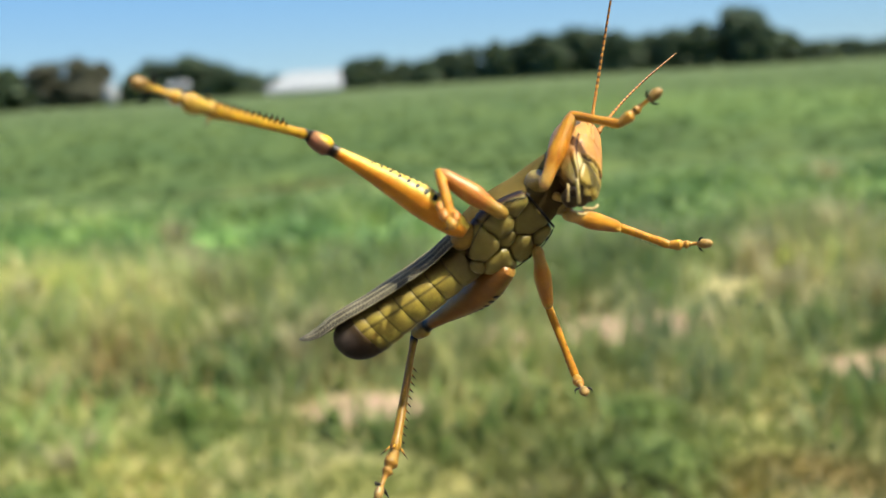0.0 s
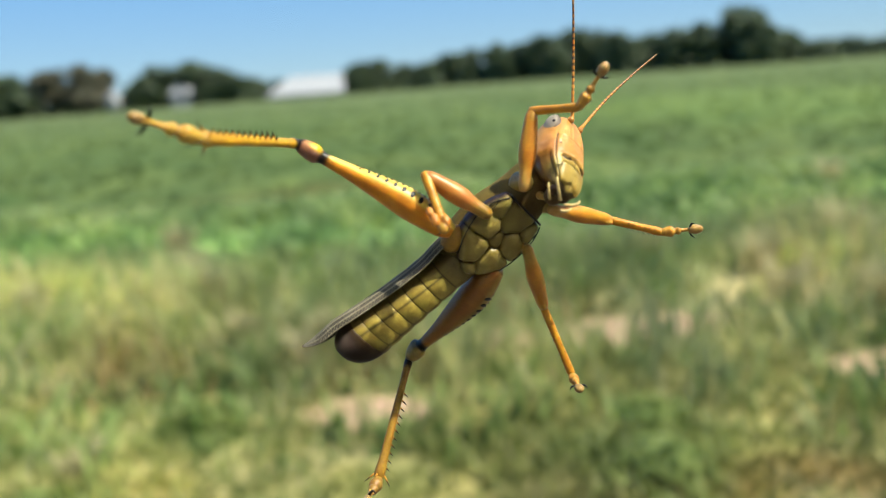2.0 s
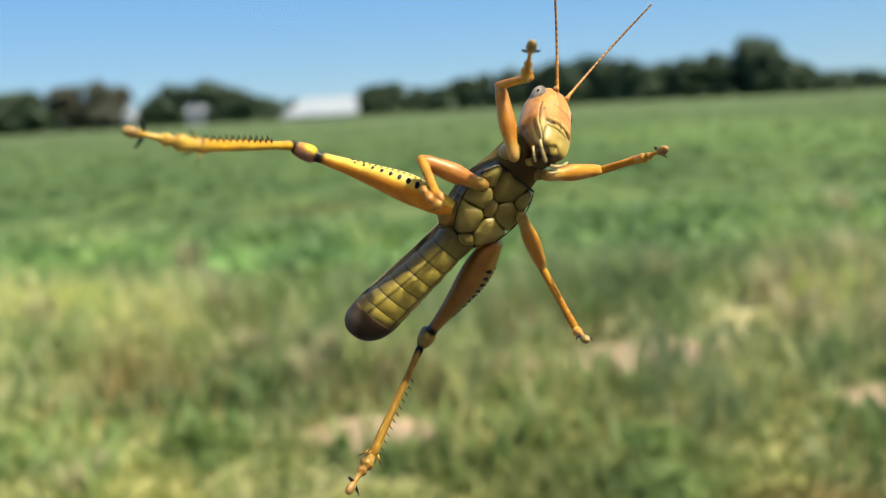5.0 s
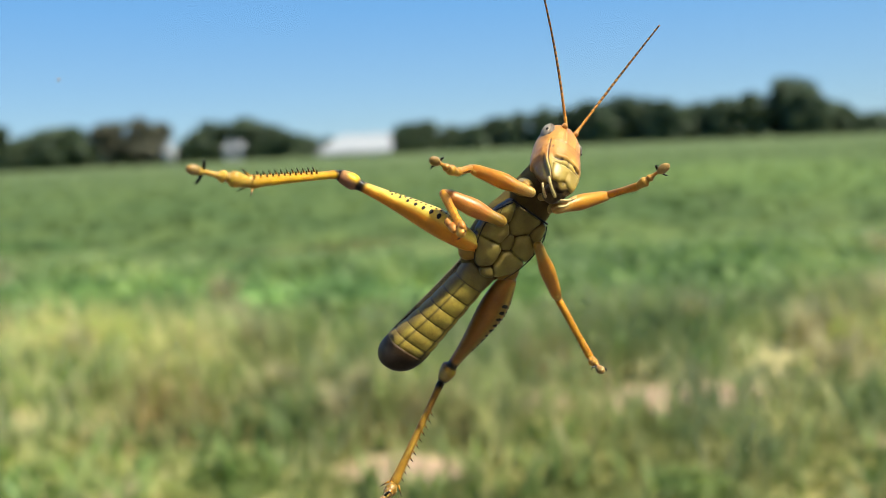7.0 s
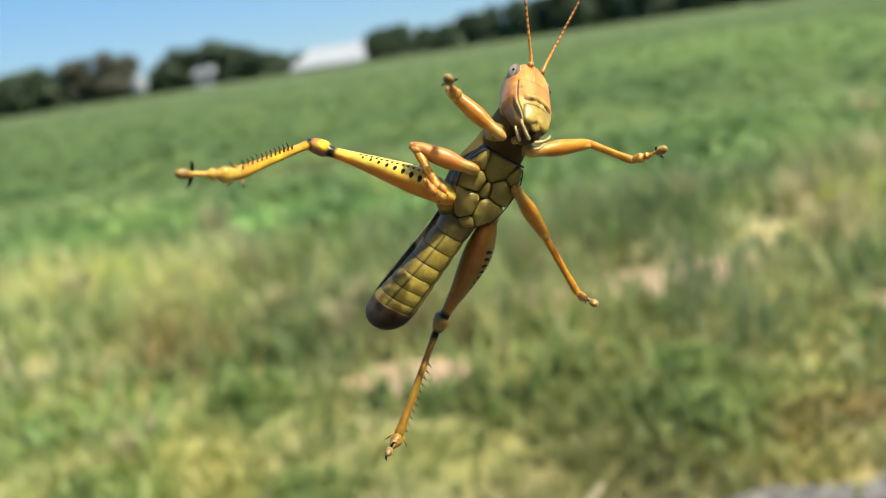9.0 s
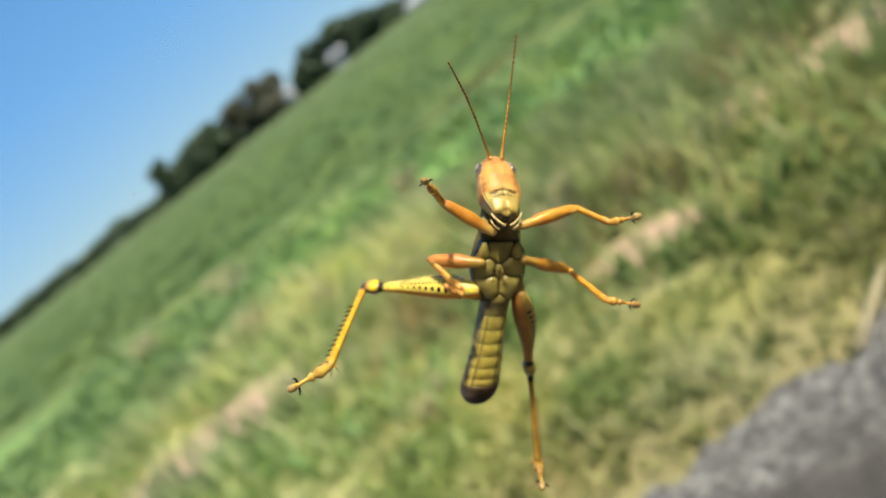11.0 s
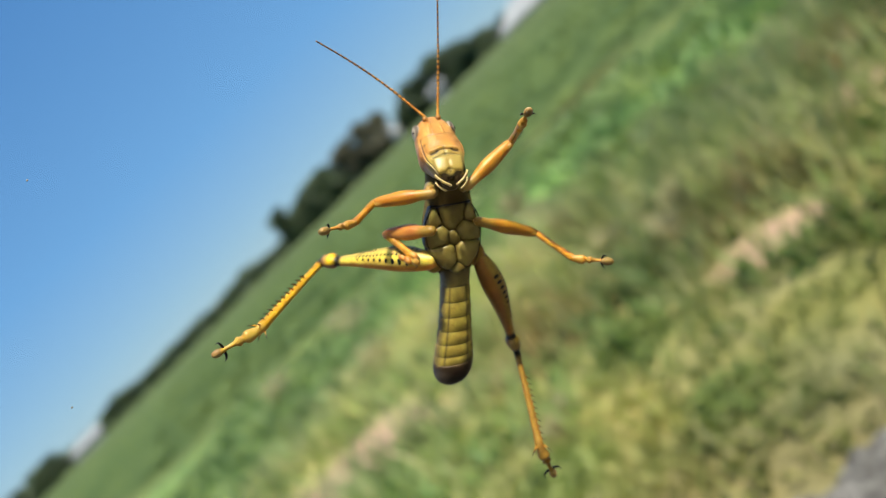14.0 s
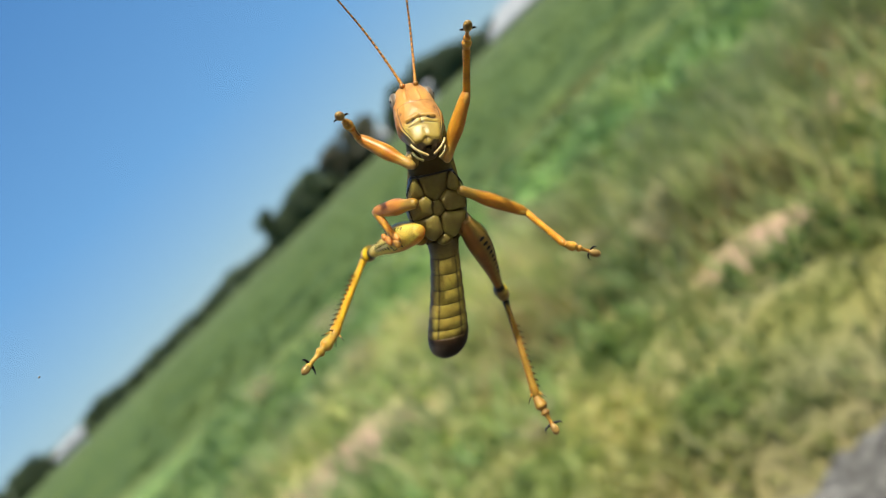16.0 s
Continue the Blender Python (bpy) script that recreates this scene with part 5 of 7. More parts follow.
def motions():
    walk(grasshopper, [
        (0, pose(0.00000, 0.00000, 1.25000, -68.71, -37.55, 3.67)), (0.5, pose(0.00000, 0.00000, 1.25000, -65.14, -39.69, 0.56)),
        (1, pose(0.00000, 0.00000, 1.25000, -69.99, -42.16, 2.04)), (1.5, pose(0.00000, 0.00000, 1.25000, -70.97, -40.84, 1.77)),
        (2, pose(0.00000, 0.00000, 1.25000, -70.11, -40.53, 2.79)), (2.5, pose(0.00000, 0.00000, 1.25000, -71.48, -39.81, 5.06)),
        (3, pose(0.00000, 0.00000, 1.25000, -71.62, -39.49, 5.07)), (5.5, pose(0.00000, 0.00000, 1.25000, -73.77, -49.22, 0.97)),
        (6, pose(0.00000, 0.00000, 1.25000, -71.23, -50.95, -1.26)), (6.5, pose(0.00000, 0.00000, 1.25000, -70.18, -52.98, -4.21)),
        (7, pose(0.00000, 0.00000, 1.25000, -71.21, -51.30, -1.59)), (7.5, pose(0.00000, 0.00000, 1.25000, -72.42, -50.01, -0.80)),
        (8, pose(0.00000, 0.00000, 1.25000, -73.69, -50.03, 2.27)), (10.3, pose(0.00000, 0.00000, 1.25000, -80.06, -52.08, 4.99)),
        (10.5, pose(0.00000, 0.00000, 1.25000, -81.74, -51.89, 5.24)), (11, pose(0.00000, 0.00000, 1.25000, -83.94, -51.43, 11.20)),
        (11.5, pose(0.00000, 0.00000, 1.25000, -77.84, -52.88, 11.19)), (12, pose(0.00000, 0.00000, 1.25000, -75.27, -53.11, 9.55)),
        (12.5, pose(0.00000, 0.00000, 1.25000, -74.06, -52.76, 8.38)), (13, pose(0.00000, 0.00000, 1.25000, -72.33, -52.40, 8.26)),
        (13.5, pose(0.00000, 0.00000, 1.25000, -73.39, -52.36, 10.76)), (14, pose(0.00000, 0.00000, 1.25000, -71.12, -52.06, 8.52)),
        (14.5, pose(0.00000, 0.00000, 1.25000, -73.78, -52.61, 10.25)), (15, pose(0.00000, 0.00000, 1.25000, -71.30, -53.37, 8.89)),
        (15.5, pose(0.00000, 0.00000, 1.25000, -72.16, -54.02, 7.68)), (16, pose(0.00000, 0.00000, 1.25000, -70.37, -56.48, 2.48)),
    ])
    walk(JOINTED["fore_leg_right", "femur"], [
        (0, pose(0.00870, -0.00267, -0.00427, -5.5, -27.3, -14.1)), (0.5, pose(0.00868, -0.00252, -0.00421, -4.3, -28.2, -10.8)),
        (1, pose(0.00842, -0.00260, -0.00435, -11.0, -27.9, -29.5)), (1.1, pose(0.00835, -0.00265, -0.00433, -15.0, -25.8, -46.5)),
        (1.2, pose(0.00827, -0.00271, -0.00431, -16.9, -21.9, -62.6)), (1.5, pose(0.00820, -0.00266, -0.00430, -15.7, -14.4, -60.6)),
        (1.7, pose(0.00840, -0.00280, -0.00422, -8.4, -29.1, -21.4)), (2, pose(0.00831, -0.00282, -0.00413, -11.4, -25.9, -31.9)),
        (2.1, pose(0.00828, -0.00314, -0.00414, -17.1, -21.7, -64.8)), (2.2, pose(0.00825, -0.00345, -0.00414, -16.9, -11.6, -94.7)),
        (2.3, pose(0.00814, -0.00323, -0.00413, -16.1, -17.3, -109.0)), (2.5, pose(0.00791, -0.00311, -0.00422, -16.6, -23.0, -108.4)),
        (3, pose(0.00802, -0.00278, -0.00430, -16.8, -25.8, -108.5)), (3.1, pose(0.00797, -0.00263, -0.00437, -18.5, -26.7, -71.6)),
        (3.2, pose(0.00792, -0.00248, -0.00444, -11.6, -18.4, -36.6)), (5.3, pose(0.00820, -0.00263, -0.00439, -17.7, -33.0, -51.8)),
        (5.5, pose(0.00824, -0.00281, -0.00422, -18.2, -27.8, -65.0)), (6, pose(0.00806, -0.00250, -0.00441, -17.5, -23.6, -100.1)),
        (6.5, pose(0.00791, -0.00243, -0.00461, -18.7, -33.1, -101.2)), (7, pose(0.00798, -0.00241, -0.00471, -18.8, -39.2, -108.8)),
        (7.5, pose(0.00796, -0.00255, -0.00449, -18.0, -34.6, -108.5)), (7.8, pose(0.00843, -0.00246, -0.00445, -16.4, -27.2, -112.3)),
        (8, pose(0.00794, -0.00250, -0.00442, -14.0, -19.1, -46.8)), (8.2, pose(0.00821, -0.00264, -0.00438, -17.9, -32.5, -53.6)),
        (10.3, pose(0.00794, -0.00229, -0.00441, -17.2, -13.0, -86.8)), (10.5, pose(0.00789, -0.00215, -0.00416, -10.6, 6.5, -39.4)),
        (11, pose(0.00788, -0.00186, -0.00444, -15.4, -11.8, -60.4)), (11.5, pose(0.00801, -0.00232, -0.00467, -18.3, -29.9, -61.3)),
        (12, pose(0.00817, -0.00240, -0.00466, -20.5, -37.9, -60.5)), (12.5, pose(0.00838, -0.00298, -0.00392, -18.7, -30.7, -63.3)),
        (13, pose(0.00830, -0.00296, -0.00395, -20.1, -34.8, -66.5)), (13.5, pose(0.00815, -0.00284, -0.00416, -20.8, -36.4, -70.7)),
        (14, pose(0.00799, -0.00290, -0.00420, -18.1, -26.3, -96.5)), (14.5, pose(0.00810, -0.00270, -0.00433, -14.3, -14.0, -51.8)),
        (15, pose(0.00809, -0.00274, -0.00432, -17.7, -19.3, -85.1)), (15.5, pose(0.00817, -0.00263, -0.00422, -11.1, 2.8, -41.5)),
        (16, pose(0.00823, -0.00283, -0.00404, -18.5, -34.0, -54.5)),
    ])
    walk(JOINTED["fore_leg_right", "tibia"], [
        (0, pose(0.01529, -0.00432, -0.00076, 9.9, 65.3, 22.9)), (0.5, pose(0.01531, -0.00379, -0.00060, 17.8, 62.6, 44.3)),
        (1, pose(0.01430, -0.00592, -0.00078, 18.7, 57.3, 51.8)), (1.1, pose(0.01308, -0.00763, -0.00101, -11.5, 60.9, -29.0)),
        (1.2, pose(0.01153, -0.00899, -0.00147, -16.8, 31.2, -67.4)), (1.5, pose(0.01182, -0.00910, -0.00241, -12.4, 16.8, -48.3)),
        (1.7, pose(0.01461, -0.00524, -0.00051, -2.4, 45.7, -7.4)), (2, pose(0.01416, -0.00646, -0.00079, 5.2, 56.2, 13.9)),
        (2.1, pose(0.01131, -0.00958, -0.00131, -18.4, 49.0, -58.8)), (2.2, pose(0.00763, -0.01093, -0.00260, -17.4, 16.6, -92.2)),
        (2.3, pose(0.00577, -0.01014, -0.00185, -20.4, 39.2, -124.0)), (2.5, pose(0.00567, -0.00981, -0.00122, -23.0, 44.6, -121.8)),
        (3, pose(0.00584, -0.00931, -0.00096, -23.9, 46.4, -121.4)), (3.1, pose(0.01012, -0.00910, -0.00094, -17.8, 37.4, -67.8)),
        (3.2, pose(0.01371, -0.00678, -0.00204, -9.1, 12.2, -33.6)), (5.3, pose(0.01215, -0.00765, -0.00024, 2.6, 69.1, 5.5)),
        (5.5, pose(0.01110, -0.00894, -0.00065, -12.9, 48.9, -39.5)), (6, pose(0.00683, -0.00937, -0.00136, -23.8, 45.2, -116.5)),
        (6.5, pose(0.00667, -0.00867, -0.00046, -31.8, 57.1, -111.9)), (7, pose(0.00608, -0.00798, 0.00009, -34.6, 60.1, -110.2)),
        (7.5, pose(0.00598, -0.00849, -0.00017, -52.8, 70.0, -121.6)), (7.8, pose(0.00586, -0.00873, -0.00098, -24.6, 48.6, -91.2)),
        (8, pose(0.01286, -0.00775, -0.00193, -12.3, 23.8, -46.3)), (8.2, pose(0.01203, -0.00782, -0.00028, -14.6, 58.7, -38.5)),
        (10.3, pose(0.00835, -0.00968, -0.00270, -48.5, 69.7, -110.8)), (10.5, pose(0.01372, -0.00695, -0.00502, -8.3, 29.0, -29.0)),
        (11, pose(0.01154, -0.00831, -0.00289, -13.1, 56.8, -35.7)), (11.5, pose(0.01118, -0.00809, -0.00088, -14.8, 51.5, -44.0)),
        (12, pose(0.01112, -0.00762, 0.00002, -18.0, 60.0, -47.3)), (12.5, pose(0.01134, -0.00887, -0.00000, -11.3, 68.7, -24.4)),
        (13, pose(0.01081, -0.00872, 0.00042, -11.8, 65.0, -27.5)), (13.5, pose(0.01018, -0.00864, 0.00038, -14.0, 71.0, -28.6)),
        (14, pose(0.00721, -0.00971, -0.00080, -30.1, 55.5, -107.4)), (14.5, pose(0.01268, -0.00852, -0.00249, -12.2, 30.5, -44.5)),
        (15, pose(0.00871, -0.00992, -0.00180, -24.8, 48.0, -96.7)), (15.5, pose(0.01386, -0.00768, -0.00460, -10.1, 11.4, -37.8)),
        (16, pose(0.01192, -0.00800, 0.00024, -7.5, 65.3, -17.4)),
    ])
    walk(JOINTED["fore_leg_right", "tarsus"], [
        (0, pose(0.01766, -0.00332, -0.00636, -0.9, 4.8, -2.9)), (0.5, pose(0.01734, -0.00181, -0.00606, 1.4, 2.4, 4.8)),
        (1, pose(0.01636, -0.00331, -0.00596, -0.8, 14.2, -2.7)), (1.1, pose(0.01571, -0.00909, -0.00639, -10.3, 32.5, -36.0)),
        (1.2, pose(0.01356, -0.01387, -0.00466, -20.0, 39.2, -79.1)), (1.5, pose(0.01577, -0.01352, -0.00421, -18.0, 31.8, -74.9)),
        (1.7, pose(0.01888, -0.00579, -0.00492, -8.2, 23.3, -29.2)), (2, pose(0.01748, -0.00564, -0.00591, -5.0, 1.5, -17.1)),
        (2.1, pose(0.01340, -0.01304, -0.00597, -13.9, 13.7, -56.7)), (2.2, pose(0.00740, -0.01687, -0.00437, -17.7, 19.4, -99.3)),
        (2.3, pose(0.00309, -0.01411, -0.00576, -16.2, 6.8, -107.4)), (2.5, pose(0.00335, -0.01354, -0.00555, -18.0, 22.6, -104.5)),
        (3, pose(0.00362, -0.01294, -0.00542, -20.4, 34.3, -101.0)), (3.1, pose(0.01198, -0.01365, -0.00470, -18.6, 37.1, -72.6)),
        (3.2, pose(0.01878, -0.01015, -0.00335, -12.5, 33.1, -44.8)), (5.3, pose(0.01434, -0.00744, -0.00599, -12.8, 32.9, -46.3)),
        (5.5, pose(0.01422, -0.01151, -0.00530, -23.6, 56.9, -68.6)), (6, pose(0.00489, -0.01327, -0.00575, -21.4, 38.9, -95.4)),
        (6.5, pose(0.00542, -0.01178, -0.00565, -20.4, 35.8, -92.2)), (7, pose(0.00501, -0.01087, -0.00526, -20.3, 35.2, -92.0)),
        (7.5, pose(0.00487, -0.01028, -0.00597, -19.7, 32.3, -94.2)), (7.8, pose(0.00578, -0.01280, -0.00561, -23.0, 44.9, -90.0)),
        (8, pose(0.01678, -0.01184, -0.00442, -18.1, 45.0, -61.7)), (8.2, pose(0.01453, -0.00981, -0.00555, -18.9, 48.5, -61.6)),
        (10.3, pose(0.00759, -0.01168, -0.00848, -18.1, 35.4, -71.6)), (10.5, pose(0.01845, -0.00957, -0.00800, -11.5, 40.9, -38.0)),
        (11, pose(0.01429, -0.01028, -0.00805, -12.8, 49.7, -38.8)), (11.5, pose(0.01394, -0.01076, -0.00571, -14.1, 57.7, -37.9)),
        (12, pose(0.01322, -0.00989, -0.00533, -15.4, 54.0, -44.2)), (12.5, pose(0.01338, -0.00979, -0.00574, -15.7, 54.3, -45.1)),
        (13, pose(0.01312, -0.00993, -0.00516, -13.0, 60.0, -33.4)), (13.5, pose(0.01193, -0.00960, -0.00544, -11.5, 59.1, -29.9)),
        (14, pose(0.00616, -0.01304, -0.00588, -17.9, 21.9, -89.3)), (14.5, pose(0.01648, -0.01225, -0.00562, -14.4, 54.9, -40.5)),
        (15, pose(0.00822, -0.01402, -0.00638, -16.7, 2.8, -87.7)), (15.5, pose(0.01870, -0.01142, -0.00583, -10.9, 12.0, -41.1)),
        (16, pose(0.01437, -0.00877, -0.00534, -9.9, 56.8, -26.6)),
    ])
    walk(JOINTED["fore_leg_left", "femur"], [
        (0, pose(0.00833, 0.00290, -0.00449, 15.9, -13.8, 63.2)), (0.5, pose(0.00818, 0.00305, -0.00426, 15.5, -3.7, 66.6)),
        (1, pose(0.00875, 0.00276, -0.00407, 13.0, -11.9, 46.0)), (1.5, pose(0.00859, 0.00285, -0.00428, 14.4, -10.5, 54.3)),
        (2, pose(0.00857, 0.00278, -0.00429, 15.3, -9.0, 61.7)), (2.5, pose(0.00843, 0.00275, -0.00426, 14.8, -5.6, 59.8)),
        (3, pose(0.00849, 0.00289, -0.00423, 15.2, -7.2, 61.9)), (5.5, pose(0.00894, 0.00335, -0.00362, 14.7, -23.2, 47.1)),
        (6, pose(0.00886, 0.00302, -0.00395, 9.9, -16.3, 31.0)), (6.5, pose(0.00940, 0.00310, -0.00353, 8.3, -14.1, 26.2)),
        (7, pose(0.00864, 0.00286, -0.00390, 15.7, -24.9, 50.9)), (7.25, pose(0.00847, 0.00287, -0.00404, 16.3, -18.1, 62.0)),
        (7.5, pose(0.00829, 0.00288, -0.00419, 16.5, -10.8, 72.1)), (8, pose(0.00821, 0.00273, -0.00434, 16.6, -11.2, 73.7)),
        (9.15, pose(0.00847, 0.00291, -0.00424, 14.7, -13.2, 54.8)), (10.3, pose(0.00873, 0.00309, -0.00414, 10.9, -13.7, 35.7)),
        (10.5, pose(0.00881, 0.00319, -0.00414, 11.2, -13.9, 37.2)), (10.75, pose(0.00864, 0.00336, -0.00414, 14.9, -12.5, 56.5)),
        (11, pose(0.00847, 0.00353, -0.00414, 16.6, -9.7, 75.6)), (11.25, pose(0.00785, 0.00285, -0.00388, 13.6, -0.5, 53.5)),
        (11.5, pose(0.00724, 0.00217, -0.00363, 8.6, 9.0, 31.1)), (12, pose(0.00770, 0.00175, -0.00515, 13.9, -18.0, 46.9)),
        (12.5, pose(0.00859, 0.00308, -0.00430, 13.9, -13.9, 49.5)), (13, pose(0.00811, 0.00263, -0.00454, 14.6, -13.8, 53.5)),
        (13.5, pose(0.00840, 0.00304, -0.00426, 14.1, -9.0, 53.5)), (14, pose(0.00850, 0.00307, -0.00420, 14.7, -11.0, 56.2)),
        (14.5, pose(0.00822, 0.00263, -0.00442, 15.7, -13.2, 61.6)), (15, pose(0.00839, 0.00291, -0.00424, 16.1, -8.1, 69.5)),
        (15.5, pose(0.00831, 0.00265, -0.00428, 16.7, -11.0, 74.9)), (16, pose(0.00825, 0.00266, -0.00414, 7.6, 2.2, 26.8)),
    ])
    walk(JOINTED["fore_leg_left", "tibia"], [
        (0, pose(0.01187, 0.00990, -0.00256, 15.0, 44.3, 49.6)), (0.5, pose(0.01139, 0.01046, -0.00373, 18.1, 40.1, 66.6)),
        (1, pose(0.01425, 0.00845, -0.00241, 2.3, 51.0, 6.5)), (1.5, pose(0.01322, 0.00931, -0.00281, 12.6, 18.2, 48.9)),
        (2, pose(0.01235, 0.00981, -0.00303, 13.9, 35.4, 49.8)), (2.5, pose(0.01247, 0.00970, -0.00347, 15.1, 36.9, 54.4)),
        (3, pose(0.01227, 0.00996, -0.00322, 15.1, 36.3, 54.9)), (5.5, pose(0.01402, 0.00882, -0.00042, 1.2, 47.3, 3.6)),
        (6, pose(0.01553, 0.00704, -0.00167, 4.0, 27.5, 13.8)), (6.5, pose(0.01651, 0.00659, -0.00155, -4.9, 33.6, -16.4)),
        (7, pose(0.01327, 0.00856, -0.00049, -0.3, 59.7, -0.8)), (7.25, pose(0.01208, 0.00966, -0.00152, 18.8, 45.7, 64.1)),
        (7.5, pose(0.01073, 0.01044, -0.00268, 17.2, 13.6, 92.0)), (8, pose(0.01043, 0.01032, -0.00277, 17.7, 19.1, 98.8)),
        (9.15, pose(0.01301, 0.00934, -0.00240, 20.9, 49.4, 68.9)), (10.3, pose(0.01511, 0.00768, -0.00222, 0.9, 59.3, 2.3)),
        (10.5, pose(0.01507, 0.00794, -0.00219, 2.0, 71.4, 4.1)), (10.75, pose(0.01300, 0.00996, -0.00239, 35.2, 69.3, 77.4)),
        (11, pose(0.01046, 0.01127, -0.00277, 26.6, 50.3, 106.1)), (11.25, pose(0.01262, 0.00930, -0.00381, 18.5, 63.3, 45.4)),
        (11.5, pose(0.01395, 0.00622, -0.00487, -2.2, 45.3, -6.7)), (12, pose(0.01287, 0.00728, -0.00269, 0.7, 55.6, 2.0)),
        (12.5, pose(0.01369, 0.00905, -0.00236, -3.1, 57.7, -8.1)), (13, pose(0.01275, 0.00890, -0.00262, 0.8, 54.6, 2.1)),
        (13.5, pose(0.01315, 0.00946, -0.00299, -3.9, 65.5, -9.0)), (14, pose(0.01292, 0.00967, -0.00266, -2.7, 64.2, -6.3)),
        (14.5, pose(0.01196, 0.00953, -0.00258, 0.6, 70.1, 1.3)), (15, pose(0.01120, 0.01040, -0.00310, -4.7, 71.8, -9.3)),
        (15.5, pose(0.01038, 0.01030, -0.00274, 3.0, 77.9, 5.1)), (16, pose(0.01542, 0.00628, -0.00444, 1.5, 23.7, 5.1)),
    ])
    walk(JOINTED["fore_leg_left", "tarsus"], [
        (0, pose(0.01464, 0.01314, -0.00672, 7.9, 28.2, 27.8)), (0.5, pose(0.01320, 0.01464, -0.00758, 12.9, 19.2, 50.3)),
        (1, pose(0.01796, 0.00888, -0.00701, 6.5, 0.8, 22.3)), (1.5, pose(0.01692, 0.01355, -0.00466, 0.1, 44.8, 0.2)),
        (2, pose(0.01550, 0.01353, -0.00649, 9.1, 20.6, 33.1)), (2.5, pose(0.01528, 0.01363, -0.00710, 10.7, 19.5, 39.7)),
        (3, pose(0.01506, 0.01393, -0.00679, 10.7, 24.5, 39.3)), (5.5, pose(0.01799, 0.00907, -0.00472, -4.1, 52.8, -11.6)),
        (6, pose(0.02060, 0.00829, -0.00439, -5.6, 46.9, -16.9)), (6.5, pose(0.02122, 0.00521, -0.00480, -7.1, 31.5, -24.6)),
        (7, pose(0.01625, 0.00852, -0.00559, 1.5, 26.1, 5.3)), (7.25, pose(0.01389, 0.01337, -0.00575, 7.8, 42.6, 24.7)),
        (7.5, pose(0.01053, 0.01618, -0.00407, 18.4, 53.6, 54.4)), (8, pose(0.00958, 0.01583, -0.00470, 19.0, 59.0, 51.0)),
        (9.15, pose(0.01440, 0.01293, -0.00689, 6.1, 37.3, 20.2)), (10.3, pose(0.01814, 0.00781, -0.00732, 1.3, 11.6, 4.6)),
        (10.5, pose(0.01696, 0.00807, -0.00782, 3.1, 0.9, 10.6)), (10.75, pose(0.01346, 0.01200, -0.00793, 11.2, 7.7, 42.1)),
        (11, pose(0.00942, 0.01489, -0.00732, 16.1, 12.2, 73.5)), (11.25, pose(0.01449, 0.01120, -0.00910, 10.5, 23.5, 38.6)),
        (11.5, pose(0.01810, 0.00573, -0.00909, -0.5, 26.2, -1.7)), (12, pose(0.01625, 0.00740, -0.00763, 0.9, 40.5, 3.0)),
        (12.5, pose(0.01683, 0.00860, -0.00738, -3.7, 55.2, -10.0)), (13, pose(0.01620, 0.00903, -0.00747, -2.0, 53.0, -5.5)),
        (13.5, pose(0.01559, 0.00907, -0.00839, 0.3, 50.5, 0.8)), (14, pose(0.01548, 0.00939, -0.00800, 2.3, 53.2, 6.4)),
        (14.5, pose(0.01398, 0.00957, -0.00817, 4.4, 47.7, 13.2)), (15, pose(0.01303, 0.01010, -0.00874, 6.9, 40.5, 22.2)),
        (15.5, pose(0.01162, 0.01041, -0.00854, 8.5, 34.1, 29.1)), (16, pose(0.02086, 0.00677, -0.00683, 0.8, 43.0, 2.5)),
    ])
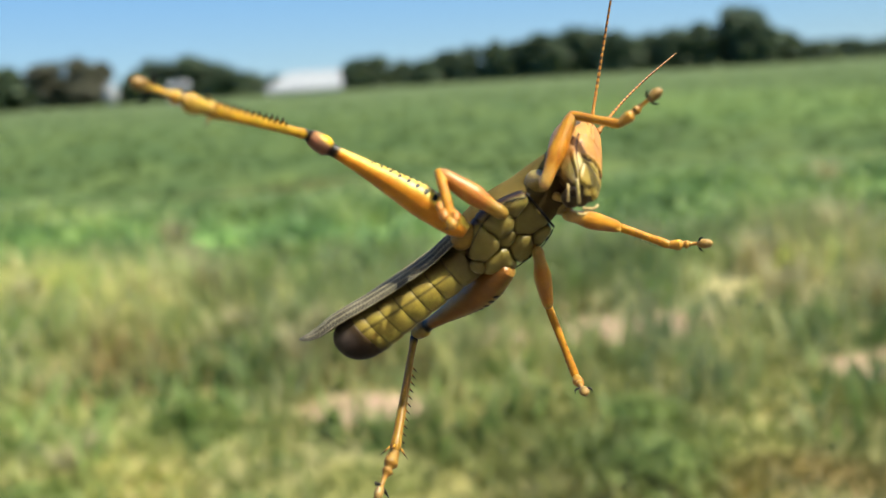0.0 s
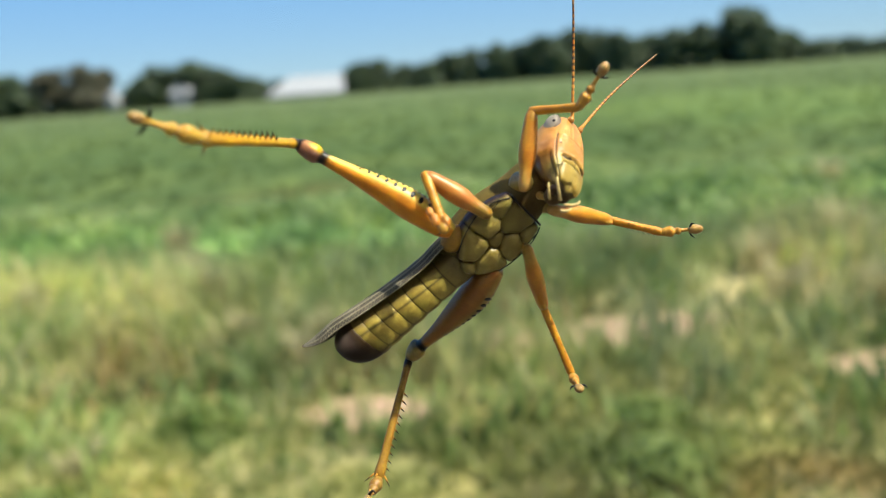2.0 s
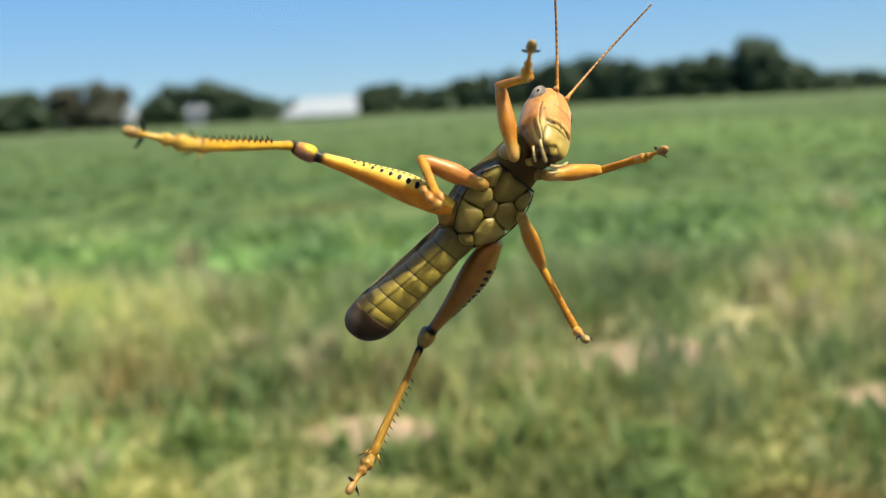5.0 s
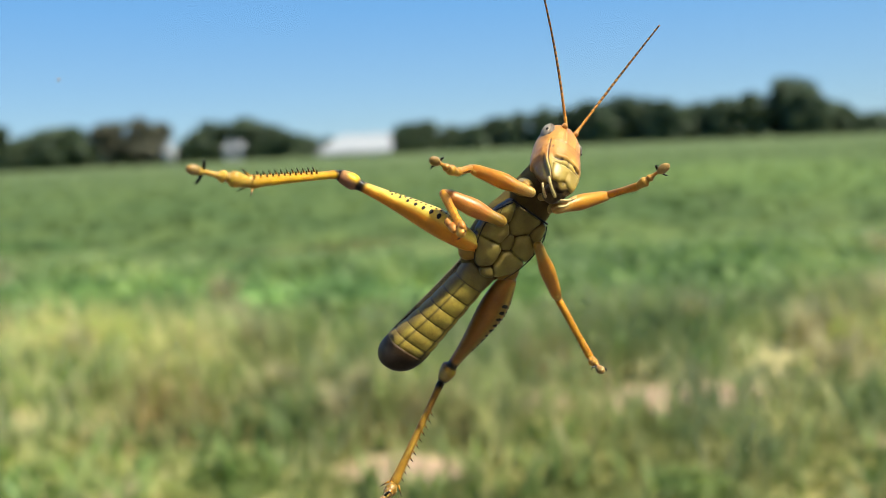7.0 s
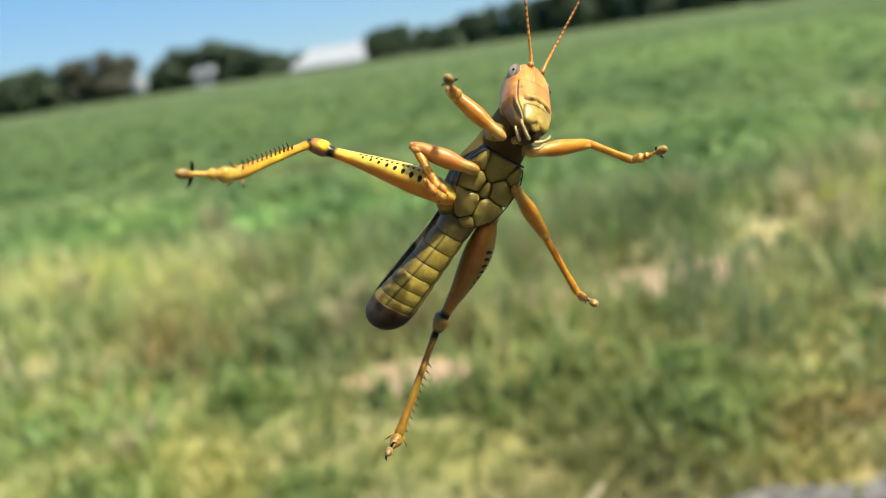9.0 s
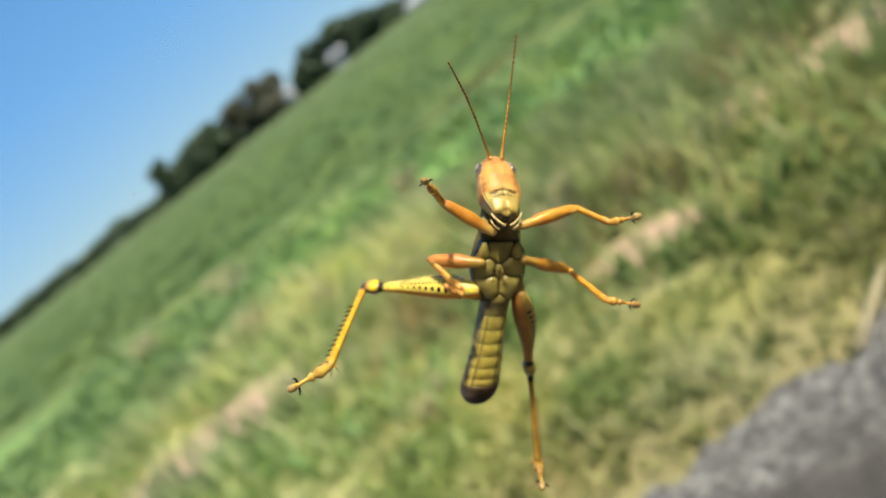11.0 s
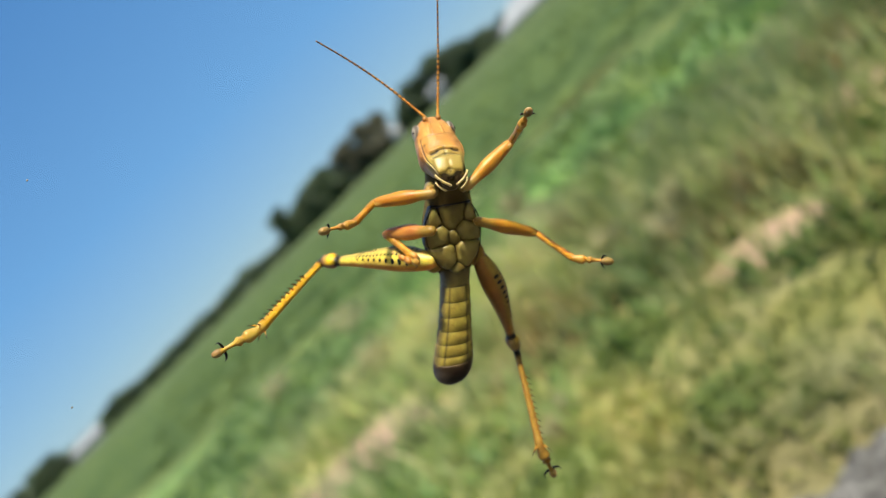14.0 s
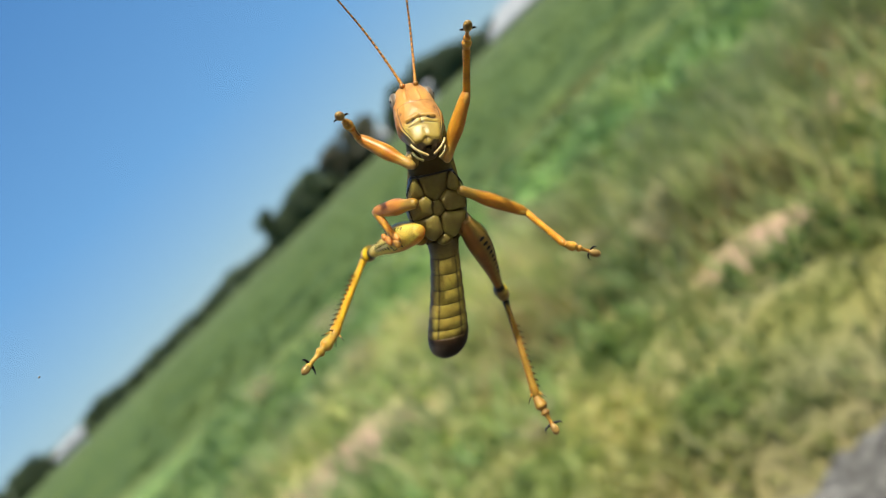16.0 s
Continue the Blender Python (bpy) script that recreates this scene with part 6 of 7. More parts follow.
    walk(JOINTED["mid_leg_right", "femur"], [
        (0, pose(0.00275, -0.00380, -0.00432, -17.0, -26.7, -108.1)), (0.5, pose(0.00291, -0.00384, -0.00427, -17.4, -29.1, -106.7)),
        (1, pose(0.00294, -0.00373, -0.00432, -16.7, -21.9, -106.2)), (1.5, pose(0.00289, -0.00386, -0.00434, -16.6, -20.6, -106.3)),
        (2, pose(0.00277, -0.00401, -0.00429, -17.1, -23.5, -104.2)), (2.5, pose(0.00293, -0.00399, -0.00427, -16.8, -22.7, -106.3)),
        (3, pose(0.00290, -0.00403, -0.00431, -16.7, -19.9, -105.0)), (5.5, pose(0.00299, -0.00309, -0.00428, -16.0, -4.4, -106.2)),
        (6, pose(0.00308, -0.00301, -0.00429, -16.4, -4.4, -100.9)), (6.5, pose(0.00319, -0.00274, -0.00424, -16.5, -1.8, -98.9)),
        (7, pose(0.00319, -0.00304, -0.00444, -16.6, -12.8, -100.5)), (7.5, pose(0.00315, -0.00319, -0.00453, -17.0, -21.5, -102.9)),
        (8, pose(0.00300, -0.00330, -0.00458, -17.0, -28.9, -109.8)), (10.3, pose(0.00303, -0.00351, -0.00427, -16.7, -0.5, -86.6)),
        (10.5, pose(0.00307, -0.00355, -0.00424, -16.7, 1.0, -86.4)), (11, pose(0.00301, -0.00337, -0.00450, -18.4, -26.9, -93.7)),
        (11.5, pose(0.00301, -0.00348, -0.00447, -20.4, -41.8, -102.1)), (12, pose(0.00295, -0.00349, -0.00447, -20.5, -43.3, -104.0)),
        (12.5, pose(0.00303, -0.00338, -0.00442, -20.1, -39.2, -100.1)), (13, pose(0.00309, -0.00347, -0.00443, -21.3, -43.2, -99.1)),
        (13.5, pose(0.00308, -0.00344, -0.00446, -21.9, -44.7, -97.8)), (14, pose(0.00305, -0.00346, -0.00437, -21.7, -44.6, -98.9)),
        (14.5, pose(0.00303, -0.00339, -0.00455, -21.9, -42.7, -93.4)), (15, pose(0.00309, -0.00341, -0.00440, -21.7, -43.7, -97.0)),
        (15.5, pose(0.00289, -0.00335, -0.00441, -20.3, -43.1, -104.8)), (16, pose(0.00296, -0.00345, -0.00455, -21.5, -49.3, -108.3)),
    ])
    walk(JOINTED["mid_leg_right", "tibia"], [
        (0, pose(0.00076, -0.00986, -0.00110, 43.3, 65.5, 139.5)), (0.5, pose(0.00112, -0.00981, -0.00080, 48.5, 67.5, 139.4)),
        (1, pose(0.00110, -0.01008, -0.00167, 30.1, 55.9, 128.3)), (1.5, pose(0.00101, -0.01028, -0.00183, 27.1, 52.1, 125.1)),
        (2, pose(0.00116, -0.01038, -0.00143, 31.3, 57.0, 126.6)), (2.5, pose(0.00108, -0.01032, -0.00151, 33.9, 59.3, 128.3)),
        (3, pose(0.00116, -0.01053, -0.00188, 34.6, 59.9, 129.5)), (5.5, pose(0.00102, -0.00986, -0.00373, 36.9, 61.6, 129.9)),
        (6, pose(0.00175, -0.00994, -0.00375, 36.2, 60.9, 123.9)), (6.5, pose(0.00210, -0.00972, -0.00403, 33.7, 59.0, 125.2)),
        (7, pose(0.00194, -0.00983, -0.00287, 39.5, 63.2, 123.4)), (7.5, pose(0.00167, -0.00961, -0.00193, 36.6, 61.2, 119.2)),
        (8, pose(0.00089, -0.00914, -0.00115, 33.6, 58.7, 118.2)), (10.3, pose(0.00346, -0.01061, -0.00420, 12.7, 4.9, 132.6)),
        (10.5, pose(0.00352, -0.01064, -0.00436, 13.7, -0.5, 125.8)), (11, pose(0.00259, -0.00969, -0.00128, 20.0, 41.3, 130.9)),
        (11.5, pose(0.00189, -0.00866, 0.00027, 30.4, 56.5, 130.0)), (12, pose(0.00169, -0.00851, 0.00040, 29.0, 55.9, 134.5)),
        (12.5, pose(0.00207, -0.00881, 0.00008, 24.6, 49.1, 128.4)), (13, pose(0.00227, -0.00859, 0.00044, 26.8, 52.1, 127.8)),
        (13.5, pose(0.00239, -0.00844, 0.00055, 26.0, 52.4, 133.2)), (14, pose(0.00226, -0.00847, 0.00062, 27.5, 53.9, 132.3)),
        (14.5, pose(0.00272, -0.00859, 0.00027, 18.6, 40.3, 135.8)), (15, pose(0.00246, -0.00851, 0.00051, 21.6, 47.2, 137.0)),
        (15.5, pose(0.00157, -0.00838, 0.00045, 27.4, 52.6, 126.7)), (16, pose(0.00150, -0.00785, 0.00083, 26.3, 58.4, 150.2)),
    ])
    walk(JOINTED["mid_leg_left", "femur"], [
        (0, pose(0.00293, 0.00405, -0.00442, 16.3, -18.8, 108.3)), (0.25, pose(0.00284, 0.00493, -0.00369, 16.9, -23.0, 105.0)),
        (0.5, pose(0.00275, 0.00582, -0.00295, 17.8, -27.0, 101.5)), (0.75, pose(0.00278, 0.00487, -0.00368, 17.1, -24.2, 104.7)),
        (1, pose(0.00281, 0.00392, -0.00441, 16.5, -21.4, 107.9)), (1.5, pose(0.00295, 0.00404, -0.00430, 15.9, -16.8, 110.1)),
        (2, pose(0.00299, 0.00414, -0.00439, 15.8, -15.6, 110.7)), (2.5, pose(0.00295, 0.00421, -0.00430, 16.0, -14.7, 108.6)),
        (3, pose(0.00294, 0.00428, -0.00429, 16.0, -14.7, 109.0)), (5.5, pose(0.00294, 0.00375, -0.00449, 16.8, -28.4, 110.6)),
        (6, pose(0.00301, 0.00387, -0.00444, 16.0, -24.6, 113.6)), (6.5, pose(0.00289, 0.00422, -0.00441, 15.5, -23.4, 116.3)),
        (7, pose(0.00310, 0.00377, -0.00439, 15.5, -24.5, 117.0)), (7.5, pose(0.00312, 0.00398, -0.00429, 15.6, -23.5, 115.3)),
        (8, pose(0.00307, 0.00377, -0.00435, 15.6, -22.2, 114.7)), (10.3, pose(0.00352, 0.00350, -0.00500, 16.7, -25.4, 108.9)),
        (10.5, pose(0.00344, 0.00330, -0.00504, 16.8, -27.5, 110.3)), (10.75, pose(0.00323, 0.00369, -0.00462, 16.8, -30.0, 111.7)),
        (11, pose(0.00302, 0.00409, -0.00421, 16.9, -32.5, 113.1)), (11.5, pose(0.00292, 0.00400, -0.00437, 16.1, -25.4, 113.5)),
        (12, pose(0.00288, 0.00395, -0.00432, 16.1, -24.2, 112.6)), (12.5, pose(0.00294, 0.00391, -0.00435, 16.0, -25.1, 113.9)),
        (13, pose(0.00292, 0.00400, -0.00433, 15.7, -22.3, 114.3)), (13.5, pose(0.00305, 0.00391, -0.00439, 15.7, -22.4, 114.7)),
        (14, pose(0.00307, 0.00390, -0.00442, 15.6, -21.6, 114.4)), (14.5, pose(0.00293, 0.00405, -0.00430, 15.8, -21.7, 113.5)),
        (15, pose(0.00290, 0.00391, -0.00444, 15.6, -20.8, 114.4)), (15.5, pose(0.00293, 0.00365, -0.00458, 15.1, -23.1, 118.3)),
        (16, pose(0.00290, 0.00383, -0.00436, 13.9, -17.6, 124.3)),
    ])
    walk(JOINTED["mid_leg_left", "tibia"], [
        (0, pose(-0.00016, 0.01340, -0.00106, 21.1, 38.7, 115.8)), (0.25, pose(0.00035, 0.01423, 0.00039, 34.6, 61.7, 99.9)),
        (0.5, pose(0.00089, 0.01499, 0.00182, 19.5, 76.1, 34.6)), (0.75, pose(0.00035, 0.01408, 0.00061, 31.5, 58.9, 97.1)),
        (1, pose(-0.00017, 0.01314, -0.00061, 19.9, 33.8, 111.7)), (1.5, pose(-0.00046, 0.01340, -0.00129, 18.5, 28.7, 114.4)),
        (2, pose(-0.00056, 0.01351, -0.00159, 18.7, 29.9, 115.3)), (2.5, pose(-0.00026, 0.01375, -0.00166, 18.4, 29.0, 116.3)),
        (3, pose(-0.00033, 0.01381, -0.00165, 18.3, 28.6, 115.9)), (5.5, pose(-0.00028, 0.01230, 0.00046, 18.4, 28.2, 113.9)),
        (6, pose(-0.00077, 0.01253, -0.00012, 17.8, 25.7, 114.8)), (6.5, pose(-0.00133, 0.01278, -0.00029, 16.8, 22.8, 119.7)),
        (7, pose(-0.00120, 0.01220, -0.00007, 17.7, 26.1, 117.0)), (7.5, pose(-0.00096, 0.01260, -0.00014, 17.4, 24.2, 116.7)),
        (8, pose(-0.00096, 0.01251, -0.00042, 17.3, 24.4, 117.9)), (10.3, pose(0.00049, 0.01235, -0.00056, 14.3, 7.6, 124.5)),
        (10.5, pose(0.00027, 0.01191, -0.00026, 14.2, 7.6, 125.0)), (10.75, pose(-0.00009, 0.01204, 0.00057, 19.1, 35.4, 123.8)),
        (11, pose(-0.00043, 0.01216, 0.00138, 38.8, 62.8, 121.3)), (11.5, pose(-0.00084, 0.01262, 0.00009, 49.3, 67.9, 129.3)),
        (12, pose(-0.00077, 0.01271, -0.00006, 57.9, 70.3, 140.3)), (12.5, pose(-0.00087, 0.01252, 0.00006, 63.0, 72.4, 130.8)),
        (13, pose(-0.00104, 0.01277, -0.00039, 64.6, 73.1, 129.0)), (13.5, pose(-0.00097, 0.01265, -0.00043, 60.0, 71.5, 131.2)),
        (14, pose(-0.00093, 0.01270, -0.00060, 58.8, 71.1, 131.3)), (14.5, pose(-0.00093, 0.01291, -0.00045, 60.3, 71.2, 135.3)),
        (15, pose(-0.00111, 0.01276, -0.00075, 52.1, 68.8, 132.8)), (15.5, pose(-0.00160, 0.01205, -0.00050, 36.8, 61.9, 134.7)),
        (16, pose(-0.00269, 0.01201, -0.00121, 43.0, 65.3, 138.2)),
    ])
    walk(JOINTED["mid_leg_left", "tarsus"], [
        (0, pose(-0.00318, 0.01965, -0.00663, -37.5, 66.4, -91.9)), (0.25, pose(-0.00036, 0.01834, -0.00735, -32.4, 71.9, -65.4)),
        (0.5, pose(0.00261, 0.01617, -0.00663, -14.5, 71.9, -28.8)), (0.75, pose(-0.00021, 0.01859, -0.00690, -27.3, 71.1, -56.2)),
        (1, pose(-0.00289, 0.01997, -0.00554, -32.8, 67.0, -76.9)), (1.5, pose(-0.00370, 0.02055, -0.00559, -34.9, 64.8, -89.2)),
        (2, pose(-0.00388, 0.02054, -0.00606, -37.8, 67.2, -90.2)), (2.5, pose(-0.00375, 0.02081, -0.00602, -37.0, 66.9, -88.8)),
        (3, pose(-0.00378, 0.02091, -0.00595, -36.8, 67.4, -86.8)), (5.5, pose(-0.00345, 0.01944, -0.00372, -41.5, 75.5, -74.7)),
        (6, pose(-0.00413, 0.01981, -0.00397, -40.6, 75.3, -73.7)), (6.5, pose(-0.00541, 0.01994, -0.00375, -37.7, 75.1, -68.6)),
        (7, pose(-0.00485, 0.01934, -0.00400, -42.7, 78.8, -68.3)), (7.5, pose(-0.00464, 0.01992, -0.00382, -42.4, 78.1, -69.8)),
        (8, pose(-0.00478, 0.01972, -0.00411, -52.3, 75.5, -93.7)), (10.3, pose(-0.00446, 0.01955, -0.00172, 15.8, 66.0, 36.2)),
        (10.5, pose(-0.00473, 0.01905, -0.00143, 16.2, 61.4, 41.1)), (10.75, pose(-0.00409, 0.01803, -0.00454, 19.5, 36.3, 80.5)),
        (11, pose(-0.00253, 0.01562, -0.00650, 16.6, 4.9, 98.3)), (11.5, pose(-0.00295, 0.01520, -0.00814, 16.7, 10.9, 104.1)),
        (12, pose(-0.00307, 0.01463, -0.00842, 17.0, 13.4, 101.9)), (12.5, pose(-0.00263, 0.01455, -0.00840, 17.3, 16.4, 103.4)),
        (13, pose(-0.00267, 0.01478, -0.00889, 17.4, 17.2, 102.4)), (13.5, pose(-0.00283, 0.01477, -0.00886, 17.8, 20.4, 100.3)),
        (14, pose(-0.00284, 0.01486, -0.00901, 18.0, 21.8, 98.8)), (14.5, pose(-0.00296, 0.01492, -0.00886, 17.4, 17.3, 101.7)),
        (15, pose(-0.00329, 0.01512, -0.00903, 18.0, 22.5, 103.2)), (15.5, pose(-0.00454, 0.01503, -0.00835, 17.9, 22.5, 105.9)),
        (16, pose(-0.00546, 0.01449, -0.00930, 14.5, -2.1, 120.3)),
    ])
    walk(JOINTED["hind_leg_right", "femur"], [
        (0, pose(-0.00142, -0.00444, -0.00301, 25.0, -25.5, -109.3)), (0.5, pose(-0.00116, -0.00418, -0.00294, 25.0, -31.0, -110.1)),
        (1, pose(-0.00100, -0.00339, -0.00369, 25.0, -34.1, -112.5)), (1.5, pose(-0.00123, -0.00366, -0.00336, 25.0, -29.8, -111.2)),
        (2, pose(-0.00143, -0.00476, -0.00286, 25.0, -24.2, -107.0)), (2.5, pose(-0.00127, -0.00424, -0.00300, 25.0, -28.0, -107.3)),
        (3, pose(-0.00151, -0.00527, -0.00290, 25.0, -20.7, -108.0)), (5.5, pose(-0.00132, -0.00386, -0.00326, 11.9, -19.6, -109.5)),
        (6, pose(-0.00111, -0.00373, -0.00327, 11.5, -23.4, -107.2)), (6.5, pose(-0.00080, -0.00302, -0.00371, 11.1, -27.1, -105.1)),
        (7, pose(-0.00101, -0.00340, -0.00341, 10.7, -21.4, -100.3)), (7.5, pose(-0.00098, -0.00375, -0.00326, 10.4, -22.8, -104.1)),
        (8, pose(-0.00087, -0.00341, -0.00360, 10.0, -29.2, -109.7)), (10.3, pose(-0.00159, -0.00325, -0.00353, -8.0, -22.2, -93.2)),
        (10.5, pose(-0.00141, -0.00312, -0.00365, -9.7, -26.2, -99.4)), (11, pose(-0.00141, -0.00336, -0.00360, -14.0, -30.7, -99.0)),
        (11.5, pose(-0.00125, -0.00349, -0.00377, -14.0, -38.1, -95.9)), (12, pose(-0.00160, -0.00453, -0.00264, -14.0, -25.0, -103.1)),
        (12.5, pose(-0.00105, -0.00306, -0.00382, -14.0, -39.0, -103.8)), (13, pose(-0.00157, -0.00417, -0.00271, -14.0, -30.0, -100.2)),
        (13.5, pose(-0.00137, -0.00329, -0.00383, -14.0, -41.9, -89.9)), (14, pose(-0.00136, -0.00344, -0.00349, -14.0, -40.5, -93.6)),
        (14.5, pose(-0.00129, -0.00335, -0.00382, -14.0, -46.5, -99.3)), (15, pose(-0.00121, -0.00325, -0.00418, -14.0, -53.1, -98.2)),
        (15.5, pose(-0.00129, -0.00332, -0.00398, -14.0, -51.6, -123.8)), (16, pose(-0.00069, -0.00343, -0.00511, -14.0, -57.7, -133.3)),
    ])
    walk(JOINTED["hind_leg_right", "tibia"], [
        (0, pose(-0.00693, -0.02016, 0.00496, -0.0, 43.1, -104.4)), (0.5, pose(-0.00658, -0.01902, 0.00655, 0.0, 47.6, -105.7)),
        (1, pose(-0.00681, -0.01742, 0.00658, 0.0, 58.3, -112.0)), (1.5, pose(-0.00699, -0.01854, 0.00577, 0.0, 59.1, -113.5)),
        (2, pose(-0.00635, -0.02089, 0.00472, 0.0, 48.2, -108.3)), (2.5, pose(-0.00610, -0.01979, 0.00565, 0.0, 51.5, -114.6)),
        (3, pose(-0.00687, -0.02176, 0.00365, -0.0, 44.9, -106.6)), (5.5, pose(-0.00711, -0.02023, 0.00290, 0.0, 52.7, -111.6)),
        (6, pose(-0.00611, -0.01986, 0.00404, 0.0, 54.5, -111.8)), (6.5, pose(-0.00505, -0.01879, 0.00465, -0.0, 62.2, -113.3)),
        (7, pose(-0.00406, -0.02025, 0.00330, 0.0, 51.6, -111.5)), (7.5, pose(-0.00513, -0.02020, 0.00386, 0.0, 56.6, -114.8)),
        (8, pose(-0.00627, -0.01850, 0.00536, 0.0, 57.9, -114.4)), (10.3, pose(-0.00253, -0.02027, 0.00340, 0.0, 58.5, -116.1)),
        (10.5, pose(-0.00409, -0.01937, 0.00445, 0.0, 65.0, -127.1)), (11, pose(-0.00388, -0.01896, 0.00579, 0.0, 59.0, -138.1)),
        (11.5, pose(-0.00272, -0.01787, 0.00755, 0.0, 56.1, -124.2)), (12, pose(-0.00540, -0.02083, 0.00517, 0.0, 48.9, -104.1)),
        (12.5, pose(-0.00445, -0.01691, 0.00774, 0.0, 59.2, -112.9)), (13, pose(-0.00439, -0.01990, 0.00652, 0.0, 49.6, -104.1)),
        (13.5, pose(-0.00136, -0.01695, 0.00845, 0.0, 50.9, -118.5)), (14, pose(-0.00225, -0.01740, 0.00845, -0.0, 50.3, -111.7)),
        (14.5, pose(-0.00332, -0.01583, 0.00951, -0.0, 56.6, -121.1)), (15, pose(-0.00278, -0.01415, 0.01051, 0.0, 56.5, -122.3)),
        (15.5, pose(-0.00764, -0.01281, 0.01041, 0.0, 60.7, -119.4)), (16, pose(-0.00741, -0.01056, 0.01036, 0.0, 60.6, -126.9)),
    ])
    walk(JOINTED["hind_leg_right", "tarsus"], [
        (0, pose(-0.01000, -0.03211, -0.00661, 0.0, 12.6, -110.4)), (0.5, pose(-0.00966, -0.02999, -0.00594, 0.0, 15.9, -106.8)),
        (1, pose(-0.01014, -0.02567, -0.00782, 0.0, 19.3, -109.2)), (1.5, pose(-0.01045, -0.02651, -0.00874, 0.0, 17.9, -111.2)),
        (2, pose(-0.00988, -0.03158, -0.00789, 0.0, 13.6, -109.0)), (2.5, pose(-0.01048, -0.02935, -0.00757, -0.0, 14.9, -108.0)),
        (3, pose(-0.01029, -0.03324, -0.00829, -0.0, 6.4, -108.1)), (5.5, pose(-0.01088, -0.02975, -0.01055, 0.0, 19.9, -111.2)),
        (6, pose(-0.00976, -0.02899, -0.00973, 0.0, 25.1, -104.1)), (6.5, pose(-0.00818, -0.02604, -0.01031, 0.0, 25.3, -104.3)),
        (7, pose(-0.00791, -0.03002, -0.00997, -0.0, 21.0, -104.6)), (7.5, pose(-0.00903, -0.02866, -0.01025, 0.0, 23.3, -102.8)),
        (8, pose(-0.00998, -0.02669, -0.00898, 0.0, 24.6, -104.1)), (10.3, pose(-0.00642, -0.02821, -0.01102, 0.0, 22.8, -112.0)),
        (10.5, pose(-0.00842, -0.02508, -0.01088, -0.0, 27.3, -109.0)), (11, pose(-0.01038, -0.02478, -0.00871, 0.0, 27.9, -107.8)),
        (11.5, pose(-0.00803, -0.02567, -0.00651, -0.0, 16.1, -110.8)), (12, pose(-0.00811, -0.03159, -0.00756, 0.0, 0.2, -109.4)),
        (12.5, pose(-0.00783, -0.02490, -0.00679, 0.0, 8.9, -116.8)), (13, pose(-0.00706, -0.03052, -0.00634, 0.0, 2.9, -111.5)),
        (13.5, pose(-0.00645, -0.02635, -0.00468, 0.0, 13.8, -108.6)), (14, pose(-0.00625, -0.02745, -0.00457, 0.0, 12.5, -105.6)),
        (14.5, pose(-0.00814, -0.02380, -0.00463, 0.0, 19.2, -109.9)), (15, pose(-0.00778, -0.02206, -0.00362, 0.0, 23.0, -110.8)),
        (15.5, pose(-0.01172, -0.02003, -0.00436, 0.0, 24.0, -110.7)), (16, pose(-0.01242, -0.01723, -0.00444, 0.0, 36.8, -116.1)),
    ])
    walk(JOINTED["hind_leg_left", "femur"], [
        (0, pose(-0.00108, 0.00283, -0.00450, 0.0, -30.2, 161.9)), (0.5, pose(-0.00125, 0.00295, -0.00438, 0.0, -26.5, 164.7)),
        (1, pose(-0.00147, 0.00305, -0.00461, -0.0, -26.6, 166.1)), (1.5, pose(-0.00136, 0.00314, -0.00403, 0.0, -22.0, 167.0)),
        (2, pose(-0.00145, 0.00327, -0.00385, -0.0, -18.3, 166.1)), (2.5, pose(-0.00132, 0.00320, -0.00387, 0.0, -18.6, 165.1)),
        (3, pose(-0.00119, 0.00317, -0.00388, 0.0, -18.3, 164.5)), (5.5, pose(-0.00221, 0.00356, -0.00347, 0.0, -13.1, 169.2)),
        (6, pose(-0.00282, 0.00354, -0.00325, 0.0, -11.7, 170.1)), (6.5, pose(-0.00288, 0.00366, -0.00311, 0.0, -9.7, 171.2)),
        (7, pose(-0.00264, 0.00357, -0.00336, 0.0, -10.1, 171.8)), (7.5, pose(-0.00246, 0.00344, -0.00330, 0.0, -7.6, 171.2)),
        (8, pose(-0.00246, 0.00347, -0.00323, 0.0, -8.9, 168.7)), (10.3, pose(-0.00222, 0.00323, -0.00382, -0.0, -15.5, 169.2)),
        (10.5, pose(-0.00194, 0.00338, -0.00380, 0.0, -16.0, 169.6)), (11, pose(-0.00246, 0.00337, -0.00349, 0.0, -17.4, 166.3)),
        (11.5, pose(-0.00225, 0.00341, -0.00340, 0.0, -10.7, 166.7)), (12, pose(-0.00234, 0.00337, -0.00336, 0.0, -9.8, 166.2)),
        (12.25, pose(-0.00283, 0.00347, -0.00311, 0.0, -12.0, 165.3)), (12.5, pose(-0.00332, 0.00358, -0.00286, -0.0, -14.2, 164.3)),
        (13, pose(-0.00255, 0.00372, -0.00313, -0.0, -12.2, 164.8)), (13.5, pose(-0.00260, 0.00368, -0.00314, 0.0, -12.7, 164.2)),
        (14, pose(-0.00268, 0.00375, -0.00310, 0.0, -11.1, 163.8)), (14.5, pose(-0.00253, 0.00370, -0.00314, 0.0, -13.1, 163.5)),
        (14.75, pose(-0.00260, 0.00373, -0.00317, 0.0, -10.6, 164.5)), (15, pose(-0.00268, 0.00376, -0.00320, 0.0, -8.1, 165.6)),
        (15.5, pose(-0.00176, 0.00354, -0.00349, 0.0, -31.7, 151.5)), (16, pose(-0.00143, 0.00327, -0.00383, 0.0, -22.9, 163.0)),
    ])
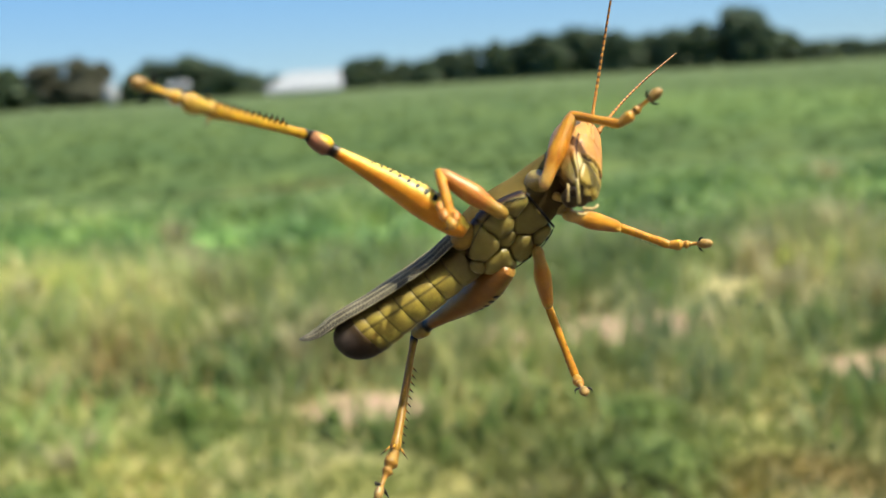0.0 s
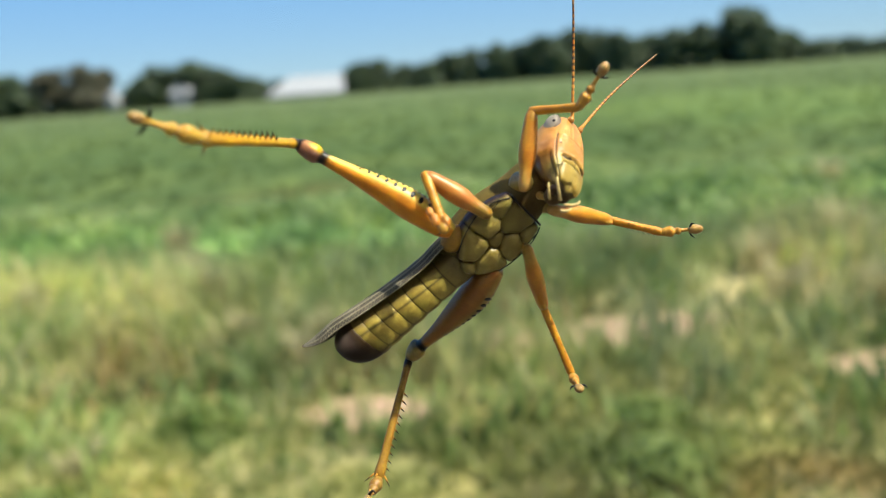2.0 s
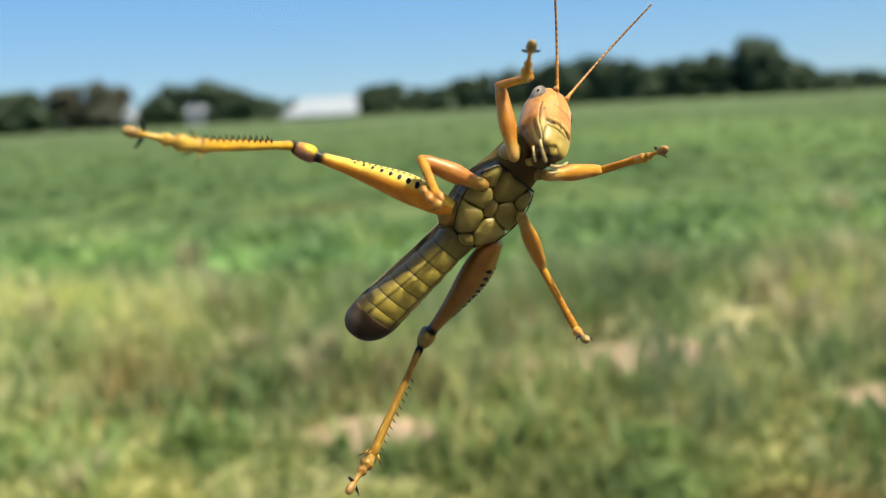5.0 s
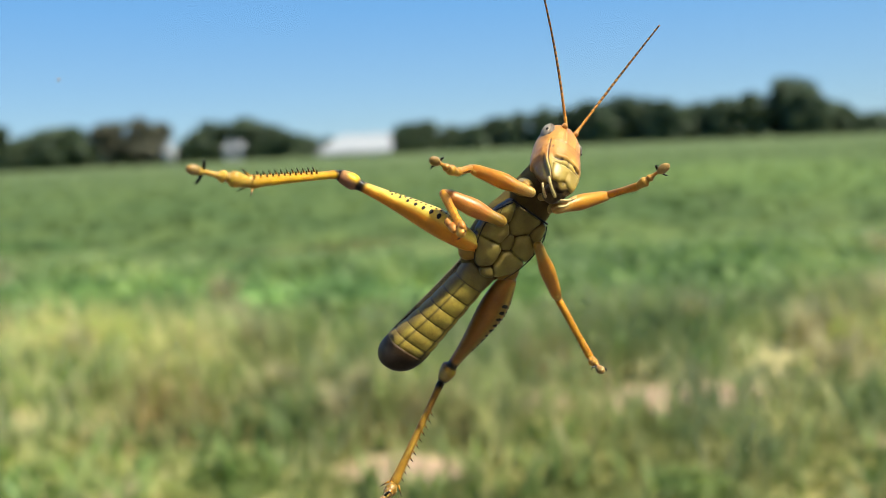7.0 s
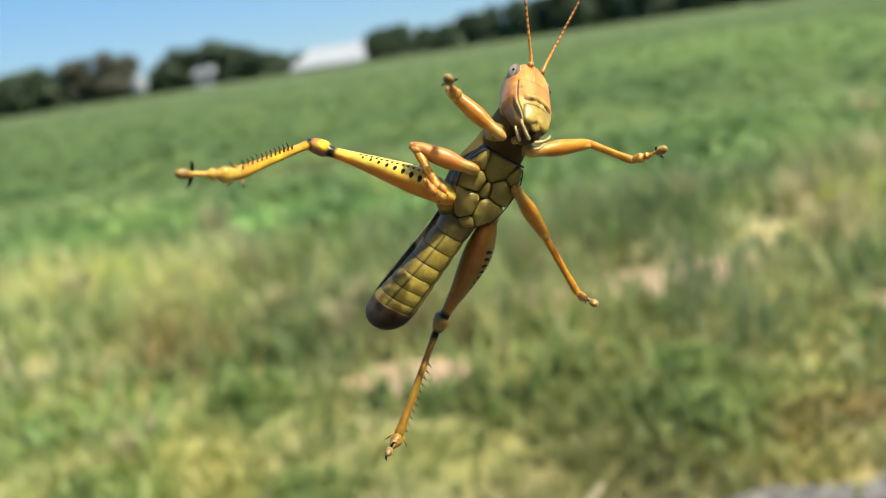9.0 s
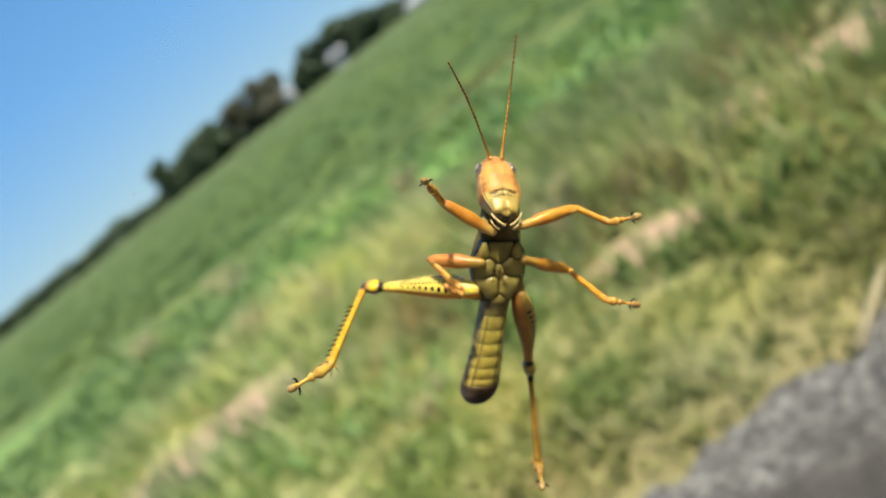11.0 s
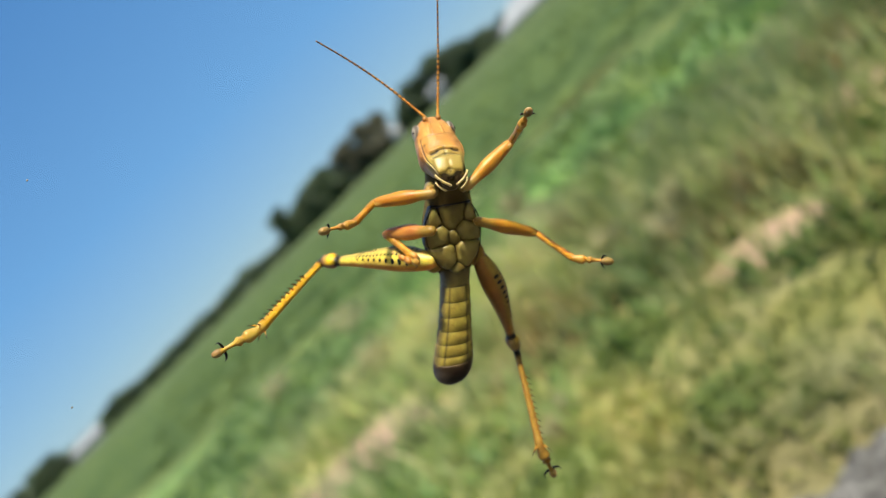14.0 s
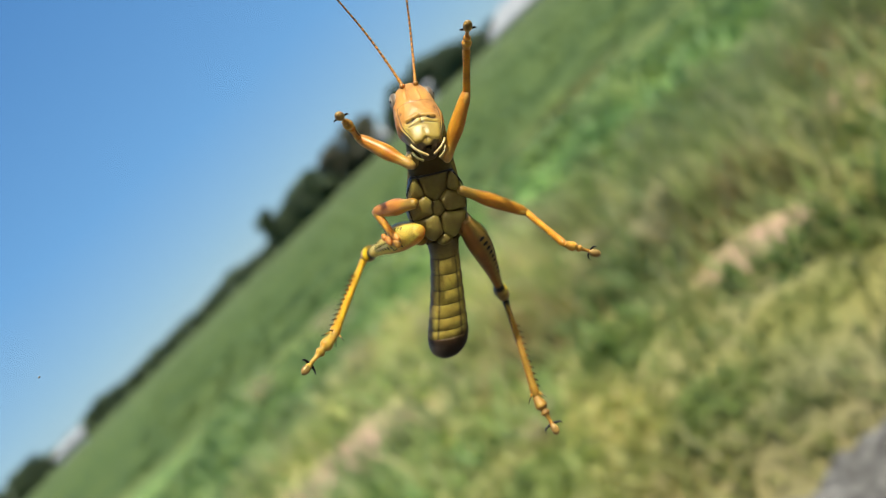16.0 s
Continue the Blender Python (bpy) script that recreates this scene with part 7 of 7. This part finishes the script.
    walk(JOINTED["hind_leg_left", "tibia"], [
        (0, pose(-0.01455, 0.00722, 0.00376, 0.0, 52.5, 169.0)), (0.5, pose(-0.01541, 0.00682, 0.00295, -0.0, 53.7, 171.0)),
        (1, pose(-0.01571, 0.00656, 0.00272, 0.0, 44.7, 170.3)), (1.5, pose(-0.01621, 0.00655, 0.00211, 0.0, 42.5, 166.8)),
        (2, pose(-0.01661, 0.00702, 0.00132, -0.0, 38.3, 165.8)), (2.5, pose(-0.01638, 0.00720, 0.00138, 0.0, 35.6, 163.5)),
        (3, pose(-0.01623, 0.00733, 0.00128, 0.0, 35.8, 163.7)), (5.5, pose(-0.01799, 0.00658, 0.00026, 0.0, 30.7, -179.6)),
        (6, pose(-0.01876, 0.00631, 0.00008, 0.0, 30.4, -178.7)), (6.5, pose(-0.01900, 0.00616, -0.00032, 0.0, 30.8, -177.7)),
        (7, pose(-0.01873, 0.00590, -0.00047, 0.0, 27.2, 179.1)), (7.5, pose(-0.01863, 0.00595, -0.00110, 0.0, 24.0, 175.7)),
        (8, pose(-0.01846, 0.00667, -0.00067, -0.0, 22.2, 176.6)), (10.3, pose(-0.01782, 0.00620, 0.00056, 0.0, 18.1, 177.4)),
        (10.5, pose(-0.01752, 0.00624, 0.00075, 0.0, 17.0, 175.1)), (11, pose(-0.01775, 0.00710, 0.00145, 0.0, 11.4, 174.9)),
        (11.5, pose(-0.01803, 0.00713, -0.00034, 0.0, 7.0, 174.5)), (12, pose(-0.01814, 0.00725, -0.00056, 0.0, 9.1, 174.6)),
        (12.25, pose(-0.01847, 0.00759, 0.00033, 0.0, 25.0, 178.1)), (12.5, pose(-0.01878, 0.00792, 0.00121, 0.0, 41.0, -177.4)),
        (13, pose(-0.01815, 0.00795, 0.00035, 0.0, 38.5, -179.0)), (13.5, pose(-0.01811, 0.00808, 0.00049, 0.0, 35.5, -179.4)),
        (14, pose(-0.01826, 0.00828, 0.00009, 0.0, 37.7, -177.9)), (14.5, pose(-0.01796, 0.00828, 0.00060, 0.0, 36.0, -179.9)),
        (14.75, pose(-0.01826, 0.00807, -0.00013, -0.0, 23.7, 177.7)), (15, pose(-0.01853, 0.00784, -0.00087, -0.0, 11.5, 175.8)),
        (15.5, pose(-0.01409, 0.01023, 0.00517, -0.0, 58.8, 164.2)), (16, pose(-0.01592, 0.00771, 0.00258, 0.0, 36.7, 178.3)),
    ])
    walk(JOINTED["hind_leg_left", "tarsus"], [
        (0, pose(-0.02349, 0.00896, -0.00810, 0.0, 48.8, -172.4)), (0.5, pose(-0.02414, 0.00820, -0.00909, 0.0, 50.9, -159.5)),
        (1, pose(-0.02621, 0.00836, -0.00783, 0.0, 48.9, -154.6)), (1.5, pose(-0.02693, 0.00907, -0.00799, 0.0, 56.2, -143.7)),
        (2, pose(-0.02798, 0.00990, -0.00794, 0.0, 58.7, -109.0)), (2.5, pose(-0.02807, 0.01066, -0.00733, -0.0, 56.5, -99.9)),
        (3, pose(-0.02788, 0.01074, -0.00748, 0.0, 54.3, -97.0)), (5.5, pose(-0.03076, 0.00649, -0.00733, 0.0, 49.7, -160.6)),
        (6, pose(-0.03149, 0.00603, -0.00738, -0.0, 60.4, -131.3)), (6.5, pose(-0.03161, 0.00567, -0.00785, 0.0, 61.1, -104.2)),
        (7, pose(-0.03186, 0.00611, -0.00723, 0.0, 63.4, -92.8)), (7.5, pose(-0.03209, 0.00695, -0.00711, 0.0, 63.4, -86.3)),
        (8, pose(-0.03208, 0.00747, -0.00622, 0.0, 61.5, -85.2)), (10.3, pose(-0.03183, 0.00682, -0.00403, -0.0, 60.2, -103.5)),
        (10.5, pose(-0.03159, 0.00744, -0.00357, 0.0, 62.0, -102.2)), (11, pose(-0.03225, 0.00839, -0.00150, 0.0, 75.9, -152.1)),
        (11.5, pose(-0.03268, 0.00853, -0.00215, 0.0, 71.2, -179.1)), (12, pose(-0.03270, 0.00863, -0.00289, -0.0, 68.2, -179.7)),
        (12.25, pose(-0.03183, 0.00804, -0.00591, 0.0, 31.4, 168.1)), (12.5, pose(-0.02985, 0.00741, -0.00842, -0.0, -5.6, 163.7)),
        (13, pose(-0.02969, 0.00774, -0.00882, 0.0, -6.7, 162.6)), (13.5, pose(-0.03010, 0.00795, -0.00808, -0.0, -7.1, 162.0)),
        (14, pose(-0.02989, 0.00786, -0.00891, -0.0, -5.6, 160.2)), (14.5, pose(-0.02987, 0.00825, -0.00806, 0.0, -6.3, 163.8)),
        (14.75, pose(-0.03178, 0.00860, -0.00608, 0.0, 31.1, 167.2)), (15, pose(-0.03303, 0.00891, -0.00382, 0.0, 68.6, 176.6)),
        (15.5, pose(-0.02146, 0.01232, -0.00747, 0.0, 19.0, 152.7)), (16, pose(-0.02790, 0.00806, -0.00636, 0.0, 33.6, 161.9)),
    ])
    walk(JOINTED["antenna_right", ""], [
        (0, pose(0.01729, -0.00091, 0.00155, -11.4, -24.4, -32.8)), (0.5, pose(0.01729, -0.00091, 0.00155, -10.5, -28.7, -27.7)),
        (1, pose(0.01729, -0.00091, 0.00155, -9.7, -28.0, -25.5)), (1.5, pose(0.01729, -0.00091, 0.00155, -10.6, -24.4, -30.0)),
        (2, pose(0.01729, -0.00091, 0.00155, -13.2, -22.3, -41.1)), (2.5, pose(0.01729, -0.00091, 0.00155, -12.7, -18.6, -41.1)),
        (3, pose(0.01729, -0.00091, 0.00155, -11.8, -17.2, -38.1)), (5.5, pose(0.01729, -0.00091, 0.00155, -12.6, -17.6, -41.4)),
        (6, pose(0.01729, -0.00091, 0.00155, -15.0, -11.2, -57.9)), (6.5, pose(0.01729, -0.00091, 0.00155, -17.0, 13.6, -84.8)),
        (7, pose(0.01729, -0.00091, 0.00155, -13.0, -10.5, -46.8)), (7.5, pose(0.01729, -0.00091, 0.00155, -11.1, -12.6, -37.0)),
        (8, pose(0.01729, -0.00091, 0.00155, -9.9, -13.2, -32.3)), (10.3, pose(0.01729, -0.00091, 0.00155, -12.5, -9.8, -44.5)),
        (10.5, pose(0.01729, -0.00091, 0.00155, -8.5, 6.6, -30.5)), (11, pose(0.01729, -0.00091, 0.00155, -8.0, 25.0, -28.7)),
        (11.5, pose(0.01729, -0.00091, 0.00155, -9.0, -6.6, -30.6)), (12, pose(0.01729, -0.00091, 0.00155, -8.4, -17.9, -25.5)),
        (12.5, pose(0.01729, -0.00091, 0.00155, -11.0, -21.2, -33.0)), (13, pose(0.01729, -0.00091, 0.00155, -11.5, -18.1, -36.4)),
        (13.5, pose(0.01729, -0.00091, 0.00155, -12.6, -12.3, -44.1)), (14, pose(0.01729, -0.00091, 0.00155, -13.3, -11.4, -47.6)),
        (14.5, pose(0.01729, -0.00091, 0.00155, -10.3, -9.3, -34.9)), (15, pose(0.01729, -0.00091, 0.00155, -16.2, -21.1, -58.1)),
        (15.5, pose(0.01729, -0.00091, 0.00155, -16.5, -28.8, -50.7)), (16, pose(0.01729, -0.00091, 0.00155, -8.7, -17.1, -26.7)),
    ])
    walk(JOINTED["antenna_left", ""], [
        (0, pose(0.01729, 0.00091, 0.00155, 7.4, -29.7, 18.2)), (0.5, pose(0.01729, 0.00091, 0.00155, 8.6, -30.2, 21.5)),
        (1, pose(0.01729, 0.00091, 0.00155, 6.3, -28.1, 16.0)), (1.5, pose(0.01729, 0.00091, 0.00155, 6.9, -29.2, 17.3)),
        (2, pose(0.01729, 0.00091, 0.00155, 8.1, -29.8, 20.3)), (2.5, pose(0.01729, 0.00091, 0.00155, 6.4, -27.6, 16.4)),
        (3, pose(0.01729, 0.00091, 0.00155, 5.4, -25.3, 14.3)), (5.5, pose(0.01729, 0.00091, 0.00155, 3.4, -17.8, 9.7)),
        (6, pose(0.01729, 0.00091, 0.00155, 1.9, -13.9, 5.9)), (6.5, pose(0.01729, 0.00091, 0.00155, 0.8, -12.5, 2.5)),
        (7, pose(0.01729, 0.00091, 0.00155, 1.9, -12.0, 5.9)), (7.5, pose(0.01729, 0.00091, 0.00155, 3.8, -16.6, 11.2)),
        (8, pose(0.01729, 0.00091, 0.00155, 3.1, -19.7, 8.7)), (10.3, pose(0.01729, 0.00091, 0.00155, 1.5, -14.6, 4.4)),
        (10.5, pose(0.01729, 0.00091, 0.00155, 2.0, -14.5, 5.9)), (11, pose(0.01729, 0.00091, 0.00155, 1.9, -6.7, 6.1)),
        (11.5, pose(0.01729, 0.00091, 0.00155, 2.6, -10.4, 8.1)), (12, pose(0.01729, 0.00091, 0.00155, -0.8, -20.6, -2.3)),
        (12.5, pose(0.01729, 0.00091, 0.00155, 1.5, -23.0, 4.0)), (13, pose(0.01729, 0.00091, 0.00155, 3.4, -10.7, 10.6)),
        (13.5, pose(0.01729, 0.00091, 0.00155, 2.7, -7.7, 8.6)), (14, pose(0.01729, 0.00091, 0.00155, 2.8, -9.4, 8.7)),
        (14.5, pose(0.01729, 0.00091, 0.00155, 2.4, -9.4, 7.6)), (15, pose(0.01729, 0.00091, 0.00155, 2.6, -10.1, 8.2)),
        (15.5, pose(0.01729, 0.00091, 0.00155, 2.7, -13.1, 8.2)), (16, pose(0.01729, 0.00091, 0.00155, 2.6, -20.8, 7.2)),
    ])
    tucked = pose(0.0036, 0.0026, 0.0030)
    tucked_left = pose(0.0026, -0.0009, 0.0019)
    lowered = pose(-0.0012, -0.0014, -0.0002)
    walk(JOINTED["wing", -1], [(0, lowered), (3.2, lowered), (5.3, tucked), (16, tucked)])
    walk(JOINTED["wing", 1], [(0, tucked_left), (16, tucked_left)])


motions()
